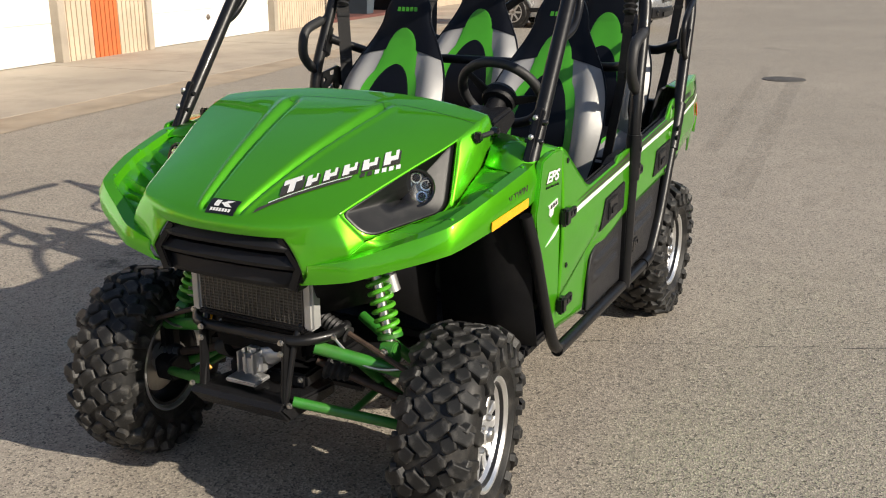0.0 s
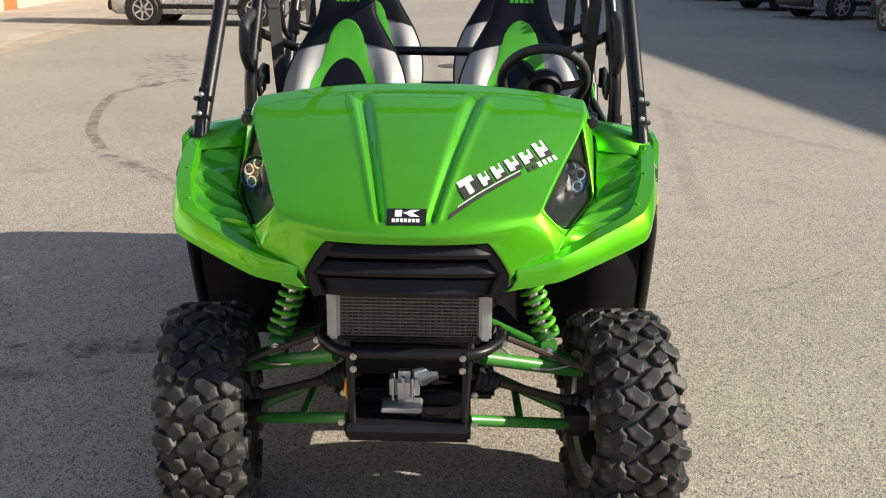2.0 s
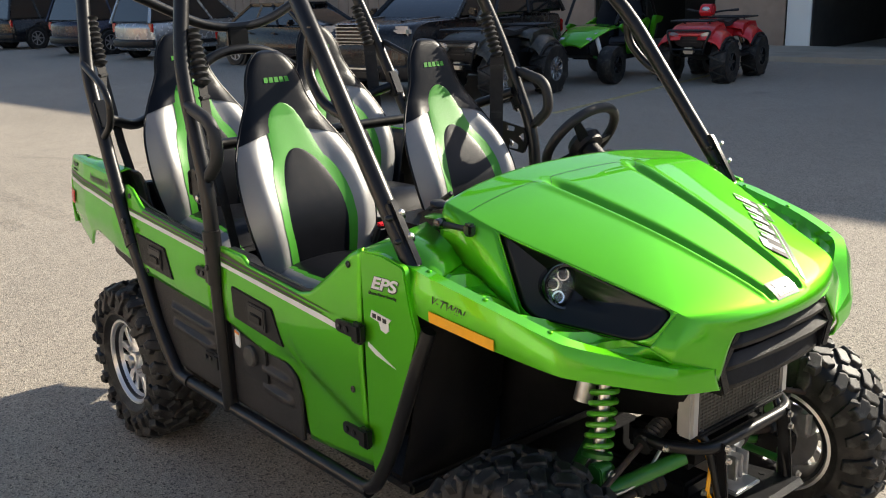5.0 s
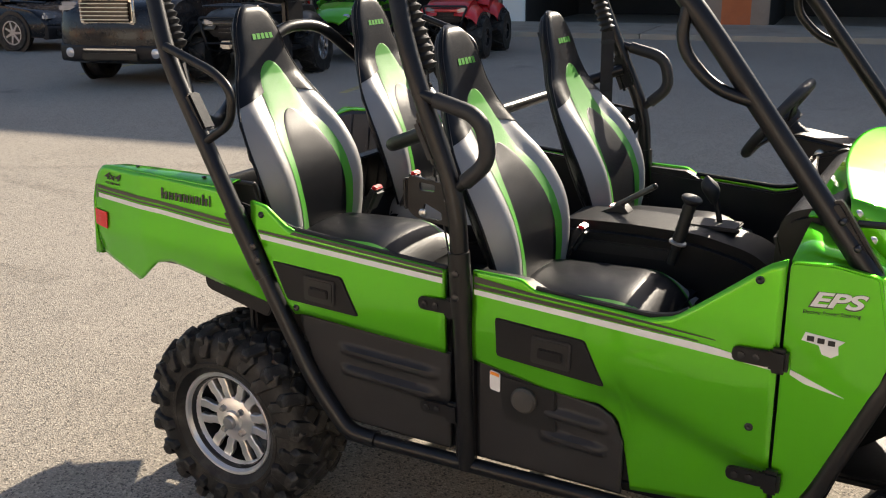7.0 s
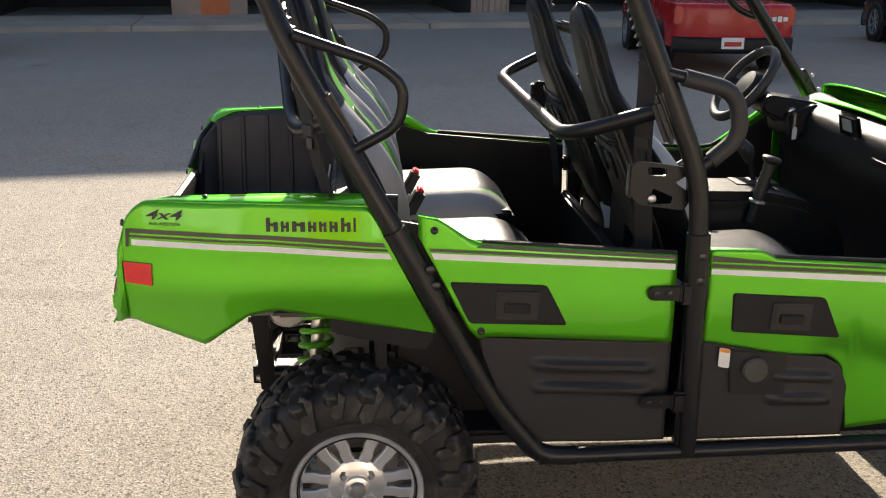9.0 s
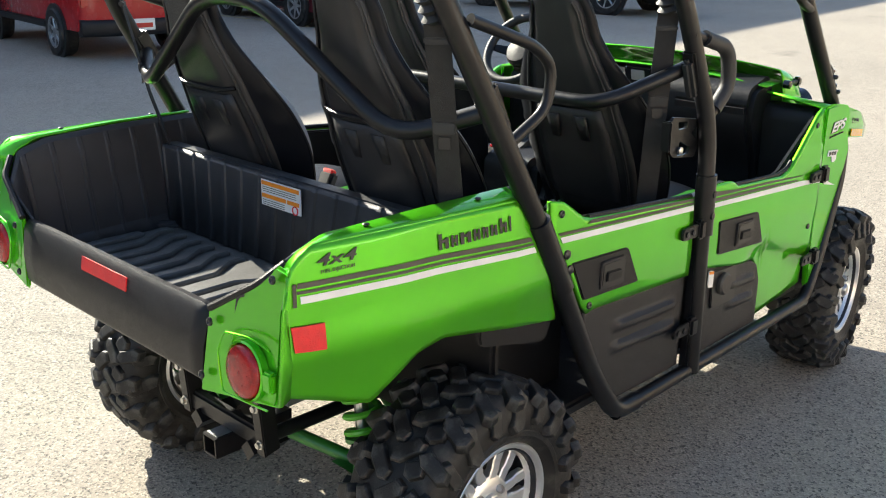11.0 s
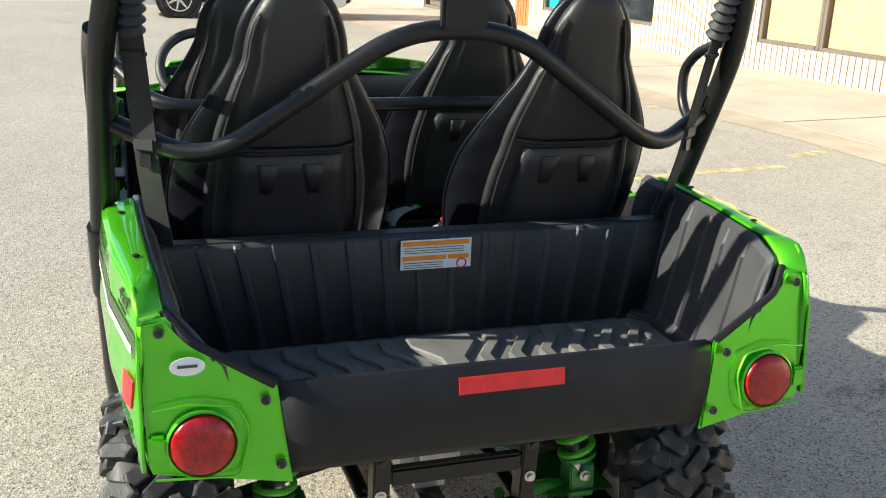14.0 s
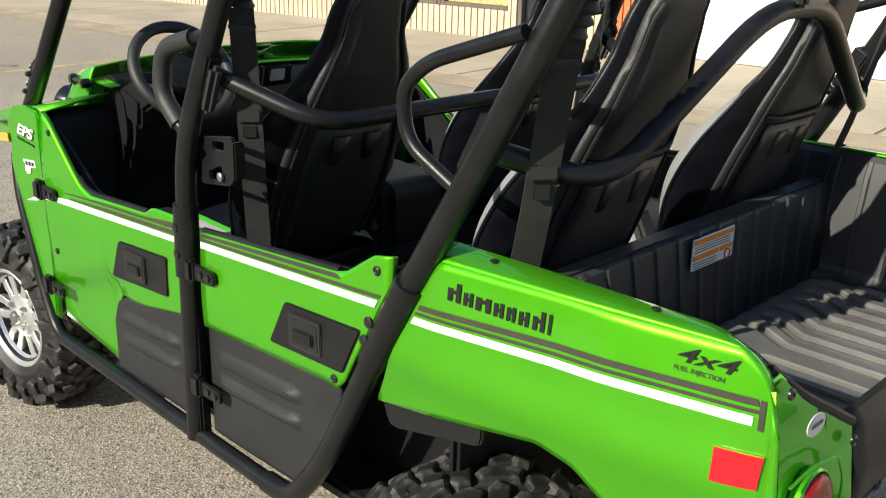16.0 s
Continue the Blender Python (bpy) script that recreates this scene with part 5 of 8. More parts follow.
# ---- rear running gear ----
for s in (1, -1):
    def P(x, y, z, s=s):
        return Vector((x, y * s, z))
    arm = part("rear_lower_arm", tube(B(), [P(-1.28, 0.16, 0.37), P(-1.14, 0.50, 0.290)], 0.019, 0), GREEN_SATIN, utv, "green rear suspension arm")
    part("arm_leg", tube(B(), [P(-0.95, 0.17, 0.38), P(-1.05, 0.50, 0.290)], 0.019, 0), GREEN_SATIN, arm)
    part("arm_plate", prism(B(), [(-1.26, 0.33), (-1.05, 0.33), (-1.08, 0.30), (-1.22, 0.30)], s * 0.30, s * 0.50, "y", 0.006), GREEN_SATIN, arm)
    part("shock_mount", prism(B(), rounded([(-1.25, 0.30), (-1.17, 0.30), (-1.18, 0.40), (-1.24, 0.40)], 0.02, 3), s * 0.375, s * 0.445, "y", 0.004), GREEN_SATIN, arm)
    part("mount_bolt", lathe(B(), [(0.016, 0), (0.016, 0.006), (0.010, 0.007), (0.010, 0.016), (0.003, 0.017)], toward((-1, 0, 0), P(-1.252, 0.41, 0.375)), 8), STEEL, arm)
    arm2 = part("rear_upper_arm", tube(B(), [P(-1.25, 0.20, 0.53), P(-1.19, 0.34, 0.50), P(-1.12, 0.50, 0.445)], 0.017, 0.04), GREEN_SATIN, utv, "green rear upper suspension arm")
    part("arm_leg", tube(B(), [P(-0.98, 0.20, 0.53), P(-1.07, 0.50, 0.445)], 0.017, 0), GREEN_SATIN, arm2)
    shock = part("rear_shock", tube(B(), [P(-1.225, 0.405, 0.375), P(-1.19, 0.325, 0.74)], 0.019, 0), STEEL, utv, "rear coil-over shock with a green spring")
    a, b_ = P(-1.222, 0.398, 0.43), P(-1.195, 0.340, 0.70)
    ax = (b_ - a).normalized()
    u = ax.orthogonal().normalized()
    w = ax.cross(u)
    part("spring", tube(B(), [a.lerp(b_, i / 128) + (u * math.cos(i / 128 * 13 * math.pi) + w * math.sin(i / 128 * 13 * math.pi)) * 0.044 for i in range(129)], 0.0095, 0, 8), GREEN_SPRING, shock, "bright green coil spring")
    part("spring_seat", lathe(B(), [(0.016, 0), (0.050, 0.0), (0.051, 0.012), (0.02, 0.018)], toward(ax, a - ax * 0.012), 20), GREEN_SATIN, shock)
    part("rear_axle_shaft", tube(B(), [P(-1.10, 0.14, 0.44), P(-1.09, 0.56, 0.335)], 0.014, 0), RUST, utv)
    part("rear_knuckle", box(B(), P(-1.09, 0.525, 0.37), (0.08, 0.06, 0.20), 0.02), PLASTIC, utv)
    part("rear_frame_upright", prism(B(), [(-1.425, 0.72), (-1.375, 0.72), (-1.345, 0.36), (-1.395, 0.35)], s * 0.160, s * 0.200, "y", 0.004), BLACK_TUBE, utv)
    for z in (0.585, 0.495, 0.385):
        part("frame_bolt", lathe(B(), [(0.014, 0), (0.014, 0.005), (0.009, 0.006), (0.009, 0.014), (0.004, 0.015)], toward((-1, 0, 0), P(-1.418 + (0.66 - z) * 0.08, 0.182, z)), 8), STEEL if z < 0.55 else DECAL_BLACK, utv)
    part("frame_rail", tube(B(), [P(-1.37, 0.18, 0.40), P(-0.7, 0.20, 0.40)], 0.02, 0), BLACK_TUBE, utv)
part("rear_crossmember", box(B(), (-1.392, 0, 0.535), (0.03, 0.32, 0.045), 0.006), BLACK_TUBE, utv)
part("rear_crossmember", box(B(), (-1.37, 0, 0.385), (0.035, 0.36, 0.06), 0.008), BLACK_TUBE, utv)
bm = B()
for dy, dz, sy, sz in ((0, 0.0275, 0.062, 0.007), (0, -0.0275, 0.062, 0.007), (0.0275, 0, 0.007, 0.050), (-0.0275, 0, 0.007, 0.050)):
    box(bm, (-1.31, dy, 0.325 + dz), (0.26, sy, sz), 0.001)
hitch = part("hitch_receiver", bm, BLACK_TUBE, utv, "open square black hitch receiver", smooth=0)
part("hitch_top_wear", box(B(), (-1.375, 0.0, 0.3565), (0.11, 0.05, 0.003), 0.001), CAST, hitch, "bare worn steel top")
for y in (0.125, -0.125):
    part("tow_socket", tube(B(), [(-1.28, y, 0.345), (-1.40, y, 0.345)], 0.030, 0, 4), BLACK_TUBE, utv, smooth=0)
part("rear_gearcase", box(B(), (-1.12, 0, 0.46), (0.24, 0.16, 0.18), 0.04), CAST, utv, "cast aluminium rear gearcase")
part("exhaust_box", lathe(B(), [(0.06, -0.2), (0.075, -0.18), (0.075, 0.18), (0.06, 0.2)], toward((0, 1, 0), (-1.30, 0.0, 0.63)), 24), CAST, utv, "round silver exhaust muffler")
part("engine_block", box(B(), (-0.75, 0, 0.52), (0.6, 0.46, 0.3), 0.05), PLASTIC, utv)
part("rear_floor_pan", box(B(), (-1.33, 0, 0.735), (0.50, 1.0, 0.02), 0.004), PLASTIC, utv)
part("floor_tub", box(B(), (-0.05, 0, 0.415), (1.5, 1.36, 0.04), 0.01), PLASTIC, utv, "black cabin floor")
part("belly_pan", box(B(), (0.1, 0, 0.345), (1.9, 0.50, 0.03), 0.01), PLASTIC, utv)

# ---- doors ----
SIDE = 0.752


def panel_with_wave(bm, outline, y_of, s, thick=0.016, bev=0.005):
    """A side panel: outline in (x, z), pushed out to y_of(x, z)."""
    prism(bm, outline, -thick, 0, "y", bev)
    for v in bm.verts:
        v.co.y = s * (v.co.y + y_of(v.co.x, v.co.z))
    return bm


def grid_panel(x_cols, s, y_of, n=14):
    """A curved skin from columns of (x, z low, z high)."""
    rows = []
    for x, z0, z1 in x_cols:
        rows.append([Vector((x, s * y_of(x, lerp(z0, z1, k / n)), lerp(z0, z1, k / n))) for k in range(n + 1)])
    return loft(B(), rows)


def columns(top, low, n=26):
    """Columns between an upper and a lower line of (x, z)."""
    x0, x1 = top[0][0], top[-1][0]
    return [(lerp(x0, x1, i / n), table(lerp(x0, x1, i / n), low), table(lerp(x0, x1, i / n), top)) for i in range(n + 1)]


def strip(pts_low, pts_high, s, y_of, lift, n=16):
    return loft(B(), [[Vector((p.x, s * (y_of(p.x, p.z) + lift), p.z)) for p in polyline([(x, 0, z) for x, z in q], n)] for q in (pts_low, pts_high)])


def door_y(x, z):
    """Outward bulge of the doors: a soft shoulder below the stripe."""
    return SIDE + 0.006 * math.exp(-((z - 0.80) / 0.10) ** 2) - 0.010 * max(0, (z - 0.95) / 0.15) - 0.004 * max(0, (0.62 - z) / 0.2)


def latch_recess(cx, s, door, quad):
    """A black plate with a sunk pull handle."""
    q = rounded(quad, 0.010, 2)
    plate_ = part("latch_plate", panel_with_wave(B(), q, lambda x, z: door_y(x, z) + 0.005, s, 0.012, 0.003), PLASTIC, door, "black plastic latch plate with a pull", smooth=30)
    mx = sum(p[0] for p in quad) / 4 + 0.02
    mz = sum(p[1] for p in quad) / 4
    y = door_y(mx, mz) + 0.006
    part("latch_rim", prism(B(), rounded([(mx - 0.055, mz - 0.038), (mx + 0.055, mz - 0.044), (mx + 0.058, mz + 0.034), (mx - 0.052, mz + 0.038)], 0.008, 2), s * (y - 0.004), s * (y + 0.003), "y", 0.002), LINER, plate_)
    part("latch_pocket", prism(B(), rounded([(mx - 0.046, mz - 0.030), (mx + 0.046, mz - 0.035), (mx + 0.049, mz + 0.026), (mx - 0.043, mz + 0.030)], 0.006, 2), s * (y - 0.004), s * (y + 0.0045), "y", 0.0), DECAL_BLACK, plate_)
    part("latch_pull", prism(B(), rounded([(mx - 0.034, mz - 0.020), (mx + 0.034, mz - 0.024), (mx + 0.036, mz + 0.004), (mx - 0.032, mz + 0.008)], 0.006, 2), s * y, s * (y + 0.010), "y", 0.003), PLASTIC, plate_)


def hinge(x, z, s, door):
    y = SIDE + 0.012
    h = part("hinge", box(B(), (x + 0.004, s * (y + 0.002), z), (0.042, 0.028, 0.060), 0.008), BLACK_TUBE, door, "black door hinge")
    part("hinge_leaf", prism(B(), rounded([(x - 0.100, z - 0.018), (x - 0.01, z - 0.020), (x - 0.01, z + 0.020), (x - 0.100, z + 0.018)], 0.016, 3), s * (y - 0.004), s * (y + 0.006), "y", 0.002), BLACK_TUBE, h)
    for dx in (0.078, 0.045):
        part("hinge_bolt", lathe(B(), [(0.009, 0), (0.009, 0.004), (0.004, 0.005)], toward((0, s, 0), (x - dx, s * (y + 0.006), z)), 8), DARK_ALLOY, h)


def screw(x, z, s, y, parent):
    part("panel_screw", lathe(B(), [(0.010, 0), (0.010, 0.002), (0.006, 0.004), (0.003, 0.002)], toward((0, s, 0), (x, s * y, z)), 12), DARK_ALLOY, parent)


for s in (1, -1):
    # rear door: green upper half and black lower half
    door = part("rear_door", grid_panel(columns([(-0.925, 1.072), (-0.872, 1.062), (-0.80, 1.012), (-0.765, 1.000), (-0.262, 0.960)], [(-0.925, 1.02), (-0.79, 0.758), (-0.775, 0.745), (-0.74, 0.752), (-0.262, 0.722)]), s, door_y), GREEN, utv, "green rear door with a black lower panel", smooth=40, solid=0.014, offset=-1 if s > 0 else -1)

    def low_y(x, z):
        w = 0.0
        for zc in (0.655, 0.590):
            zc2 = zc - (x + 0.5) * 0.05
            w += 0.016 * math.exp(-((z - zc2) / 0.014) ** 4) * max(0.0, 1 - abs((x + 0.46) / 0.165) ** 10)
        return SIDE - 0.012 + w
    cols = [(lerp(-0.765, -0.256, i / 40), max(0.428, table(lerp(-0.765, -0.256, i / 40), [(-0.765, 0.72), (-0.70, 0.545), (-0.655, 0.458), (-0.62, 0.434), (-0.25, 0.425)])), table(lerp(-0.765, -0.256, i / 40), [(-0.765, 0.742), (-0.256, 0.716)])) for i in range(41)]
    part("lower_panel", grid_panel(cols, s, low_y, 40), LINER, door, "ribbed black lower door panel", smooth=40, solid=0.012)
    # stripes
    part("stripe", strip([(-0.885, 0.962), (-0.268, 0.922)], [(-0.893, 0.978), (-0.268, 0.938)], s, door_y, 0.0025), DECAL_WHITE, door, "white stripe", smooth=0)
    part("stripe", strip([(-0.895, 0.982), (-0.268, 0.940)], [(-0.899, 0.990), (-0.268, 0.947)], s, door_y, 0.0025), DECAL_GREY, door, smooth=0)
    part("stripe", strip([(-0.780, 0.989), (-0.268, 0.950)], [(-0.765, 0.998), (-0.268, 0.9585)], s, door_y, 0.0025), DECAL_GREY, door, smooth=0)
    latch_recess(0, s, door, [(-0.848, 0.902), (-0.598, 0.888), (-0.542, 0.778), (-0.795, 0.790)])
    screw(-0.885, 1.035, s, door_y(-0.885, 1.035) + 0.001, door)
    screw(-0.765, 0.768, s, door_y(-0.765, 0.768) + 0.001, door)
    hinge(-0.238, 0.862, s, door)
    hinge(-0.238, 0.555, s, door)
    part("door_cap", tube(B(), [(-0.765, s * (SIDE - 0.014), 1.001), (-0.262, s * (SIDE - 0.014), 0.961)], 0.008, 0, 8), PLASTIC, door, "black rubber door top edge")
    part("door_inner", prism(B(), [(-0.90, 1.03), (-0.80, 1.00), (-0.265, 0.95), (-0.255, 0.44), (-0.62, 0.45), (-0.76, 0.70)], s * (SIDE - 0.055), s * (SIDE - 0.035), "y", 0.006), PLASTIC, door)
    # front door
    top = [(-0.178, 0.972), (-0.04, 0.968), (0.0, 0.945), (0.30, 0.925), (0.36, 0.940), (0.44, 1.000), (0.56, 1.095), (0.600, 1.112)]
    low = [(-0.178, 0.722), (0.03, 0.682), (0.18, 0.665), (0.225, 0.63), (0.245, 0.58), (0.250, 0.435), (0.600, 0.470)]

    def fdoor_y(x, z):
        y = door_y(x, z)
        zr = 0.70 - max(0, x - 0.25) * 0.35
        if x > 0.1:
            y -= 0.022 * (1 / (1 + math.exp((z - zr) / 0.010))) * min(1, (x - 0.1) / 0.12)
        return y
    door = part("front_door", grid_panel(columns(top, low, 44), s, fdoor_y, 30), GREEN, utv, "green front door with a black lower panel", smooth=40, solid=0.014)

    def low_yf(x, z):
        w = 0.0
        for zc in (0.61, 0.545):
            w += 0.014 * math.exp(-((z - zc + x * 0.05) / 0.014) ** 4) * max(0.0, 1 - abs((x - (0.11 if s < 0 else 0.04)) / (0.09 if s < 0 else 0.155)) ** 10)
        return SIDE - 0.012 + w
    cols = [(lerp(-0.172, 0.243, i / 40), 0.425, table(lerp(-0.172, 0.243, i / 40), [(-0.172, 0.716), (0.03, 0.676), (0.17, 0.660), (0.215, 0.635), (0.243, 0.57)])) for i in range(41)]
    lp = part("lower_panel", grid_panel(cols, s, low_yf, 36), LINER, door, "black lower door panel", smooth=40, solid=0.012)
    if s < 0:
        part("fuel_recess", prism(B(), rounded([(-0.100, 0.690), (0.060, 0.678), (0.066, 0.556), (-0.088, 0.560)], 0.012, 2), s * (SIDE - 0.012), s * (SIDE - 0.004), "y", 0.003), DECAL_BLACK, lp, "sunken black fuel filler pocket")
        part("fuel_cap", lathe(B(), [(0.036, 0), (0.036, 0.012), (0.030, 0.018), (0.006, 0.019)], toward((0, s, 0), (-0.027, s * (SIDE - 0.006), 0.634)), 24), CAP_GREY, lp, "round black fuel cap")
        part("warning_tag", prism(B(), rounded([(-0.128, 0.700), (-0.098, 0.694), (-0.098, 0.640), (-0.128, 0.646)], 0.005, 2), s * (SIDE - 0.004), s * SIDE, "y", 0.0), DECAL_WHITE, lp, "small white warning tag")
        part("warning_tag_head", prism(B(), [(-0.126, 0.698), (-0.100, 0.693), (-0.100, 0.684), (-0.126, 0.689)], s * SIDE, s * (SIDE + 0.001), "y", 0.0), DECAL_ORANGE, lp)
    part("stripe", strip([(-0.172, 0.908), (0.50, 0.862), (0.596, 0.852)], [(-0.172, 0.922), (0.45, 0.884), (0.596, 0.862)], s, fdoor_y, 0.0025, 30), DECAL_WHITE, door, "white stripe", smooth=0)
    part("stripe", strip([(-0.172, 0.926), (0.20, 0.902), (0.42, 0.889)], [(-0.172, 0.936), (0.20, 0.911), (0.42, 0.892)], s, fdoor_y, 0.0025, 30), DECAL_GREY, door, smooth=0)
    part("stripe", strip([(-0.172, 0.941), (0.25, 0.914), (0.46, 0.899)], [(-0.172, 0.958), (0.0, 0.937), (0.25, 0.921), (0.46, 0.901)], s, fdoor_y, 0.0025, 30), DECAL_GREY, door, smooth=0)
    latch_recess(0, s, door, [(-0.110, 0.856), (0.140, 0.838), (0.195, 0.722), (-0.105, 0.748)])
    screw(0.545, 1.058, s, fdoor_y(0.545, 1.058) + 0.001, door)
    screw(0.550, 0.700, s, fdoor_y(0.55, 0.70) + 0.001, door)
    hinge(0.600, 0.882, s, door)
    hinge(0.608, 0.578, s, door)
    part("door_cap", tube(B(), [(0.0, s * (SIDE - 0.012), 0.947), (0.30, s * (SIDE - 0.012), 0.928), (0.36, s * (SIDE - 0.014), 0.938), (0.39, s * (SIDE - 0.016), 0.957)], 0.008, 0.04, 8), PLASTIC, door, "black rubber door top edge")
    part("cap_block", prism(B(), rounded([(-0.172, 0.965), (-0.03, 0.960), (0.02, 0.935), (-0.172, 0.95)], 0.006, 2), s * (SIDE - 0.05), s * (SIDE - 0.004), "y", 0.004), PLASTIC, door)
    part("door_inner", prism(B(), [(-0.17, 0.95), (0.30, 0.915), (0.36, 0.93), (0.59, 1.08), (0.60, 0.46), (-0.17, 0.44)], s * (SIDE - 0.055), s * (SIDE - 0.035), "y", 0.006), PLASTIC, door)
    # white stripe's tip on the quarter panel
    part("stripe_tip", prism(B(), [(0.628, 0.848), (0.628, 0.860), (0.66, 0.848), (0.745, 0.815), (0.66, 0.832)], s * 0.749, s * 0.752, "y"), DECAL_WHITE, utv, smooth=0)

# ---- cargo bed ----
def bed_y(x, z):
    return table(x, [(-1.70, 0.674), (-1.62, 0.695), (-1.40, 0.731), (-1.05, 0.755), (-0.85, 0.752)]) + 0.007 * math.exp(-((z - 0.89) / 0.055) ** 2) - 0.016 * max(0, (0.87 - z) / 0.13) - 0.010 * max(0, (z - 1.0) / 0.1)


for s in (1, -1):
    def P(x, y, z, s=s):
        return Vector((x, y * s, z))
    top = [(-1.668, 0.99), (-1.652, 1.050), (-1.637, 1.078), (-1.605, 1.104), (-1.32, 1.104), (-1.045, 1.096), (-1.010, 1.03), (-0.880, 0.765)]
    low = [(-1.668, 0.798), (-1.64, 0.790), (-1.468, 0.726), (-1.40, 0.778), (-1.35, 0.814), (-1.28, 0.830), (-1.09, 0.795), (-0.880, 0.757)]
    side = part("bed_side", grid_panel(columns(top, low, 60), s, bed_y, 22), GREEN, utv, "green cargo bed side with stripes", smooth=40, solid=0.010)
    # broad top face of the side, running into the tail
    bm = B()
    o_ = polyline([P(-1.030, 0.742, 1.096), P(-1.30, 0.729, 1.104), P(-1.60, 0.688, 1.104), P(-1.637, 0.682, 1.078), P(-1.652, 0.680, 1.052)], 34)
    i_ = polyline([P(-1.020, 0.676, 1.114), P(-1.30, 0.664, 1.114), P(-1.54, 0.646, 1.106), P(-1.602, 0.640, 1.080), P(-1.628, 0.634, 1.056)], 34)
    loft(bm, [o_, [p.lerp(q, 0.12) + Vector((0, 0, 0.004)) for p, q in zip(o_, i_)], [p.lerp(q, 0.9) + Vector((0, 0, 0.003)) for p, q in zip(o_, i_)], i_, [q + Vector((0.001, -0.003 * s, -0.004)) for q in i_]])
    part("bed_rail", bm, GREEN, utv, smooth=45, solid=0.006)
    for x in (-1.45, -1.14):
        part("rail_screw", ball(B(), P(x, bed_y(x, 1.1) - 0.036, 1.114), 0.008, 10, (1, 1, 0.4)), DARK_ALLOY, side)
    # stripes and lettering blocks
    part("stripe", strip([(-1.634, 0.995), (-1.30, 0.985), (-0.990, 0.965)], [(-1.634, 1.010), (-1.30, 1.000), (-0.998, 0.980)], s, bed_y, 0.0025, 30), DECAL_WHITE, side, "white stripe", smooth=0)
    part("stripe", strip([(-1.640, 1.015), (-1.30, 1.005), (-1.000, 0.985)], [(-1.640, 1.021), (-1.30, 1.011), (-1.003, 0.991)], s, bed_y, 0.0025, 30), DECAL_GREY, side, smooth=0)
    part("stripe", strip([(-1.640, 1.026), (-1.30, 1.016), (-1.006, 0.996)], [(-1.636, 1.037), (-1.30, 1.027), (-1.012, 1.007)], s, bed_y, 0.0025, 30), DECAL_GREY, side, smooth=0)
    part("stripe", strip([(-1.650, 0.990), (-1.642, 0.990)], [(-1.648, 1.036), (-1.640, 1.037)], s, bed_y, 0.003, 3), DECAL_GREY, side, smooth=0)
    lettering("drive_badge", "4x4", 0.034, side_pose(-1.553, s * (bed_y(-1.553, 1.072) + 0.003), 1.072, s, 0) @ Matrix.Diagonal((1.75, 1, 1, 1)), DECAL_BLACK, side, 0.3, "black lettering 4x4", 0.008, bed_y)
    lettering("injection_words", "FUEL INJECTION", 0.0105, side_pose(-1.548, s * (bed_y(-1.548, 1.051) + 0.003), 1.050, s, 0), DECAL_GREY, side, 0.0, "", 0.0, bed_y)
    bl = [(0.0, 0.030), (0.033, 0.022), (0.058, 0.033), (0.094, 0.022), (0.119, 0.020), (0.142, 0.022), (0.168, 0.025), (0.196, 0.009)]
    for k, (u, w) in enumerate(bl):
        u, w = u * 1.09, w * 1.09
        x = -1.300 + u if s < 0 else -1.075 - u - w
        hgt = 0.035 if k in (0, 6, 7) else 0.026
        x0_, x1_, zb = x + 0.002, x + w - 0.002, 1.036
        bars = [(x0_, x1_, zb, zb + hgt)] if w < 0.015 else [(x0_, x0_ + w * 0.30, zb, zb + hgt), (x1_ - w * 0.32, x1_, zb, zb + 0.024), (x0_ + w * 0.30, x1_ - w * 0.32, zb + (0.009 if k % 2 else 0.014), zb + (0.016 if k % 2 else 0.021))]
        for xa, xb, za, zc in bars:
            part("letter_block", strip([(xa, za), (xb, za)], [(xa, zc), (xb, zc)], s, bed_y, 0.003, 3), DECAL_BLACK, side, smooth=0)
    part("reflector", strip([(-1.655, 0.900), (-1.588, 0.893)], [(-1.658, 0.952), (-1.588, 0.948)], s, bed_y, 0.003, 3), RED_REFLECT, side, "red side reflector", smooth=0, solid=0.004, offset=1)
    # tail panel with lamp
    tail = [(0.679, 1.054), (0.679, 0.98), (0.675, 0.80), (0.669, 0.782), (0.425, 0.742), (0.448, 0.930), (0.590, 1.015), (0.612, 1.035), (0.634, 1.060)]
    bm = B()
    prism(bm, tail, -0.012, 0.0, "x", 0.005)
    for v in bm.verts:
        v.co = P(-1.690 + v.co.x * -1 + max(0, abs(v.co.y) - 0.45) * 0.06 + (v.co.z - 0.90) * 0.10 + max(0, v.co.z - 1.0) * 0.32, v.co.y, v.co.z)
    tp = part("tail_panel", bm, GREEN, utv, "green tail panel with a round red lamp", smooth=40)
    part("tail_corner", loft(B(), [[P(-1.678 + (z - 0.9) * 0.10 + max(0, z - 1.0) * 0.32, 0.679, z) for z in (0.79, 0.88, 0.98, 1.05)], [P(-1.672 + (z - 0.9) * 0.10 + max(0, z - 1.0) * 0.32, 0.6825, z) for z in (0.79, 0.88, 0.98, 1.05)], [P(-1.660 + max(0, z - 1.0) * 0.15, bed_y(-1.66, z) + 0.001, z) for z in (0.797, 0.88, 0.98, 1.05)]]), GREEN, tp, smooth=40, solid=0.006)
    lc = P(-1.692, 0.582, 0.836)
    md = toward((-1, 0, 0.10), lc)
    part("lamp_surround", lathe(B(), [(0.064, -0.01), (0.064, 0.006), (0.060, 0.009), (0.057, 0.006), (0.055, -0.01)], md, 36, closed=True), GREEN, tp)
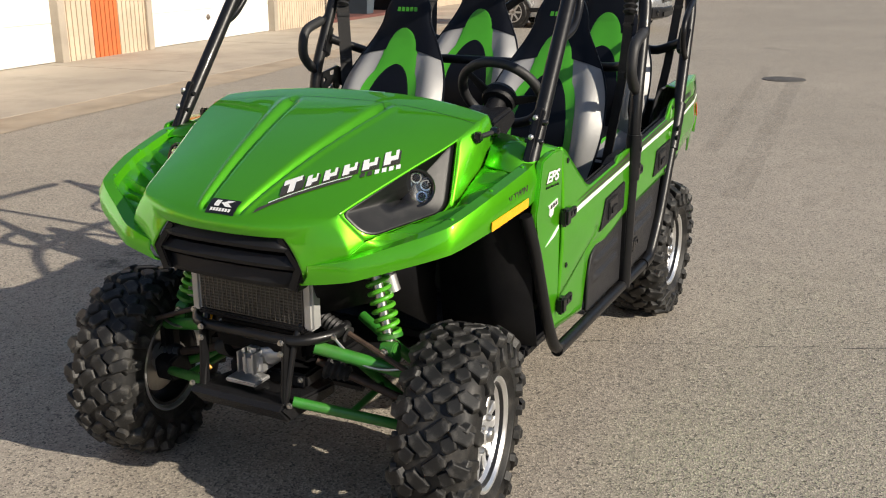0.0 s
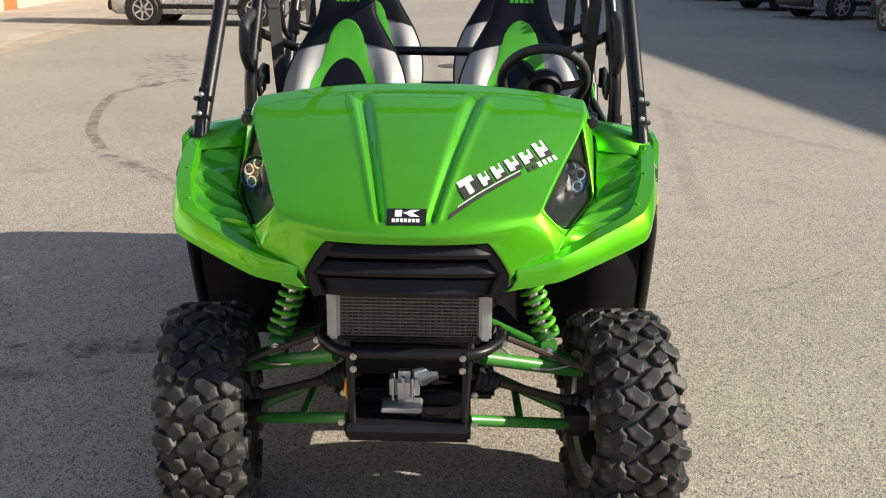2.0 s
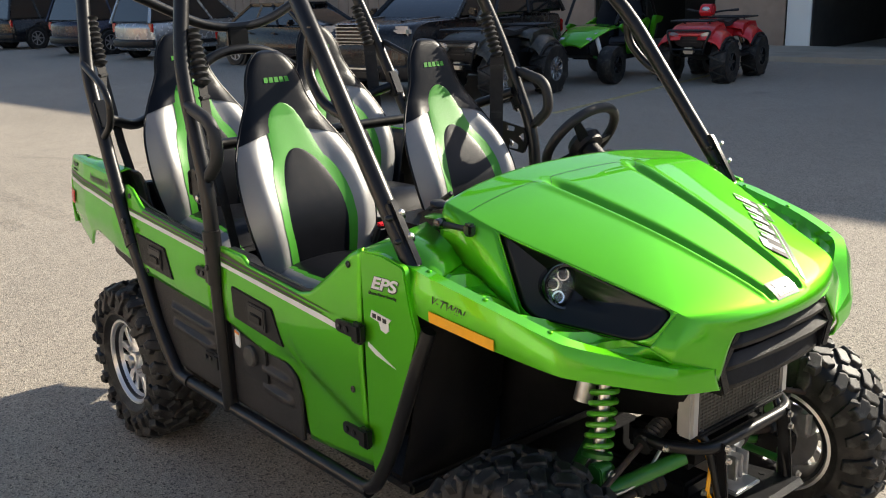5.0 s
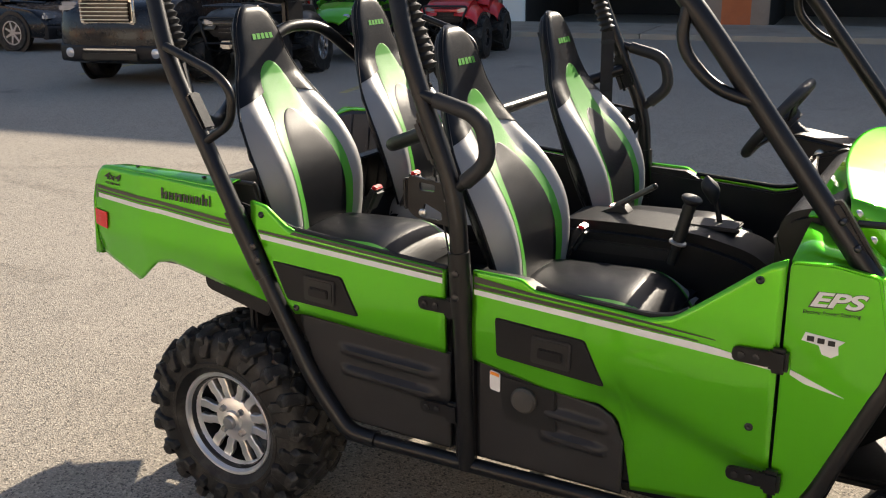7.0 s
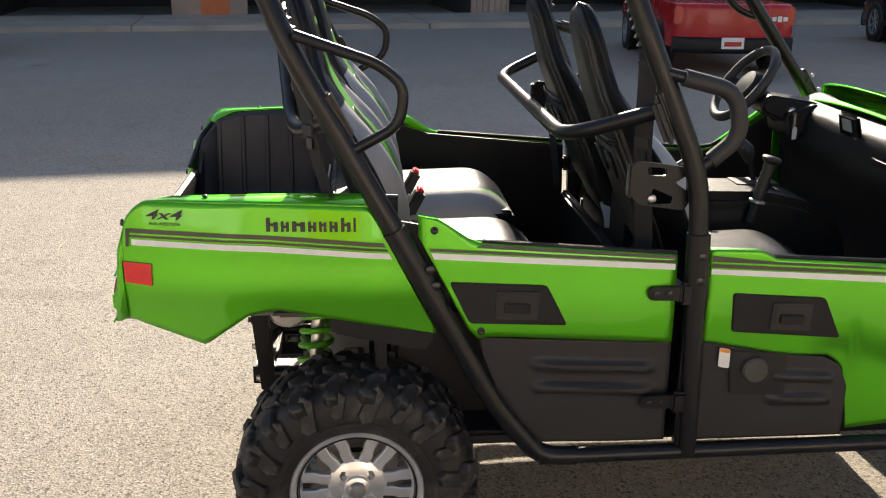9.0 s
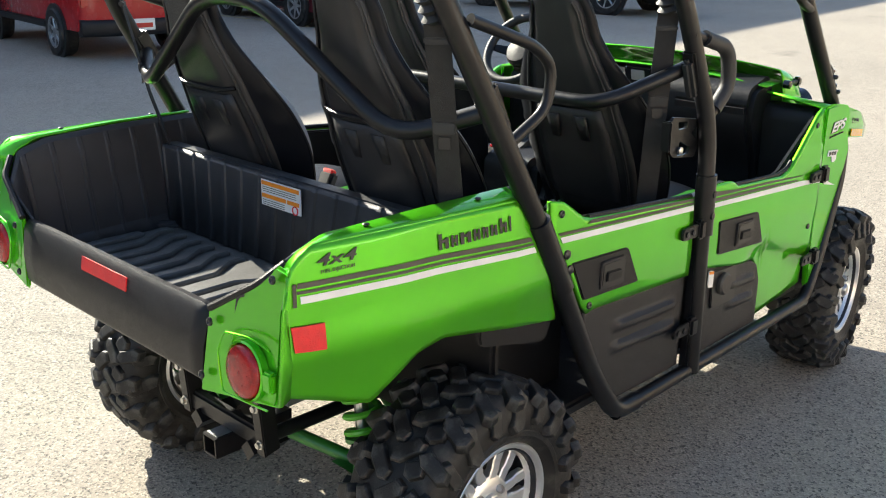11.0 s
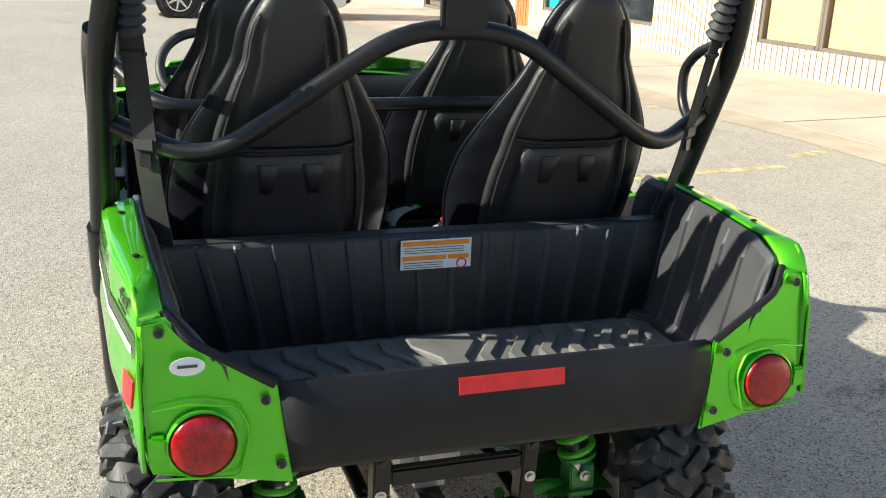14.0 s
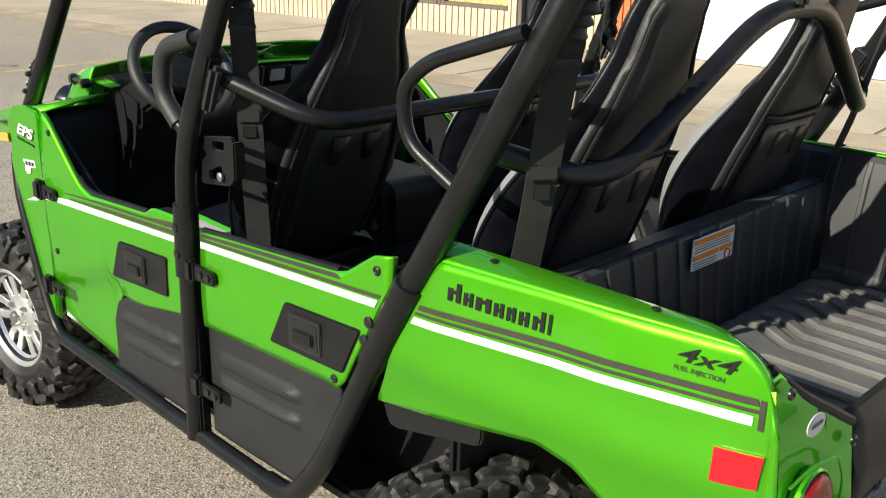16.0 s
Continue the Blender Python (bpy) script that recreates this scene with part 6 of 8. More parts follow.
    lamp = part("tail_lamp", lathe(B(), [(0.056, -0.01), (0.056, 0.009), (0.052, 0.014), (0.036, 0.018), (0.012, 0.019)], md, 36), RED_LENS, tp, "round red tail lamp")
    for k in range(7):
        an = k * math.pi / 3
        r = 0 if k == 6 else 0.028
        part("lamp_diode", ball(B(), md @ Vector((r * math.cos(an), r * math.sin(an), 0.014 - r * 0.06)), 0.007, 8), RED_LENS, lamp)
    part("lamp_bracket", box(B(), P(-1.690, 0.658, 0.836), (0.02, 0.030, 0.045), 0.005), GREEN, tp)
    for y, z in ((0.471, 0.912), (0.447, 0.789), (0.646, 1.040)):
        part("tail_bolt", lathe(B(), [(0.0095, 0), (0.009, 0.004), (0.005, 0.0055), (0.002, 0.003)], toward((-1, 0, 0.1), P(-1.701 + max(0, y - 0.45) * 0.06 + (z - 0.90) * 0.10 + max(0, z - 1.0) * 0.32, y, z)), 12), DARK_ALLOY, tp)
    rim_ = [(0.664, 0.780), (0.520, 0.775), (0.500, 0.860), (0.520, 0.905), (0.600, 0.915), (0.664, 0.905)]
    part("lamp_rim", tube(B(), [P(-1.7035 + max(0, y - 0.45) * 0.06 + (z - 0.90) * 0.10, y, z) for y, z in rim_], 0.0026, 0.015, 6), GREEN, tp)
    # inner wall of the bed: a rolled lip, then a ribbed face that leans inwards
    xs_ = [-1.675]
    while xs_[-1] < -1.03:
        xs_ += [xs_[-1] + 0.070, xs_[-1] + 0.074, xs_[-1] + 0.084, xs_[-1] + 0.088]
    rows = [[] for _ in range(7)]
    for i, x in enumerate(xs_):
        rib = 0.006 if i % 4 in (2, 3) else 0.0
        zt = table(x, [(-1.675, 0.985), (-1.655, 1.020), (-1.628, 1.050), (-1.602, 1.074), (-1.54, 1.099), (-1.30, 1.107), (-1.02, 1.107)])
        yo = table(x, [(-1.675, 0.555), (-1.655, 0.600), (-1.628, 0.630), (-1.602, 0.636), (-1.54, 0.643), (-1.30, 0.661), (-1.02, 0.673)])
        for r, (dy, z) in zip(rows, ((0.004, zt), (-0.008, zt + 0.001), (-0.020, zt - 0.012), (-0.030 - rib, zt - 0.05), (-0.045 - rib, lerp(zt, 0.80, 0.45)), (-0.075 - rib, 0.815), (-0.100, 0.783))):
            r.append(P(x, yo + dy, z))
    part("bed_wall", loft(B(), rows), BED, utv, "black ribbed plastic bed liner", smooth=18, solid=0.006)
    part("bed_corner", prism(B(), [(-1.30, s * 0.66), (-1.14, s * 0.66), (-1.14, s * 0.50), (-1.20, s * 0.545), (-1.245, s * 0.59)], 0.776, 0.80, "z", 0.008), BED, utv)
    part("tail_backing", prism(B(), [(s * 0.640, 0.985), (s * 0.645, 0.785), (s * 0.42, 0.785), (s * 0.43, 0.905), (s * 0.560, 0.975)], -1.656, -1.648, "x", 0.002), BED, tp)
    part("tail_rim", tube(B(), [P(-1.622, 0.636, 1.062), P(-1.660, 0.598, 1.020), P(-1.684, 0.452, 0.934)], 0.009, 0.02, 8), PLASTIC, tp)
bm = B()
rows = [[], [], []]
for k in range(15):
    w = 1.27 / 15
    for du, d in ((0.0, 0.0), (w - 0.016, 0.0), (w - 0.012, -0.005), (w - 0.004, -0.005)):
        for r, x, z, q in zip(rows, (-1.140, -1.146, -1.172), (1.028, 1.018, 0.785), (1.0, 1.0, 0.90)):
            r.append((x + d, (-0.635 + k * w + du) * q, z))
loft(bm, rows)
stk = lathe(B(), [(0.030, 0), (0.030, 0.0012), (0.004, 0.0012)], Matrix.Translation((-1.688, 0.602, 0.985)) @ Matrix.Rotation(radians(-84), 4, "Y") @ Matrix.Diagonal((0.55, 1.0, 1.0, 1)), 28)
stk = part("oval_sticker", stk, DECAL_WHITE, utv, "white oval approval sticker")
part("sticker_bar", box(B(), (-1.6905, 0.602, 0.986), (0.0015, 0.034, 0.005), 0.0), DECAL_GREY, stk)
fw = part("bed_front_wall", bm, BED, utv, "black ribbed bed front wall", smooth=15, solid=0.014, offset=0)
part("wall_cap", box(B(), (-1.118, 0, 1.026), (0.046, 1.27, 0.012), 0.005), BED, fw)
# warning label on the bed wall
label_ = part("warning_label", box(B(), (-1.1665, -0.006, 0.984), (0.003, 0.176, 0.073), 0.0), DECAL_WHITE, fw, "white and orange warning label")
for z, y0, y1 in ((1.012, 0.078, -0.088), (0.976, 0.078, -0.030), (0.976, -0.036, -0.088)):
    part("label_band", box(B(), (-1.1685, (y0 + y1) / 2, z), (0.002, abs(y0 - y1), 0.011), 0.0), DECAL_ORANGE, label_)
for k, z in enumerate((1.001, 0.995, 0.989, 0.964, 0.958, 0.952)):
    part("label_text_bar", box(B(), (-1.1685, 0.0 if k < 3 else 0.026, z), (0.002, 0.150 if k < 3 else 0.098, 0.0013), 0.0), DECAL_GREY, label_)
part("label_sign", lathe(B(), [(0.013, 0), (0.013, 0.002), (0.010, 0.002), (0.010, 0)], toward((-1, 0, 0), (-1.168, -0.070, 0.958)), 20, closed=True), RED_REFLECT, label_)
# floor with chevron ribs
bedfloor = part("bed_floor", box(B(), (-1.415, 0, 0.770), (0.55, 1.20, 0.02), 0.006), BED_FLOOR, utv, "black bed floor with chevron ribs")
for k in range(-7, 8):
    y0 = k * 0.076
    dy = 0.052 * (1 if k > 0 else -1)
    w = 0.017
    if k == 0:
        pts = [(-1.655, -0.030), (-1.345, -0.030), (-1.265, -0.080), (-1.215, -0.080), (-1.215, 0.080), (-1.265, 0.080), (-1.345, 0.030), (-1.655, 0.030)]
    else:
        pts = [(-1.655, y0 - w), (-1.345, y0 - w), (-1.265, y0 + dy - w), (-1.215, y0 + dy - w), (-1.215, y0 + dy + w), (-1.265, y0 + dy + w), (-1.345, y0 + w), (-1.655, y0 + w)]
        if abs(k) == 7:
            pts = [(-1.655, y0 - w), (-1.30, y0 - w), (-1.30, y0 + w), (-1.655, y0 + w)]
    part("floor_rib", prism(B(), pts, 0.778, 0.794, "z", 0.004, 1), BED_FLOOR, bedfloor, smooth=30)
# tailgate
bm = B()
loft(bm, [[(x, y, z) for y in [lerp(-w, w, i / 16) for i in range(17)]] for x, z, w in ((-1.645, 0.800, 0.43), (-1.647, 0.910, 0.44), (-1.654, 0.925, 0.445), (-1.671, 0.928, 0.446), (-1.686, 0.912, 0.444), (-1.700, 0.84, 0.436), (-1.700, 0.770, 0.428), (-1.686, 0.752, 0.426), (-1.645, 0.752, 0.426))])
tg = part("tailgate", bm, PLASTIC, utv, "black plastic tailgate with a red reflector strip", smooth=40, solid=0.006)
part("reflector", loft(B(), [[(-1.6885, y, 0.911) for y in (-0.111, 0.107)], [(-1.6945, y, 0.878) for y in (-0.111, 0.107)]]), RED_REFLECT, tg, "red reflective strip", smooth=0, solid=0.003, offset=0)

# ---- roll cage ----
R_T = 0.0255
cage = part("roll_cage", tube(B(), [(0.60, SIDE, 0.405), (-0.60, SIDE, 0.395)], 0.022, 0), BLACK_TUBE, utv, "black tubular roll cage")
part("cage_tube", tube(B(), [(0.60, -SIDE, 0.405), (-0.60, -SIDE, 0.395)], 0.022, 0), BLACK_TUBE, cage)
for s in (1, -1):
    def P(x, y, z, s=s):
        return Vector((x, y * s, z))
    part("front_pillar", tube(B(), [P(0.775, 0.700, 1.075), P(0.30, 0.672, 1.700), P(0.02, 0.600, 1.930), P(-0.50, 0.600, 1.965), P(-1.30, 0.600, 1.950)], R_T, 0.16), BLACK_TUBE, cage)
    part("pillar_plate", prism(B(), rounded([(0.664, 1.238), (0.690, 1.252), (0.795, 1.092), (0.758, 1.080)], 0.012, 2), s * 0.680, s * 0.712, "y", 0.008), BLACK_TUBE, cage)
    for x, z in ((0.700, 1.205), (0.735, 1.150)):
        part("pillar_bolt", lathe(B(), [(0.008, -0.028), (0.008, 0.028), (0.005, 0.032), (0.003, 0.033)], toward((0, s, 0), P(x, 0.697, z)), 10), DARK_ALLOY, cage)
        part("pillar_bolt", lathe(B(), [(0.009, 0), (0.009, 0.003), (0.005, 0.008)], toward((0.8, 0, 0.55), P(x + 0.026, 0.697, z + 0.016)), 10), CAST, cage)
    part("middle_pillar", tube(B(), [P(-0.195, SIDE + 0.004, 0.39), P(-0.212, SIDE + 0.004, 0.93), P(-0.222, SIDE + 0.002, 1.16), P(-0.385, 0.728, 1.54), P(-0.52, 0.610, 1.950)], R_T, 0.12), BLACK_TUBE, cage)
    part("pillar_sleeve", tube(B(), [P(-0.208, SIDE + 0.006, 0.84), P(-0.216, SIDE + 0.006, 1.02)], R_T + 0.005, 0), BLACK_TUBE, cage)
    part("pillar_post", box(B(), P(-0.203, SIDE - 0.006, 0.62), (0.058, 0.030, 0.44), 0.006), BLACK_TUBE, cage)
    for z in (0.90, 0.965):
        part("pillar_bolt", lathe(B(), [(0.011, 0), (0.011, 0.004), (0.006, 0.006)], toward((0, s, 0), P(-0.212, SIDE + 0.034, z)), 10), DARK_ALLOY, cage)
    part("rear_pillar", tube(B(), [P(-0.50, SIDE, 0.397), P(-0.60, SIDE, 0.400), P(-0.72, SIDE + 0.002, 0.545), P(-0.955, SIDE, 0.985), P(-1.225, 0.722, 1.47), P(-1.42, 0.62, 1.945)], R_T + 0.001, 0.09), BLACK_TUBE, cage)
    for x, z in ((-0.897, 0.942), (-0.918, 0.900)):
        part("pillar_bolt", lathe(B(), [(0.012, 0), (0.012, 0.005), (0.006, 0.008)], toward((0, s, 0), P(x + (0 if z > 0.92 else 0.035), SIDE + 0.024, z)), 10), DARK_ALLOY, cage)
    part("pillar_foot", tube(B(), [P(-0.88, SIDE + 0.002, 0.845), P(-0.985, SIDE, 1.04)], R_T + 0.006, 0), BLACK_TUBE, cage)
    # lower tube running up ahead of the door
    part("door_tube", tube(B(), [P(0.50, SIDE, 0.404), P(0.615, SIDE, 0.410), P(0.700, SIDE - 0.004, 0.545), P(0.815, SIDE - 0.012, 0.830), P(0.850, SIDE - 0.03, 0.94)], 0.020, 0.07), BLACK_TUBE, cage)
    # hand holds
    part("rear_grab_handle", tube(B(), [P(-1.215, 0.738, 1.510), P(-1.02, 0.752, 1.445), P(-0.958, 0.754, 1.395), P(-0.968, 0.752, 1.300), P(-1.085, 0.742, 1.235)], 0.0135, 0.05), BLACK_TUBE, cage)
    part("grab_handle", tube(B(), [P(-0.345, 0.745, 1.425), P(-0.15, 0.752, 1.375), P(-0.128, 0.752, 1.265), P(-0.225, 0.750, 1.185)], 0.015, 0.05), BLACK_TUBE, cage)
    part("handle_grip", tube(B(), [P(-0.285, 0.749, 1.410), P(-0.150, 0.752, 1.375), P(-0.130, 0.752, 1.265), P(-0.200, 0.750, 1.205)], 0.0215, 0.06), GRIP, cage)
    part("front_grab_handle", tube(B(), [P(0.33, 0.676, 1.675), P(0.315, 0.690, 1.560), P(0.400, 0.700, 1.470), P(0.505, 0.692, 1.440)], 0.0145, 0.05), BLACK_TUBE, cage)
    # cross bar behind the front seats, bent rearwards
    part("bar_bracket", box(B(), P(-0.300, 0.735, 1.325), (0.045, 0.04, 0.13), 0.006, Matrix.Rotation(radians(-24), 4, "Y")), BLACK_TUBE, cage)
    part("bar_bracket", box(B(), P(-1.125, 0.722, 1.315), (0.045, 0.05, 0.12), 0.006, Matrix.Rotation(radians(-28), 4, "Y")), BLACK_TUBE, cage)
    # belt anchor plate
    bm = B()
    for loop in (rounded([(-0.391, 1.186), (-0.374, 1.202), (-0.246, 1.182), (-0.226, 1.120), (-0.250, 1.072), (-0.366, 1.088), (-0.387, 1.108)], 0.010, 2),
                 rounded([(-0.351, 1.186), (-0.300, 1.182), (-0.303, 1.162), (-0.347, 1.163)], 0.006, 2),
                 rounded([(-0.278, 1.145), (-0.248, 1.163), (-0.245, 1.122)], 0.006, 2),
                 rounded([(-0.334, 1.131), (-0.279, 1.107), (-0.282, 1.087), (-0.346, 1.089)], 0.006, 2)):
        vs = [bm.verts.new((x, s * 0.730, z)) for x, z in loop]
        for va, vb in zip(vs, vs[1:] + vs[:1]):
            bm.edges.new((va, vb))
    bmesh.ops.triangle_fill(bm, use_beauty=True, use_dissolve=False, edges=bm.edges[:])
    pl = part("belt_plate", bm, BLACK_TUBE, cage, "black slotted steel belt plate", smooth=0, solid=0.010)
    part("plate_flange", box(B(), P(-0.392, 0.721, 1.150), (0.012, 0.030, 0.085), 0.004), BLACK_TUBE, pl)
    part("plate_bolt", lathe(B(), [(0.011, 0), (0.011, 0.006), (0.006, 0.009)], toward((0, s, 0), P(-0.337, 0.733, 1.105)), 12), STEEL, pl)
    part("belt_guide", box(B(), P(-0.322, 0.735, 1.300), (0.030, 0.030, 0.120), 0.010, Matrix.Rotation(radians(-24), 4, "Y")), GRIP, pl)
part("middle_cross_bar", tube(B(), [(-0.305, 0.715, 1.330), (-0.54, 0.600, 1.240), (-0.54, -0.600, 1.240), (-0.305, -0.715, 1.330)], 0.020, 0.09), BLACK_TUBE, cage)
part("rear_cross_bar", tube(B(), [(-1.135, 0.705, 1.305), (-1.235, 0.530, 1.236), (-1.290, 0.12, 1.520), (-1.290, -0.12, 1.520), (-1.235, -0.530, 1.236), (-1.135, -0.705, 1.305)], 0.0215, 0.10), BLACK_TUBE, cage)
part("upper_cross_bar", tube(B(), [(-1.37, 0.635, 1.86), (-1.335, 0.130, 1.615), (-1.335, -0.130, 1.615), (-1.37, -0.635, 1.86)], 0.0215, 0.12), BLACK_TUBE, cage)
part("bar_joint", box(B(), (-1.315, 0, 1.566), (0.03, 0.10, 0.09), 0.008), BLACK_TUBE, cage)
for x in (0.0, -0.55, -1.38):
    part("roof_cross_tube", tube(B(), [(x, 0.60, 1.945), (x, -0.60, 1.945)], 0.022, 0), BLACK_TUBE, cage)


# ---- seats ----
def seat_back(x0, z0, x1, z1, cy, parent):
    """A tall bucket backrest leaning from (x0, z0) to (x1, z1)."""
    half = [(0.0, 0.215), (0.10, 0.240), (0.25, 0.262), (0.42, 0.254), (0.55, 0.222), (0.66, 0.176), (0.78, 0.124), (0.90, 0.090), (1.0, 0.07)]
    deep = [(0.0, 0.035), (0.10, 0.075), (0.20, 0.102), (0.30, 0.110), (0.42, 0.094), (0.55, 0.062), (0.68, 0.044), (0.85, 0.040), (0.95, 0.034), (0.98, 0.024), (1.0, 0.0)]
    wing = [(0.0, 0.004), (0.12, 0.012), (0.30, 0.016), (0.48, 0.014), (0.60, 0.006), (0.70, 0.0)]
    up = Vector((x1 - x0, 0, z1 - z0))
    ax = up.normalized()
    nrm = Vector((ax.z, 0, -ax.x))

    def soft(t, keys):
        """Smooth value through (t, value) rows."""
        n = len(keys)
        k = max(j for j in range(n - 1) if keys[j][0] <= max(t, 0) + 1e-9) if t < keys[-1][0] else n - 2
        (t0, v0), (t1, v1) = keys[k], keys[k + 1]
        m0 = (v1 - keys[k - 1][1]) / (t1 - keys[k - 1][0]) if k > 0 else (v1 - v0) / (t1 - t0)
        m1 = (keys[k + 2][1] - v0) / (keys[k + 2][0] - t0) if k + 2 < n else (v1 - v0) / (t1 - t0)
        h = t1 - t0
        u = (t - t0) / h
        return (2 * u ** 3 - 3 * u * u + 1) * v0 + (u ** 3 - 2 * u * u + u) * h * m0 + (3 * u * u - 2 * u ** 3) * v1 + (u ** 3 - u * u) * h * m1

    def width_at(t):
        return soft(t, half) if t < 0.80 else max(0.002, soft(0.80, half) * math.sqrt(max(0.0, 1 - ((t - 0.80) / 0.20) ** 2)) * (1 - 0.35 * (t - 0.80)))

    def pt(t, v, side):
        hw = width_at(t) * (1.0 if side > 0 else lerp(0.72, 0.88, min(1.0, max(0.0, (t - 0.50) / 0.25))))
        a = abs(v)
        head = 0.03 * max(0, (t - 0.7) / 0.3)
        if side > 0:
            d = soft(t, deep) * (0.80 - 0.26 * a ** 6) + 2.1 * soft(min(t, 0.70), wing) * math.exp(-((a - 0.74) / 0.20) ** 2)
        else:
            d = -0.030 * (1 - a ** 4) ** 0.5 * (1 if t > 0.1 else 0.6) * math.sqrt(min(1.0, (1 - t) / 0.06)) + 0.012 * math.exp(-((a - 0.80) / 0.10) ** 2) * (1 if t < 0.9 else 0)
        return Vector((x0, cy, z0)) + up * t + nrm * (d + head) + Vector((0, hw * v, 0))

    def inner(t):
        if t > 0.545:
            return 0.0
        return 0.128 * math.sqrt(max(0.0, 1 - ((t - 0.20) / 0.345) ** 2)) if t > 0.20 else lerp(0.108, 0.128, t / 0.20)

    def outer(t):
        if t < 0.50:
            return inner(t) + 0.022 + 0.016 * max(0, (t - 0.25) / 0.25)
        return lerp(outer(0.499), 0.086, (t - 0.50) / 0.10) if t < 0.60 else 0.086 * math.sqrt(max(0.0, 1 - ((t - 0.60) / 0.155) ** 2))

    def cover(t0, t1, width, lift, nm, mt, lb, n=60, k=18, t_low=None):
        """A sewn panel over the front, bounded by width(t)."""
        rows = []
        for i in range(n + 1):
            f = i / n
            t = lerp(t0, t1, 1 - (1 - f) ** 1.6)
            hw = max(width_at(t), 1e-4)
            w = min(1.0, width(t) / hw)
            row = []
            for j in range(k + 1):
                v = -w + 2 * w * j / k
                tt = t
                if t_low:
                    tt = max(t, t_low(abs(v) * hw))
                puff = lift * (0.35 + 0.65 * (1 - (abs(v) / max(w, 1e-4)) ** 6))
                row.append(pt(tt, v, 1) + nrm * puff)
            rows.append(row)
        part(nm, loft(B(), rows), mt, parent, lb, smooth=60)
    part("silver_cover", loft(B(), [[pt(i / 40 * 0.70, -1 + 2 * j / 48, 1) for j in range(49)] for i in range(41)]), VINYL_SILVER, parent, "silver vinyl bolsters", smooth=60)
    cover(0.585, 1.0, lambda t: 1.0, 0.004, "head_cover", VINYL_BLACK, "black vinyl head section", 40, 30, lambda a: 0.66 - 0.065 * (a / 0.18))
    cover(0.0, 0.755, outer, 0.006, "green_inlay", VINYL_GREEN, "bright green vinyl inlay", 90, 24)
    cover(0.0, 0.545, inner, 0.0085, "black_insert", VINYL_BLACK, "", 90, 24)
    part("backrest", loft(B(), [[pt(i / 44, -1 + 2 * j / 32, -1) for j in range(33)] for i in range(45)]), SHELL, parent, "tall black seat back shell", smooth=60, solid=0.004)
    # moulded flanks between the front and the shell
    for v in (1, -1):
        rows = []
        for i in range(45):
            f, b_ = pt(i / 44, v, 1), pt(i / 44, v, -1)
            fold = 0.007 * max(0.0, math.sin(i / 44 * 52)) if 3 < i < 24 else 0.0
            rows.append([f.lerp(b_, k / 8) + Vector((0, v * (0.010 * math.sin(k / 8 * math.pi) ** 0.5 + (fold if 2 < k < 7 else 0.0)), 0)) for k in range(9)])
        part("flank", loft(B(), rows), VINYL_BLACK, parent, "moulded black side", smooth=60)
        part("piping", tube(B(), [pt(i / 40 * 0.985, v, 1) for i in range(41)], 0.0045, 0, 6), VINYL_BLACK, parent)
        part("shell_seam", tube(B(), [pt(t, v * 0.88, -1) - nrm * 0.002 for t in [0.04 + 0.88 * i / 24 for i in range(25)]], 0.0045, 0, 6), SHELL, parent)
    # folded panel and tabs on the rear
    def back_at(t, v):
        return pt(t, v, -1) - nrm * 0.006
    part("rear_flap", loft(B(), [[back_at(lerp(0.03, 0.525, i / 8), lerp(-0.74, 0.74, j / 10) * (1 - 0.03 * i / 8)) for j in range(11)] for i in range(9)]), SHELL, parent, smooth=50, solid=0.007)
    part("flap_seam", tube(B(), [back_at(0.548, lerp(-0.84, 0.84, j / 8)) for j in range(9)], 0.006, 0, 6), VINYL_BLACK, parent)
    for v0 in (-0.44, 0.14):
        part("flap_tab", loft(B(), [[back_at(t, v0 + (0.28 - 1.2 * (0.50 - t)) * j / 3 + 0.6 * (0.50 - t)) - nrm * 0.004 * (t - 0.40) / 0.10 for j in range(4)] for t in (0.40, 0.45, 0.50)]), SHELL, parent, smooth=50, solid=0.006)
    # word mark as small green bars on the head
    for k in range(5):
        v = -0.42 + k * 0.19
        bm = B()
        loft(bm, [[pt(t, v + 0.14 * j, 1) + nrm * 0.0055 for j in (0, 1)] for t in (0.845, 0.868)])
        part("head_mark", bm, VINYL_GREEN, parent, smooth=0)


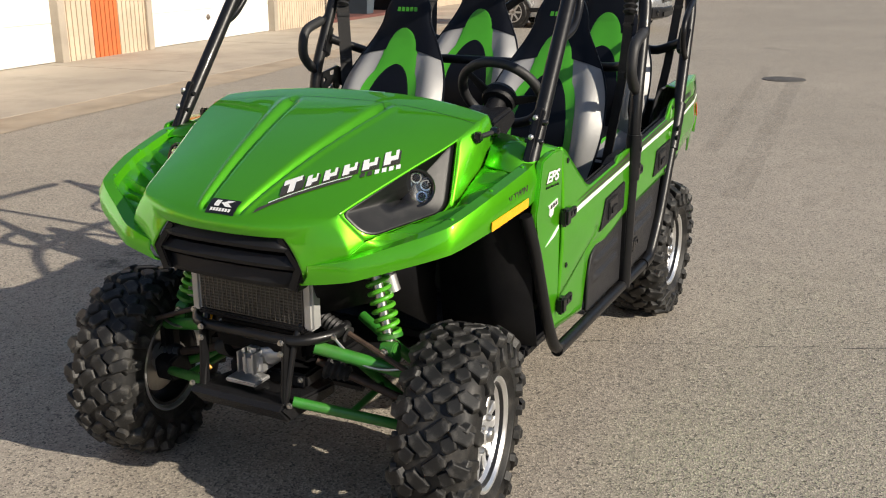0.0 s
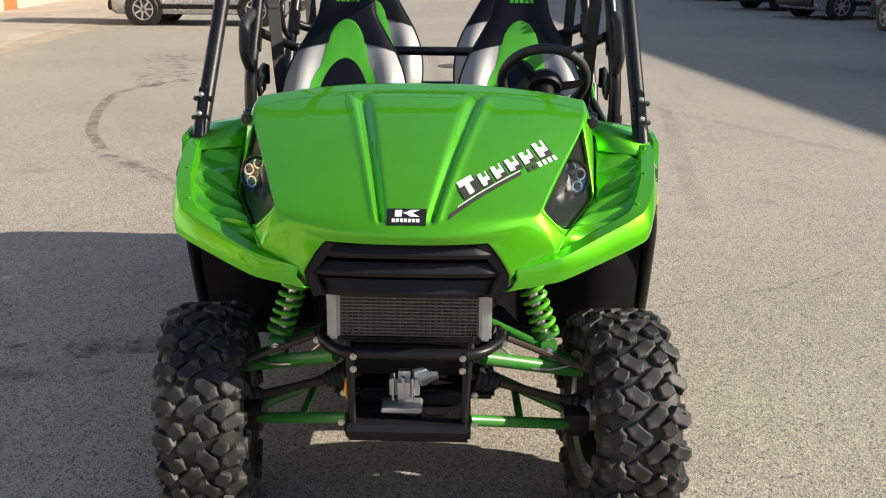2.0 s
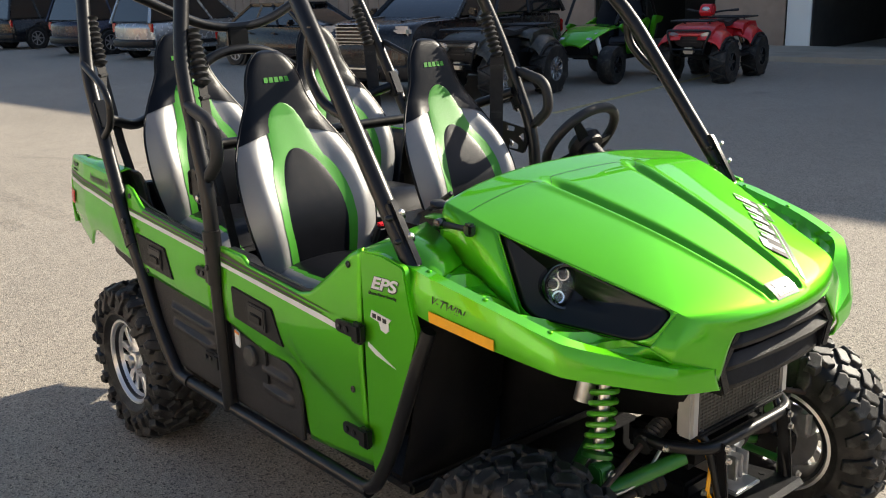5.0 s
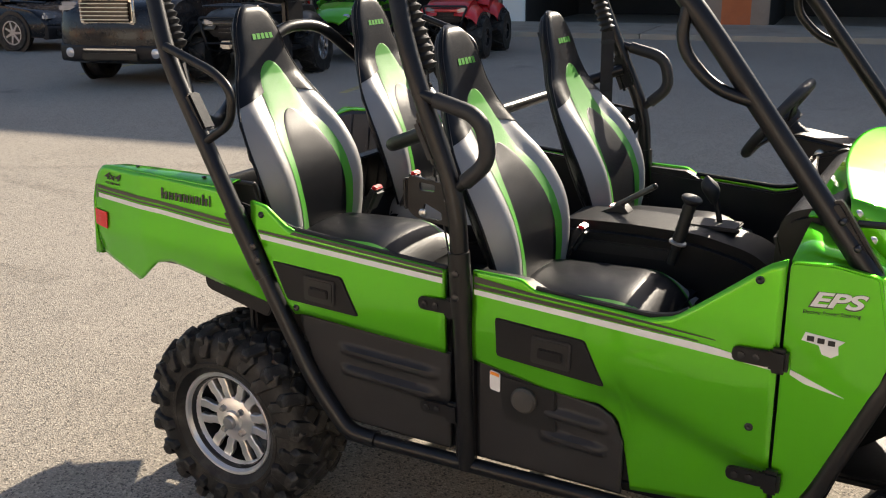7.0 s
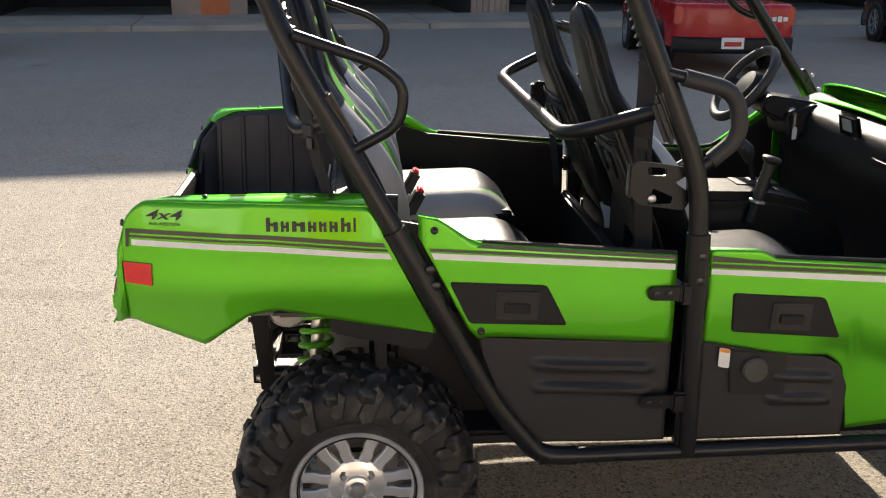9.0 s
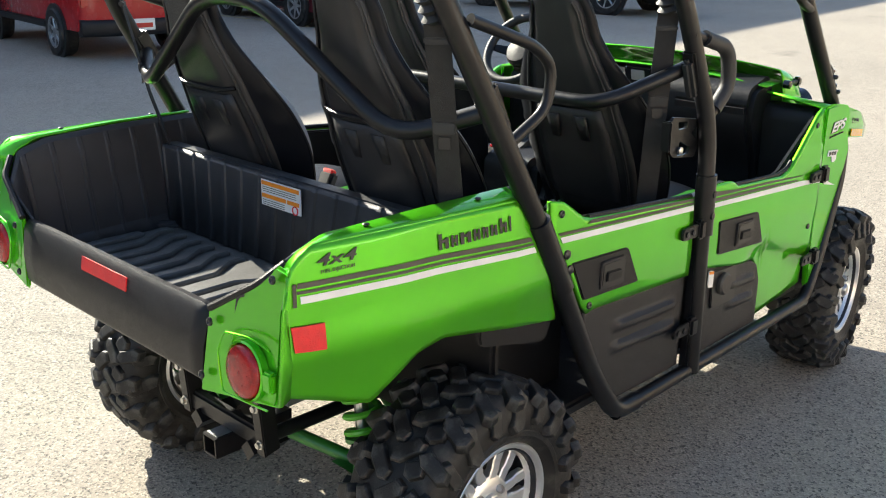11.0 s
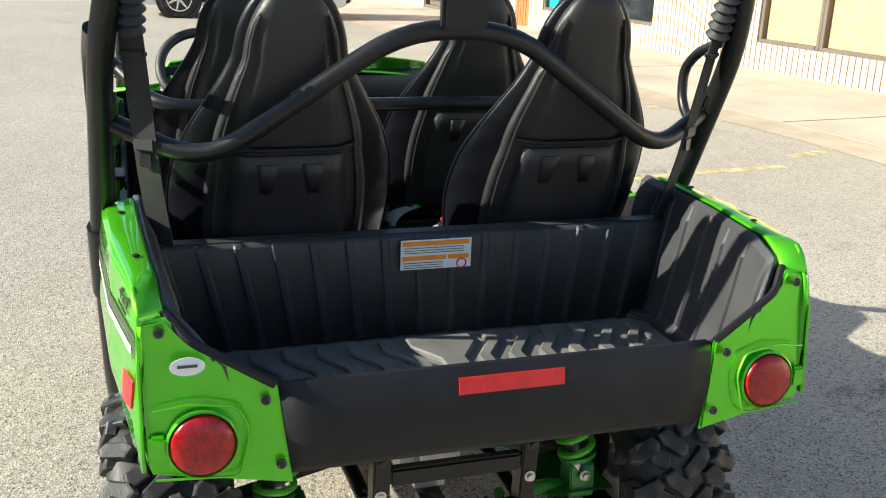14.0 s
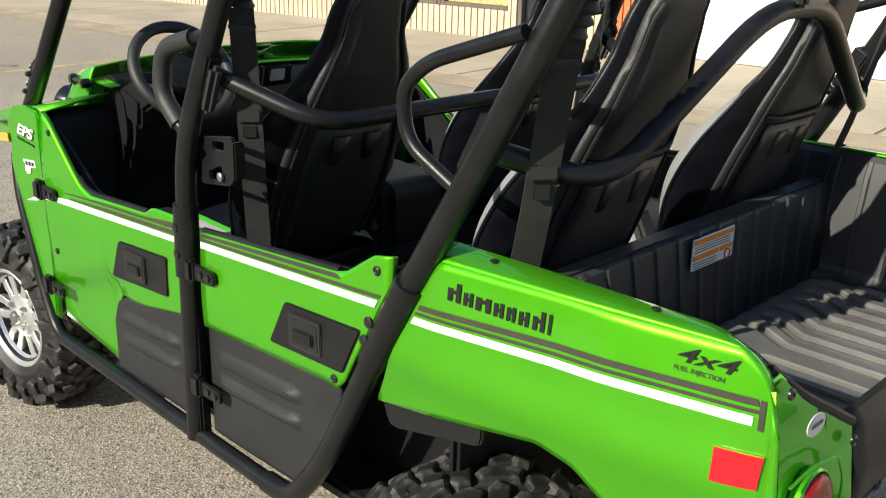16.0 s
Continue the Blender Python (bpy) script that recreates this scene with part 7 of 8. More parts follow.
def seat_base(x0, x1, z, cy, parent):
    meshes = {0: B(), 1: B(), 2: B()}
    caches = {0: {}, 1: {}, 2: {}}

    def pt(u, v):
        a = abs(v)
        x = lerp(x0, x1, u)
        hw = 0.235 - 0.03 * (2 * u - 1) ** 4
        edge = (1 - a ** 5) ** 0.5
        nose = 1 - max(0, (u - 0.66) / 0.34) ** 2.6
        rear = 1 - 0.3 * max(0, (0.2 - u) / 0.2) ** 2
        return Vector((x, cy + hw * v, z - 0.115 + (0.078 * edge + 0.030 * (1 - a ** 2)) * nose * rear + 0.012 * u))
    N = 96
    for i in range(N):
        for j in range(N):
            u, v = (i + 0.5) / N, -1 + 2 * (j + 0.5) / N
            a = abs(v)
            lim = 0.60 + 0.08 * math.sin(u * 2.6)
            zn = 2 if abs(a - lim) < 0.032 else (1 if a > lim else 0)
            q = []
            for ii, jj in ((i, j), (i, j + 1), (i + 1, j + 1), (i + 1, j)):
                if (ii, jj) not in caches[zn]:
                    caches[zn][(ii, jj)] = meshes[zn].verts.new(pt(ii / N, -1 + 2 * jj / N))
                q.append(caches[zn][(ii, jj)])
            meshes[zn].faces.new(q)
    for zn, mt, nm in ((0, VINYL_BLACK, "cushion"), (1, VINYL_SILVER, "cushion_bolster"), (2, VINYL_GREEN, "cushion_piping")):
        island_parts(nm, meshes[zn], mt, parent)
    part("cushion_base", prism(B(), rounded([(x0 + 0.02, z - 0.095), (x1 - 0.005, z - 0.08), (x1 - 0.02, z - 0.17), (x0 + 0.02, z - 0.17)], 0.02, 2), cy - 0.225, cy + 0.225, "y", 0.01), VINYL_BLACK, parent)
    part("seat_pedestal", box(B(), ((x0 + x1) / 2, cy, (z - 0.17 + 0.42) / 2), (x1 - x0 - 0.06, 0.42, z - 0.17 - 0.42 + 0.01), 0.02), PLASTIC, parent)


for cy in (0.365, -0.365):
    for nm, xb, lab in (("front_seat", 0.0, "green, silver and black front bucket seat"), ("rear_seat", -0.80, "green, silver and black rear bucket seat")):
        st = new(nm)
        st.parent = utv
        tagged(st, lab)
        if nm == "front_seat":
            seat_back(-0.185, 0.80, -0.496, 1.553, cy, st)
            seat_base(-0.22, 0.265, 0.880, cy, st)
        else:
            seat_back(-0.980, 0.85, -1.270, 1.600, cy * 0.93, st)
            seat_base(-1.02, -0.545, 0.925, cy * 0.93, st)
for s in (1, -1):
    part("side_liner", prism(B(), rounded([(-1.15, 0.76), (-0.90, 0.70), (-0.80, 0.95), (-0.90, 1.04), (-1.15, 1.09)], 0.02, 2), s * 0.712, s * 0.728, "y", 0.004), PLASTIC, utv, "black inner side panel")
part("rear_bulkhead", box(B(), (-1.02, 0, 0.66), (0.03, 1.34, 0.50), 0.01), PLASTIC, utv)
part("mid_bulkhead", box(B(), (-0.26, 0, 0.60), (0.04, 1.30, 0.36), 0.01), PLASTIC, utv)

# ---- belts ----
for s in (1, -1):
    for top_, bot, mid_, low_ in (((-0.415, 0.662, 1.66), (-0.352, 0.672, 1.475), (-0.345, 0.655, 1.20), (-0.300, 0.610, 0.80)), ((-1.315, 0.650, 1.69), (-1.235, 0.662, 1.50), (-1.175, 0.640, 1.20), (-1.085, 0.600, 0.86))):
        def P(q, s=s):
            return Vector((q[0], q[1] * s, q[2]))
        belt = new("seat_belt")
        belt.parent = utv
        tagged(belt, "black seat belt with a ribbed sleeve")
        k = 18
        ln = (P(top_) - P(bot)).length
        part("ribbed_sleeve", lathe(B(), [(0.019 + (0.011 if i % 2 else 0), i * ln / k) for i in range(k)], toward(P(top_) - P(bot), P(bot)), 14), GRIP, belt, smooth=30)
        path = polyline([P(bot), P(mid_), P(low_)], 18)
        wv = Vector((0.016, 0.023 * s, 0.0))
        part("webbing", loft(B(), [[p + wv * d for p in path] for d in (-1, 1)]), BELT, belt, smooth=0, solid=0.003, offset=0)
        mt_ = Matrix.Rotation(s * 0.96, 4, "Z")
        part("belt_slider", box(B(), path[1], (0.060, 0.016, 0.016), 0.004, mt_), GRIP, belt)
        tongue = part("belt_tongue", box(B(), path[6], (0.052, 0.016, 0.030), 0.004, mt_), GRIP, belt)
        part("tongue_plate", box(B(), path[6] + Vector((0, 0, -0.035)), (0.030, 0.004, 0.030), 0.002, mt_), DARK_ALLOY, tongue)
for x, y in ((-0.13, -0.135), (-0.13, 0.135), (-0.90, -0.13), (-0.90, 0.13)):
    zb = 0.905 if x > -0.5 else 0.945
    ml = Matrix.Rotation(radians(28), 4, "Y")
    bk = part("belt_buckle", box(B(), (x, y, zb), (0.034, 0.060, 0.090), 0.010, ml), GRIP, utv, "black buckle with a red button")
    part("buckle_button", box(B(), Vector((x, y, zb)) + ml @ Vector((-0.004, 0, 0.043)), (0.022, 0.046, 0.014), 0.004, ml), RED_REFLECT, bk)
    part("buckle_stalk", box(B(), Vector((x, y, zb)) + ml @ Vector((0, 0, -0.070)), (0.016, 0.034, 0.070), 0.006, ml), GRIP, bk)

# ---- console, dash and steering ----
con = part("centre_console", prism(B(), rounded([(-0.22, 0.950), (0.0, 0.958), (0.24, 0.952), (0.40, 0.915), (0.52, 0.82), (0.58, 0.42), (-0.22, 0.42)], 0.05, 5), -0.120, 0.120, "y", 0.045, 4), PLASTIC, utv, "black centre console")
part("shift_gate", box(B(), (0.25, 0.045, 0.951), (0.15, 0.10, 0.012), 0.004), LINER, con)
part("shift_lever", tube(B(), [(0.262, 0.06, 0.94), (0.24, 0.06, 1.035)], 0.009, 0, 8), PLASTIC, con)
part("shift_knob", loft(B(), [[Vector((0.238 - 0.004 * k + r * math.cos(a_), 0.06 + 1.15 * r * math.sin(a_), 1.012 + 0.0125 * k)) for a_ in [j * math.pi / 8 for j in range(17)]] for k, r in enumerate((0.010, 0.016, 0.021, 0.026, 0.028, 0.025, 0.015, 0.002))]), GRIP, con)
part("brake_boot", prism(B(), rounded([(-0.125, 0.950), (-0.05, 0.985), (-0.02, 0.955)], 0.012, 3), 0.025, 0.075, "y", 0.008), GRIP, con)
lever = part("brake_lever", tube(B(), [(-0.075, 0.05, 0.972), (0.048, 0.05, 1.048)], 0.0125, 0, 10, 0.75), GUARD, con, "grey parking brake lever")
part("lever_button", lathe(B(), [(0.0095, 0), (0.0095, 0.010), (0.006, 0.013)], toward((0.85, 0, 0.52), (0.046, 0.05, 1.047)), 10), DARK_ALLOY, lever)
hold = part("hand_hold", lathe(B(), [(0.013, 0), (0.0135, 0.05), (0.015, 0.06), (0.017, 0.075)] + [(0.0175 + 0.0022 * (k % 2), 0.08 + k * 0.011) for k in range(10)] + [(0.018, 0.195), (0.030, 0.206), (0.031, 0.214), (0.026, 0.219), (0.006, 0.221)], toward((0.25, 0, 1), (0.172, -0.150, 0.868)), 18), GRIP, con, "black passenger hand hold")
part("hold_collar", lathe(B(), [(0.020, 0.066), (0.026, 0.068), (0.026, 0.074), (0.018, 0.077)], toward((0.25, 0, 1), (0.172, -0.150, 0.868)), 18), CAST, hold)
part("console_pocket", prism(B(), rounded([(-0.16, 0.90), (0.16, 0.905), (0.16, 0.865), (-0.16, 0.86)], 0.014, 3), -0.126, -0.112, "y", 0.005), LINER, con)
part("rear_console", box(B(), (-0.62, 0, 0.54), (0.70, 0.20, 0.26), 0.03), PLASTIC, utv)
dash = part("dashboard", prism(B(), rounded([(0.535, 1.150), (0.69, 1.195), (0.72, 0.60), (0.62, 0.55), (0.60, 0.85), (0.52, 1.02)], 0.04, 4), -0.505, 0.505, "y", 0.02), PLASTIC, utv, "black moulded dashboard")
part("dash_hood", loft(B(), [[(0.60, y, 1.160 + 0.03 * (1 - (y / 0.52) ** 2)) for y in [lerp(-0.52, 0.52, i / 16) for i in range(17)]], [(0.72, y, 1.168 + 0.03 * (1 - (y / 0.52) ** 2)) for y in [lerp(-0.52, 0.52, i / 16) for i in range(17)]]]), GREEN, dash, smooth=40, solid=0.006)
for s in (1, -1):
    part("dash_side", prism(B(), rounded([(0.615, 1.06), (0.64, 1.10), (0.70, 1.10), (0.70, 0.60), (0.64, 0.55)], 0.02, 2), s * 0.50, s * 0.70, "y", 0.01), PLASTIC, dash)
part("gauge_pod", prism(B(), rounded([(0.46, 1.135), (0.58, 1.172), (0.60, 1.08), (0.48, 1.04)], 0.02, 3), 0.30, 0.50, "y", 0.012), PLASTIC, dash)
gs = part("gauge_frame", box(B(), (0.525, -0.035, 1.155), (0.02, 0.13, 0.085), 0.010, Matrix.Rotation(radians(-14), 4, "Y")), GLOSS_BLACK, dash)
part("gauge_screen", box(B(), (0.514, -0.035, 1.157), (0.006, 0.062, 0.042), 0.003, Matrix.Rotation(radians(-14), 4, "Y")), RAD_TANK, gs, "pale grey gauge screen")
part("glove_door", box(B(), (0.545, -0.34, 1.03), (0.02, 0.30, 0.14), 0.012, Matrix.Rotation(radians(-18), 4, "Y")), LINER, dash)
part("dash_label", box(B(), (0.592, 0.09, 0.955), (0.004, 0.065, 0.085), 0.0), DECAL_WHITE, dash, "white and orange warning label")
part("dash_label_band", box(B(), (0.5895, 0.09, 0.985), (0.002, 0.065, 0.020), 0.0), DECAL_ORANGE, dash)
part("dash_label", box(B(), (0.632, -0.56, 0.93), (0.004, 0.10, 0.085), 0.0), DECAL_WHITE, dash, "white and orange warning label")
part("dash_label_band", box(B(), (0.6295, -0.56, 0.962), (0.002, 0.10, 0.020), 0.0), DECAL_ORANGE, dash)
part("key_tag", prism(B(), [(0.483, 1.045), (0.499, 1.047), (0.500, 1.082), (0.495, 1.092), (0.487, 1.091), (0.482, 1.081)], 0.288, 0.290, "y", 0.0), DECAL_WHITE, dash, "paper key tag")
ax = Vector((-0.80, 0, 0.60)).normalized()
sw_c = Vector((0.338, 0.418, 1.230))
ms = toward(ax, sw_c)
sw = part("steering_wheel", lathe(B(), [(0.148 + 0.0175 * math.cos(k * math.pi / 5), 0.0175 * math.sin(k * math.pi / 5)) for k in range(10)], ms, 44, closed=True), GRIP, utv, "black three-spoke steering wheel")
part("wheel_hub", lathe(B(), [(0.058, -0.05), (0.066, -0.02), (0.056, 0.0), (0.01, 0.006)], ms, 20), PLASTIC, sw)
for a in (0.0, 2.35, -2.35):
    bm = B()
    prism(bm, [(0.03, -0.024), (0.155, -0.013), (0.155, 0.013), (0.03, 0.024)], -0.012, -0.003, "z", 0.003, 1)
    for v in bm.verts:
        v.co.z -= 0.035 * (1 - min(1.0, v.co.x / 0.15)) ** 0.7
    bmesh.ops.transform(bm, matrix=ms @ Matrix.Rotation(a + math.pi, 4, "Z"), verts=bm.verts[:])
    part("wheel_spoke", bm, PLASTIC, sw)
col = part("steering_column", tube(B(), [sw_c - ax * 0.02, sw_c - ax * 0.24], 0.035, 0), PLASTIC, utv)
part("column_shroud", prism(B(), rounded([(0.385, 1.182), (0.415, 1.198), (0.60, 1.168), (0.62, 1.085), (0.50, 1.080), (0.38, 1.140)], 0.02, 3), 0.335, 0.492, "y", 0.022, 3), PLASTIC, col, "black ignition housing")
part("ignition_lock", lathe(B(), [(0.016, 0), (0.016, 0.014), (0.011, 0.018), (0.003, 0.018)], toward((0, -1, 0), (0.490, 0.336, 1.140)), 14), STEEL, col)
part("ignition_key", prism(B(), [(0.486, 1.085), (0.494, 1.085), (0.494, 1.140), (0.486, 1.140)], 0.292, 0.322, "y", 0.002), STEEL, col)


# ---- parked vehicles ----
CAR_GLASS = mat("dark_car_glass", (0.012, 0.014, 0.016), 0.06, 0, 0.8, 0.1, 2)
CHROME = mat("chrome_trim", (0.75, 0.75, 0.76), 0.12, 1.0, 0, 0.05, 10)
WHEEL_SILVER = mat("silver_car_wheel", (0.5, 0.5, 0.51), 0.3, 0.9, 0, 0.1, 10)
LAMP_RED = mat("red_car_lamp", (0.45, 0.01, 0.01), 0.2, 0, 0.6, 0.1, 20)
LAMP_CLEAR = mat("clear_car_lamp", (0.55, 0.56, 0.58), 0.12, 0.5, 0.6, 0.1, 20)


def car_paint(name, c, metal=0.3):
    return mat(name, c, 0.26, metal, 0.25, 0.05, 2, spec=0.35, dirt=(0.12, 0.12, 0.12), dirt_amount=0.03, dirt_scale=3)


def simple_wheel(e, x, y, r, w, out, rim=WHEEL_SILVER, name="wheel", spokes=7, rim_r=0.66):
    m = toward((0, out, 0), (x, y, r))
    t = part(name, lathe(B(), [(r * rim_r, -w / 2), (r * 0.93, -w / 2), (r, -w * 0.36), (r, w * 0.36), (r * 0.93, w / 2), (r * rim_r, w / 2), (r * rim_r * 0.98, 0)], m, 28, closed=True), RUBBER, e, "black tyre with bright spoked rim")
    part("rim", lathe(B(), [(r * rim_r, w * 0.40), (r * rim_r, w * 0.50), (r * (rim_r - 0.06), w * 0.50), (r * (rim_r - 0.07), 0.0)], m, 28, closed=True), rim, t)
    part("rim_back", lathe(B(), [(r * rim_r, -w * 0.1), (r * rim_r, 0.0), (0.01, 0.0)], m, 24), DARK_ALLOY, t)
    for k in range(spokes):
        bm = B()
        prism(bm, [(0.0, -0.030), (r * (rim_r - 0.04), -0.018), (r * (rim_r - 0.04), 0.018), (0.0, 0.030)], w * 0.30, w * 0.42, "z", 0.006, 1)
        bmesh.ops.transform(bm, matrix=m @ Matrix.Rotation(2 * math.pi * k / spokes, 4, "Z"), verts=bm.verts[:])
        part("spoke", bm, rim, t)
    return t


STYLES = {
    "big_suv": ([(-0.5, 0.22), (-0.5, 0.58), (-0.485, 0.62), (0.16, 0.655), (0.38, 0.645), (0.455, 0.615), (0.488, 0.56), (0.50, 0.40), (0.50, 0.20), (0.47, 0.165), (-0.47, 0.165)], (-0.485, 0.21, -0.43, 0.04)),
    # side profile of the lower body (x / L, z / H), then the cabin: bottom x0, x1, top x0, x1
    "suv": ([(-0.5, 0.20), (-0.5, 0.52), (-0.485, 0.58), (0.16, 0.59), (0.40, 0.545), (0.475, 0.50), (0.50, 0.40), (0.50, 0.18), (0.47, 0.145), (-0.47, 0.145)], (-0.485, 0.20, -0.43, 0.03)),
    "sedan": ([(-0.5, 0.24), (-0.5, 0.52), (-0.47, 0.64), (-0.30, 0.655), (0.20, 0.64), (0.42, 0.555), (0.48, 0.46), (0.50, 0.36), (0.49, 0.18), (-0.48, 0.18)], (-0.36, 0.24, -0.20, 0.06)),
    "pickup": ([(-0.5, 0.28), (-0.5, 0.57), (-0.49, 0.60), (-0.06, 0.60), (0.17, 0.60), (0.43, 0.57), (0.49, 0.52), (0.50, 0.38), (0.49, 0.21), (-0.49, 0.23)], (-0.10, 0.22, -0.06, 0.09)),
}


def car(name, label, category, at, yaw, L, W, H, paint, style, rim=WHEEL_SILVER, wheel_r=0.36, wheelbase=0.58, bumper=PLASTIC, chrome_nose=False, board=False, nose_z=0.44, nose_h=0.26):
    e = thing(name, label, category, "parked vehicles")
    e.matrix_basis = Matrix.Translation((at[0], at[1], 0)) @ Matrix.Rotation(radians(yaw), 4, "Z")
    prof, (b0, b1, t0, t1) = STYLES[style]
    pts = rounded([(x * L, z * H) for x, z in prof], 0.10, 3)
    bm = B()
    rows = []

    def bow(x, y):
        """Pull the ends back towards the sides."""
        u = min(1.0, max(0.0, (abs(x) / L - 0.34) / 0.14))
        return x - math.copysign(0.17 * (abs(y) / (W / 2)) ** 2.4 * u * u * (3 - 2 * u), x)

    def bumper_bar(x, z, depth, width, height):
        """A rounded bumper that follows the bowed end."""
        prof_ = rounded([(-depth / 2, -height / 2), (depth / 2, -height / 2), (depth / 2, height / 2), (-depth / 2, height / 2)], 0.06, 3)
        cols = [lerp(-width / 2, width / 2, j / 12) for j in range(13)]
        bar = loft(B(), [[(bow(x, y) + px, y, z + pz) for px, pz in prof_ + prof_[:1]] for y in cols])
        bmesh.ops.remove_doubles(bar, verts=bar.verts[:], dist=1e-5)
        bmesh.ops.holes_fill(bar, edges=bar.edges[:], sides=0)
        return bar
    for v, shrink in ((-1, 0.05), (-0.97, 0.02), (-0.9, 0.0), (-0.7, 0.0), (-0.4, 0.0), (0.0, 0.0), (0.4, 0.0), (0.7, 0.0), (0.9, 0.0), (0.97, 0.02), (1, 0.05)):
        rows.append([Vector((bow(x * (1 - shrink * 0.5), v * W / 2), v * W / 2 * (1 - 0.05 * max(0, (z / H - 0.45) / 0.2) - 0.04 * max(0, (abs(x) / L - 0.40) / 0.10)), lerp(z, 0.37 * H, shrink))) for x, z in pts] )
    rows = [r + [r[0]] for r in rows]
    loft(bm, rows)
    bmesh.ops.remove_doubles(bm, verts=bm.verts[:], dist=1e-5)
    bmesh.ops.holes_fill(bm, edges=bm.edges[:], sides=0)
    part("body", bm, paint, e, smooth=40)
    zb = max(z for x, z in prof) * H - 0.03
    hw0, hw1 = W / 2 * 0.93, W / 2 * 0.74
    bm = B()
    lo = [(b0 * L, -hw0), (b1 * L, -hw0), (b1 * L, hw0), (b0 * L, hw0)]
    hi = [(t0 * L, -hw1), (t1 * L, -hw1), (t1 * L, hw1), (t0 * L, hw1)]
    V = [bm.verts.new((*p, zb)) for p in lo] + [bm.verts.new((*p, H - 0.04)) for p in hi]
    bm.faces.new(V[:4])
    bm.faces.new(V[4:])
    for i in range(4):
        bm.faces.new((V[i], V[(i + 1) % 4], V[4 + (i + 1) % 4], V[4 + i]))
    bevel_edges(bm, bm.edges[:], 0.05, 2)
    part("glasshouse", bm, CAR_GLASS, e, "dark tinted windows", smooth=40)
    part("roof", box(B(), ((t0 + t1) / 2 * L, 0, H - 0.035), ((t1 - t0) * L + 0.10, hw1 * 2 + 0.04, 0.07), 0.03), paint, e)
    for s in (1, -1):
        for f in (0.0, 0.36, 0.68, 1.0):
            a, b_ = Vector((lerp(b0, b1, f) * L, s * (hw0 - 0.012), zb)), Vector((lerp(t0, t1, f) * L, s * (hw1 - 0.012), H - 0.05))
            part("window_pillar", tube(B(), [a, b_], 0.045, 0, 6), paint, e)
        part("side_trim", box(B(), (0, s * (W / 2 - 0.01), 0.22 * H + 0.05), (L * 0.44, 0.05, 0.10), 0.02), bumper, e)
        if board:
            part("running_board", box(B(), (0, s * (W / 2 - 0.02), 0.36), (L * 0.42, 0.14, 0.05), 0.015), PLASTIC, e)
        part("mirror", box(B(), (b1 * L - 0.25, s * (W / 2 + 0.09), zb + 0.10), (0.12, 0.20, 0.14), 0.04), paint, e)
        for f in (0.36, 0.68):
            part("door_handle", box(B(), (lerp(b0, b1, f) * L - 0.12, s * (W / 2 - 0.004), zb - 0.14), (0.16, 0.03, 0.03), 0.008), CHROME if chrome_nose else paint, e)
        part("head_lamp", box(B(), (bow(L * 0.470, W / 2 - 0.22), s * (W / 2 - 0.22), (nose_z + 0.02) * H), (0.14, 0.34, 0.16), 0.05), LAMP_CLEAR, e)
        part("tail_lamp", box(B(), (bow(-L * 0.492, W / 2 - 0.13), s * (W / 2 - 0.13), 0.50 * H), (0.06, 0.16, 0.24), 0.02), LAMP_RED, e)
        for x in (wheelbase / 2 * L, -wheelbase / 2 * L):
            part("wheel_arch", lathe(B(), [(wheel_r * 1.18, -0.02), (wheel_r * 1.18, 0.012), (0.05, 0.012)], toward((0, s, 0), (x, s * (W / 2 - 0.012), wheel_r)), 28), DECAL_BLACK, e)
            simple_wheel(e, x, s * (W / 2 - 0.09), wheel_r, 0.24, s, rim)
    part("front_bumper", bumper_bar(L * 0.485, 0.24 * H + 0.02, 0.16, W * 0.94, 0.26), bumper, e)
    part("rear_bumper", bumper_bar(-L * 0.49, 0.25 * H + 0.02, 0.16, W * 0.94, 0.22), bumper, e)
    for s in (1, -1):
        part("fog_lamp", lathe(B(), [(0.07, 0), (0.07, 0.02), (0.05, 0.03), (0.02, 0.032)], toward((1, 0, 0), (bow(L * 0.485, W * 0.36) + 0.072, s * W * 0.36, 0.24 * H + 0.02)), 16), LAMP_CLEAR if chrome_nose else GLOSS_BLACK, e)
        part("hood_crease", tube(B(), [(L * 0.22, s * W * 0.30, max(z for x, z in prof) * H + 0.004), (L * 0.40, s * W * 0.27, max(z for x, z in prof) * H - 0.03)], 0.022, 0, 8), paint, e)
    part("lower_intake", box(B(), (L * 0.485 + 0.066, 0, 0.24 * H - 0.02), (0.04, W * 0.48, 0.13), 0.02), DECAL_BLACK, e)
    if chrome_nose:
        part("bumper_strip", box(B(), (L * 0.485 + 0.076, 0, 0.24 * H + 0.075), (0.02, W * 0.44, 0.025), 0.006), CHROME, e)
    g = part("grille", box(B(), (L * 0.492, 0, nose_z * H), (0.05, W * 0.46, nose_h), 0.05, None, 3), GLOSS_BLACK if not chrome_nose else CHROME, e)
    if chrome_nose:
        part("grille_mouth", box(B(), (L * 0.499, 0, nose_z * H), (0.05, W * 0.41, nose_h - 0.06), 0.04), GLOSS_BLACK, g)
        for k in range(5):
            part("grille_bar", box(B(), (L * 0.507, 0, nose_z * H + (k - 2) * (nose_h - 0.06) / 5.5), (0.03, W * 0.40, 0.014), 0.004), WHEEL_SILVER, g)
    return e


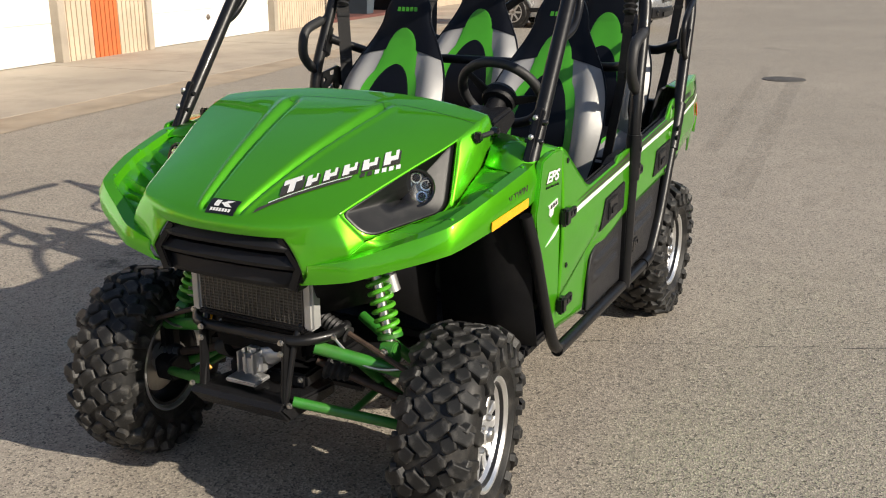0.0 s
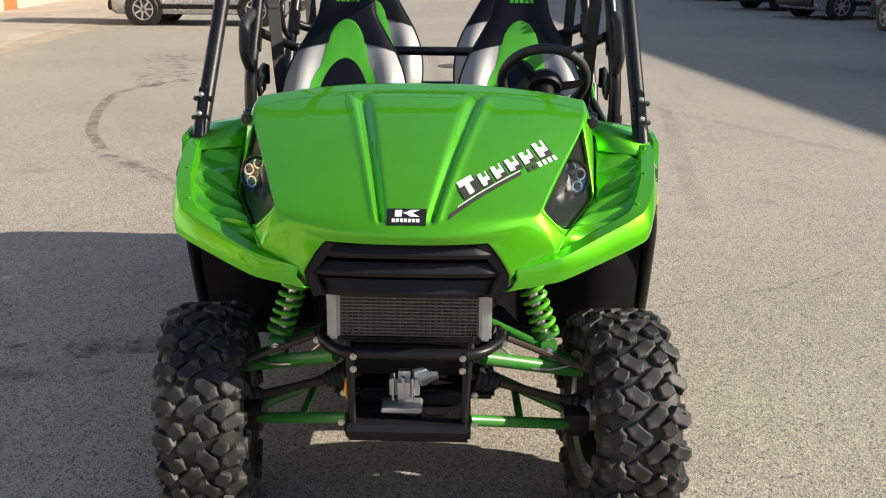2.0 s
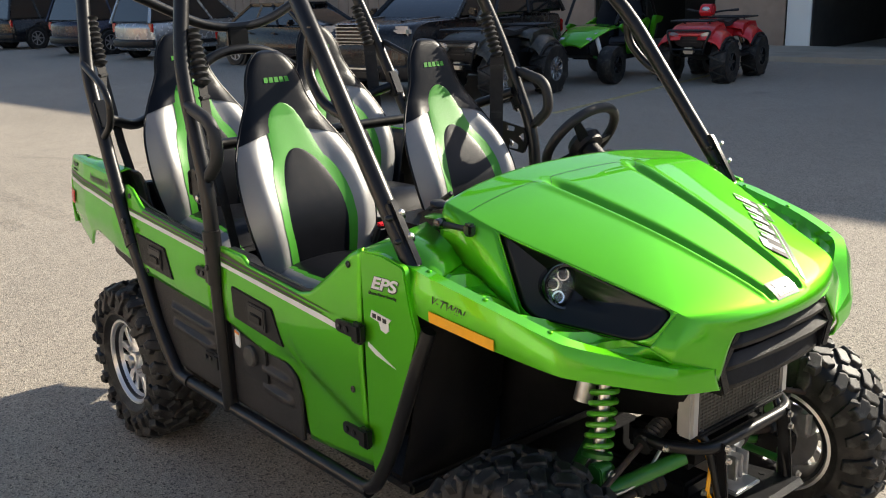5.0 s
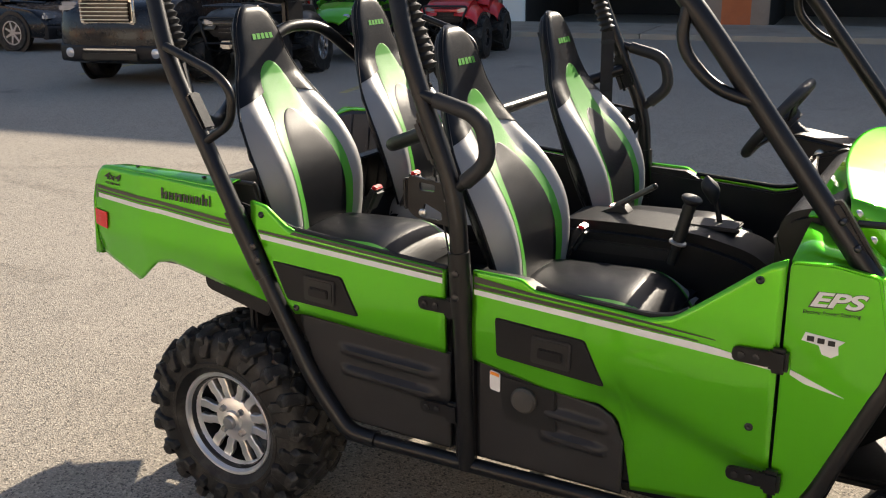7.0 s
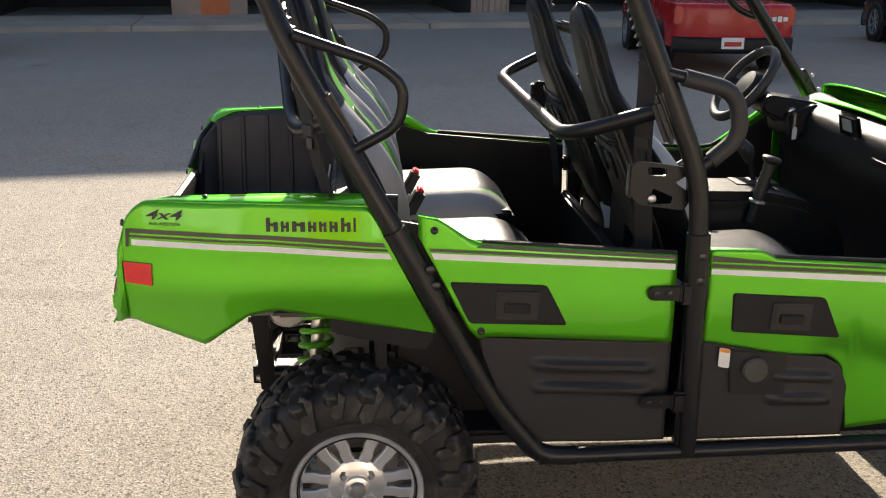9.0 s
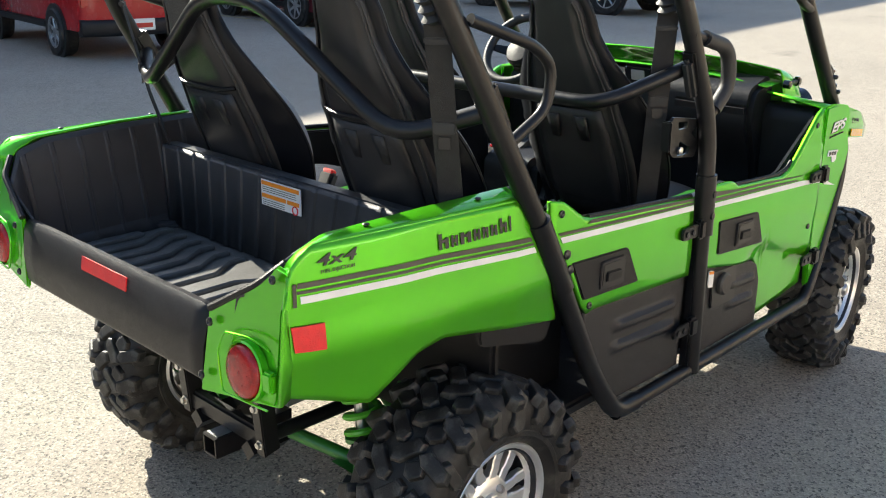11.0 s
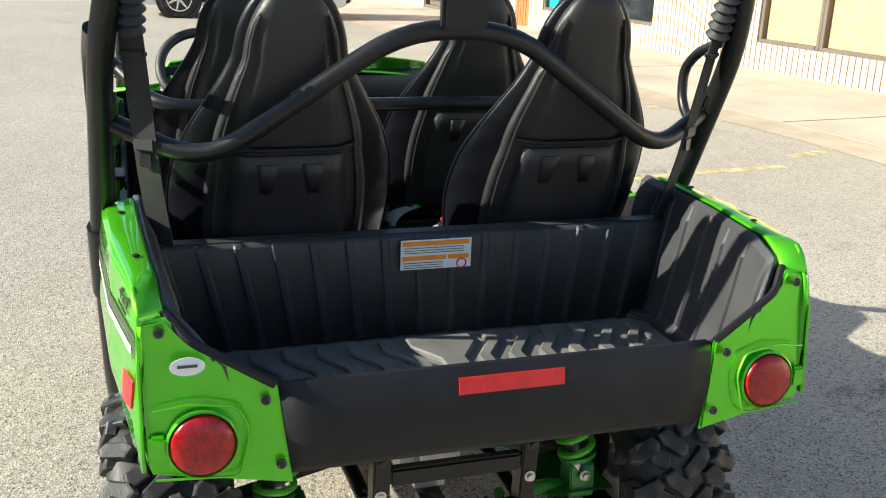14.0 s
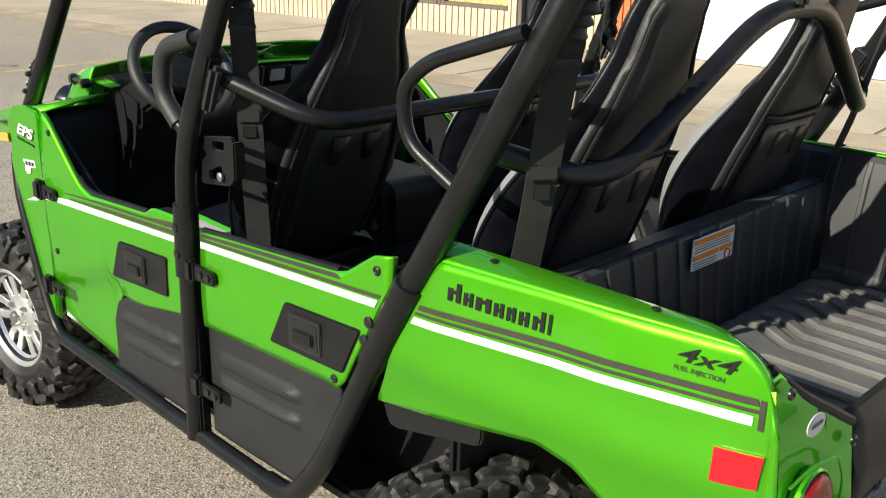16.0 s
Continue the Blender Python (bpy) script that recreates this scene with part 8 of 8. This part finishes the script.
BLACK_CAR = car_paint("black_car_paint", (0.010, 0.010, 0.012), 0.1)
WHITE_CAR = car_paint("white_car_paint", (0.75, 0.75, 0.74), 0.0)
SILVER_CAR = car_paint("silver_car_paint", (0.42, 0.43, 0.44), 0.6)
RED_CAR = car_paint("red_car_paint", (0.42, 0.012, 0.016), 0.0)
MAROON_CAR = car_paint("maroon_car_paint", (0.10, 0.008, 0.014), 0.3)
BLUE_CAR = car_paint("dark_blue_car_paint", (0.018, 0.022, 0.045), 0.4)
GREY_CAR = car_paint("dark_grey_car_paint", (0.05, 0.052, 0.058), 0.4)

car("sport_utility_car", "black full-size sport utility car with a chrome grille", "car", (-10.52, 9.25), -76.5, 5.1, 1.92, 1.92, BLACK_CAR, "big_suv", chrome_nose=True, wheel_r=0.40, nose_z=0.55, nose_h=0.36)
car("sedan", "black sedan with silver alloy wheels parked in shade", "car", (-17.6, 10.6), 8, 4.7, 1.80, 1.45, BLACK_CAR, "sedan")
car("sport_utility_car", "silver sport utility car parked in shade", "car", (-23.6, 10.9), 103, 4.6, 1.85, 1.72, SILVER_CAR, "suv")
car("sport_utility_car", "dark blue sport utility car parked in shade", "car", (-27.6, 10.6), 103, 4.7, 1.88, 1.75, BLUE_CAR, "suv")
car("sport_utility_car", "black sport utility car parked in shade", "car", (-33.5, 10.4), 103, 4.7, 1.88, 1.75, BLACK_CAR, "suv")
pk = car("pickup_truck", "small bright red pickup truck with a black rear bumper", "truck", (4.2, 12.15), 84, 4.7, 1.72, 1.62, RED_CAR, "pickup", wheel_r=0.32)
part("number_plate", box(B(), (-2.385, 0.04, 0.46), (0.02, 0.30, 0.15), 0.003), DECAL_WHITE, pk, "white number plate with plain bars")
part("plate_bar", box(B(), (-2.397, 0.04, 0.45), (0.006, 0.23, 0.06), 0.0), LAMP_RED, pk)
for k in range(5):
    part("tailgate_letter", box(B(), (-2.352, -0.34 - k * 0.075, 0.78), (0.006, 0.058, 0.055 if k != 3 else 0.075), 0.002), DECAL_WHITE, pk)
car("sedan", "dark maroon sedan parked in shade", "car", (9.3, 13.4), 83, 4.6, 1.78, 1.42, MAROON_CAR, "sedan")
car("pickup_truck", "dark grey pickup truck with chrome wheels", "truck", (15.6, 11.6), 92, 5.6, 1.95, 1.85, GREY_CAR, "pickup", rim=CHROME, wheel_r=0.40, chrome_nose=True)
car("sport_utility_car", "white sport utility car with chrome wheels in full sun", "car", (19.0, -1.75), 90, 4.75, 1.88, 1.80, WHITE_CAR, "suv", rim=CHROME, wheel_r=0.40, board=True)
car("sport_utility_car", "silver grey compact sport utility car in full sun", "car", (-19.2, -5.95), 90, 4.4, 1.80, 1.70, SILVER_CAR, "suv", wheel_r=0.36)


def quad_bike(name, label, at, yaw, paint, rim, size=1.0, wheel_r=0.32, spokes=6):
    """A four-wheeled quad with racks, facing its local x."""
    e = thing(name, label, "quad bike", "quad bikes")
    e.matrix_basis = Matrix.Translation((at[0], at[1], 0)) @ Matrix.Rotation(radians(yaw), 4, "Z") @ Matrix.Scale(size, 4)
    up = wheel_r - 0.32
    for x in (0.64, -0.64):
        for s in (1, -1):
            t = simple_wheel(e, x, s * 0.45, wheel_r, 0.25, s, rim, spokes=spokes, rim_r=0.50)
            for k in range(18):
                an = 2 * math.pi * k / 18
                lug = box(B(), (0, 0, 0), (0.045, 0.25, 0.030), 0.006, None, 1)
                bmesh.ops.transform(lug, matrix=Matrix.Translation((x, s * 0.45, wheel_r)) @ Matrix.Rotation(an, 4, "Y") @ Matrix.Translation((0, 0, wheel_r + 0.004)) @ Matrix.Rotation(0.4 * (1 if k % 2 else -1), 4, "Z"), verts=lug.verts[:])
                part("tread_block", lug, RUBBER, t)
            bm = B()
            fr = 1 if x > 0 else -1
            loft(bm, [[(x + dx, s * y, z + up - 0.17 * max(0.0, abs(dx / 0.36)) ** 2.2) for dx in (-0.36, -0.26, -0.13, 0, 0.13, 0.26, 0.36)] for y, z in ((0.14, 0.84), (0.30, 0.83), (0.44, 0.78), (0.50, 0.72), (0.505, 0.68))])
            part("fender", bm, paint, e, smooth=50, solid=0.016)
            part("fender_flare", tube(B(), [(x + dx, s * 0.512, 0.685 + up - 0.17 * abs(dx / 0.36) ** 2.2) for dx in (-0.36, -0.26, -0.13, 0, 0.13, 0.26, 0.36)], 0.020, 0, 8), PLASTIC, e, "black fender edge")
            part("suspension_arm", tube(B(), [(x, s * 0.12, 0.42), (x, s * 0.40, 0.32)], 0.022, 0, 8), DARK_ALLOY, e)
            part("shock", tube(B(), [(x - 0.05 * fr, s * 0.16, 0.72 + up), (x, s * 0.30, 0.36)], 0.030, 0, 8), DARK_ALLOY, e)
    part("body", prism(B(), rounded([(-0.55, 0.62 + up), (-0.50, 0.76 + up), (0.05, 0.76 + up), (0.22, 0.96 + up), (0.50, 0.93 + up), (0.90, 0.78 + up), (0.94, 0.66 + up), (0.60, 0.62 + up), (0.0, 0.56)], 0.05, 3), -0.15, 0.15, "y", 0.045), paint, e)
    for xs, zs in (([0.34, 0.46, 0.70, 0.90, 0.96], [0.80, 0.91, 0.88, 0.80, 0.72]), ([-0.98, -0.90, -0.60, -0.40, -0.30], [0.78, 0.88, 0.89, 0.86, 0.78])):
        part("body_shell", loft(B(), [[(x, w, z + up + dz) for x, z in zip(xs, zs)] for w, dz in ((-0.36, -0.12), (-0.34, -0.02), (-0.20, 0.0), (0.20, 0.0), (0.34, -0.02), (0.36, -0.12))]), paint, e, smooth=35, solid=0.02)
    nose = part("front_cowl", prism(B(), rounded([(-0.31, 0.80 + up), (0.31, 0.80 + up), (0.36, 0.70 + up), (0.20, 0.56 + up), (-0.20, 0.56 + up), (-0.36, 0.70 + up)], 0.03, 3), 0.80, 0.93, "x", 0.03), PLASTIC, e, "black front cowl with two lamps")
    for k in range(3):
        part("cowl_slat", box(B(), (0.935, 0, 0.62 + up + k * 0.045), (0.02, 0.24, 0.014), 0.004), DARK_ALLOY, nose)
    part("engine", prism(B(), rounded([(-0.70, 0.56), (-0.3, 0.60), (0.4, 0.62), (0.88, 0.62), (0.84, 0.42), (0.2, 0.30), (-0.4, 0.30)], 0.05, 3), -0.17, 0.17, "y", 0.04), PLASTIC, e, "black engine and frame")
    part("seat", prism(B(), rounded([(-0.72, 0.82 + up), (-0.66, 0.93 + up), (-0.2, 0.87 + up), (0.14, 0.93 + up), (0.18, 0.80 + up)], 0.04, 3), -0.16, 0.16, "y", 0.045), GRIP, e, "black saddle")
    part("front_guard", tube(B(), [(0.78, 0.22, 0.40), (1.00, 0.24, 0.46), (1.02, 0.30, 0.66 + up), (0.98, 0.36, 0.80 + up), (0.98, -0.36, 0.80 + up), (1.02, -0.30, 0.66 + up), (1.00, -0.24, 0.46), (0.78, -0.22, 0.40)], 0.018, 0.06, 8), BLACK_TUBE, e)
    part("guard_bar", tube(B(), [(1.01, 0.26, 0.52), (1.01, -0.26, 0.52)], 0.014, 0, 8), BLACK_TUBE, e)
    for x0, x1, z in ((0.42, 0.92, 0.935 + up), (-1.00, -0.50, 0.935 + up)):
        rk = part("rack", tube(B(), [(x0, 0.33, z), (x1, 0.33, z), (x1, -0.33, z), (x0, -0.33, z), (x0, 0.31, z)], 0.013, 0.05, 8), BLACK_TUBE, e, "black tubular rack")
        for k in range(5):
            part("rack_bar", tube(B(), [(lerp(x0, x1, (k + 0.5) / 5), -0.32, z), (lerp(x0, x1, (k + 0.5) / 5), 0.32, z)], 0.009, 0, 8), BLACK_TUBE, rk)
        for q in (0.20, -0.20):
            part("rack_leg", tube(B(), [((x0 + x1) / 2, q, z), ((x0 + x1) / 2, q, 0.80 + up)], 0.012, 0, 8), BLACK_TUBE, rk)
    hb = part("handlebar", tube(B(), [(0.10, 0.37, 1.07 + up), (0.22, 0.20, 1.06 + up), (0.28, 0.0, 1.02 + up), (0.22, -0.20, 1.06 + up), (0.10, -0.37, 1.07 + up)], 0.014, 0.06, 8), BLACK_TUBE, e)
    part("pod", prism(B(), rounded([(0.20, 1.02 + up), (0.22, 1.17 + up), (0.32, 1.17 + up), (0.40, 1.05 + up), (0.36, 0.98 + up)], 0.03, 3), -0.11, 0.11, "y", 0.03), paint, e)
    part("pod_lamp", ball(B(), (0.365, 0, 1.09 + up), 0.055, 12, (0.5, 1.2, 0.8)), LAMP_CLEAR, e)
    for s in (1, -1):
        part("head_lamp", prism(B(), rounded([(s * 0.16, 0.74 + up), (s * 0.30, 0.79 + up), (s * 0.34, 0.73 + up), (s * 0.18, 0.67 + up)], 0.02, 3), 0.90, 0.955, "x", 0.012), LAMP_CLEAR, nose, "clear slanted head lamp")
        part("grip", tube(B(), [(0.13, s * 0.31, 1.068 + up), (0.08, s * 0.42, 1.075 + up)], 0.020, 0, 8), GRIP, hb)
        part("foot_well", box(B(), (0.0, s * 0.36, 0.38), (0.62, 0.26, 0.04), 0.01), PLASTIC, e)
        part("side_panel", prism(B(), rounded([(-0.30, 0.56), (-0.34, 0.76 + up), (0.24, 0.80 + up), (0.32, 0.58)], 0.04, 3), s * 0.13, s * 0.19, "y", 0.015), paint if paint is not CAMO else PLASTIC, e)
    part("winch", box(B(), (0.95, 0, 0.50), (0.10, 0.16, 0.10), 0.02), STEEL, e)
    return e


CAMO = mat("dark_camouflage_plastic", (0.035, 0.034, 0.027), 0.4, 0, 0.2, 0.7, 9, dirt=(0.11, 0.10, 0.075), dirt_amount=0.8, dirt_scale=12)
MUD_RIM = mat("bright_black_backed_rim", (0.55, 0.55, 0.56), 0.25, 0.9, 0, 0.1, 10)
QUAD_RED = mat("bright_red_plastic", (0.62, 0.016, 0.020), 0.3, 0, 0.5, 0.08, 6)
quad_bike("quad_bike", "dark camouflage quad bike with large black and chrome wheels", (-8.80, 8.75), -78, CAMO, MUD_RIM, 1.14, 0.345, 10)
quad_bike("quad_bike", "bright red quad bike with black racks", (-7.62, 12.95), -78, QUAD_RED, DARK_ALLOY, 1.12)

# small green side-by-side behind the quads
sxs = thing("sport_buggy", "green and black two-seat sport buggy parked in shade", "buggy")
sxs.matrix_basis = Matrix.Translation((-9.3, 12.0, 0)) @ Matrix.Rotation(radians(-77), 4, "Z")
for x in (1.0, -1.0):
    for s in (1, -1):
        simple_wheel(sxs, x, s * 0.62, 0.33, 0.26, s, DARK_ALLOY, spokes=6, rim_r=0.52)
        part("suspension_arm", tube(B(), [(x, s * 0.2, 0.5), (x, s * 0.55, 0.34)], 0.025, 0, 8), GREEN_SATIN, sxs)
        part("shock", tube(B(), [(x * 0.95, s * 0.28, 0.86), (x, s * 0.45, 0.40)], 0.04, 0, 8), DECAL_WHITE, sxs)
part("nose", prism(B(), rounded([(0.45, 0.45), (0.45, 0.90), (0.90, 0.84), (1.26, 0.68), (1.20, 0.50), (0.90, 0.42)], 0.05, 3), -0.30, 0.30, "y", 0.04), PLASTIC, sxs, "black nose and bumper")
part("hood", loft(B(), [[(x, w * hw_, z - 0.05 * abs(w) ** 3) for x, z, hw_ in ((0.42, 1.00, 0.46), (0.70, 0.965, 0.44), (1.00, 0.88, 0.38), (1.22, 0.78, 0.30), (1.36, 0.68, 0.20))] for w in (-1, -0.8, -0.4, 0, 0.4, 0.8, 1)]), GREEN, sxs, "green wedge nose panel", smooth=40, solid=0.02)
part("tub", box(B(), (-0.25, 0, 0.50), (1.5, 1.0, 0.28), 0.05), PLASTIC, sxs)
part("cargo_box", prism(B(), rounded([(-0.70, 0.62), (-0.78, 0.98), (-1.36, 0.96), (-1.32, 0.70)], 0.04, 3), -0.42, 0.42, "y", 0.03), PLASTIC, sxs)
for s in (1, -1):
    part("head_lamp", box(B(), (1.16, s * 0.26, 0.76), (0.10, 0.12, 0.06), 0.02, Matrix.Rotation(radians(30), 4, "Y")), LAMP_CLEAR, sxs)
    dr = part("door", prism(B(), rounded([(-0.30, 0.46), (-0.72, 1.02), (-0.60, 1.08), (-0.05, 0.93), (0.46, 1.01), (0.56, 0.94), (0.30, 0.82), (0.18, 0.46)], 0.04, 3), s * 0.50, s * 0.56, "y", 0.015), GREEN, sxs, "green door frame with dark lettering blocks")
    part("door_panel", prism(B(), rounded([(-0.26, 0.52), (-0.42, 0.76), (0.20, 0.80), (0.12, 0.52)], 0.03, 3), s * 0.555, s * 0.568, "y", 0.004), PLASTIC, dr, "black lower door insert")
    for k in range(7):
        part("door_letter", box(B(), (-0.47 + k * 0.095, s * 0.563, 0.885 - k * 0.004), (0.07, 0.006, 0.085), 0.0), DECAL_BLACK, dr)
    part("rear_panel", prism(B(), rounded([(-0.76, 0.62), (-0.98, 1.10), (-1.32, 1.06), (-1.24, 0.96), (-1.02, 0.94), (-0.88, 0.62)], 0.03, 3), s * 0.46, s * 0.54, "y", 0.015), GREEN, sxs)
    part("cage_tube", tube(B(), [(0.62, s * 0.50, 1.0), (0.10, s * 0.50, 1.70), (-0.62, s * 0.50, 1.70), (-1.15, s * 0.48, 0.95)], 0.028, 0.12), BLACK_TUBE, sxs)
    part("cage_brace", tube(B(), [(-0.66, s * 0.50, 1.02), (-0.58, s * 0.50, 1.68)], 0.026, 0), BLACK_TUBE, sxs)
    part("rear_brace", tube(B(), [(-0.60, s * 0.48, 1.66), (-0.62, -s * 0.48, 1.10)], 0.020, 0), BLACK_TUBE, sxs)
    part("seat", loft(B(), [[(x + 0.03 * abs(v), s * 0.26 + v * hw_, z) for v in (-1, -0.7, 0, 0.7, 1)] for x, z, hw_ in ((0.02, 0.66, 0.19), (-0.10, 0.74, 0.20), (-0.42, 0.74, 0.20), (-0.52, 0.98, 0.21), (-0.58, 1.20, 0.18), (-0.62, 1.38, 0.12), (-0.68, 1.38, 0.12), (-0.68, 1.10, 0.20), (-0.62, 0.64, 0.20))]), VINYL_BLACK, sxs, "black bucket seat", smooth=50)
for x, z in ((0.10, 1.70), (-0.60, 1.70)):
    part("cage_cross", tube(B(), [(x, 0.50, z), (x, -0.50, z)], 0.026, 0), BLACK_TUBE, sxs)

# waste bin by the open bay
BIN = mat("slate_blue_bin_plastic", (0.055, 0.075, 0.095), 0.5, 0, 0, 0.12, 6)
bin_ = thing("waste_bin", "slate blue wheeled waste bin with a lid", "bin", at=(0, 0, 0))
bin_.matrix_basis = A_POSE @ Matrix.Translation((-20.3, -10.25, 0.093))
bm = B()
loft(bm, [[(sx * a, sy * b_, z) for sx, sy in ((-1, -1), (1, -1), (1, 1), (-1, 1), (-1, -1))] for a, b_, z in ((0.22, 0.26, 0.0), (0.30, 0.34, 0.98))])
part("bin_body", bm, BIN, bin_, smooth=0, solid=0.02)
part("bin_lid", box(B(), (0, 0, 1.01), (0.66, 0.74, 0.06), 0.02), BIN, bin_)
part("bin_handle", tube(B(), [(-0.25, -0.36, 0.92), (-0.25, -0.42, 0.95), (0.25, -0.42, 0.95), (0.25, -0.36, 0.92)], 0.018, 0.03, 8), BIN, bin_)
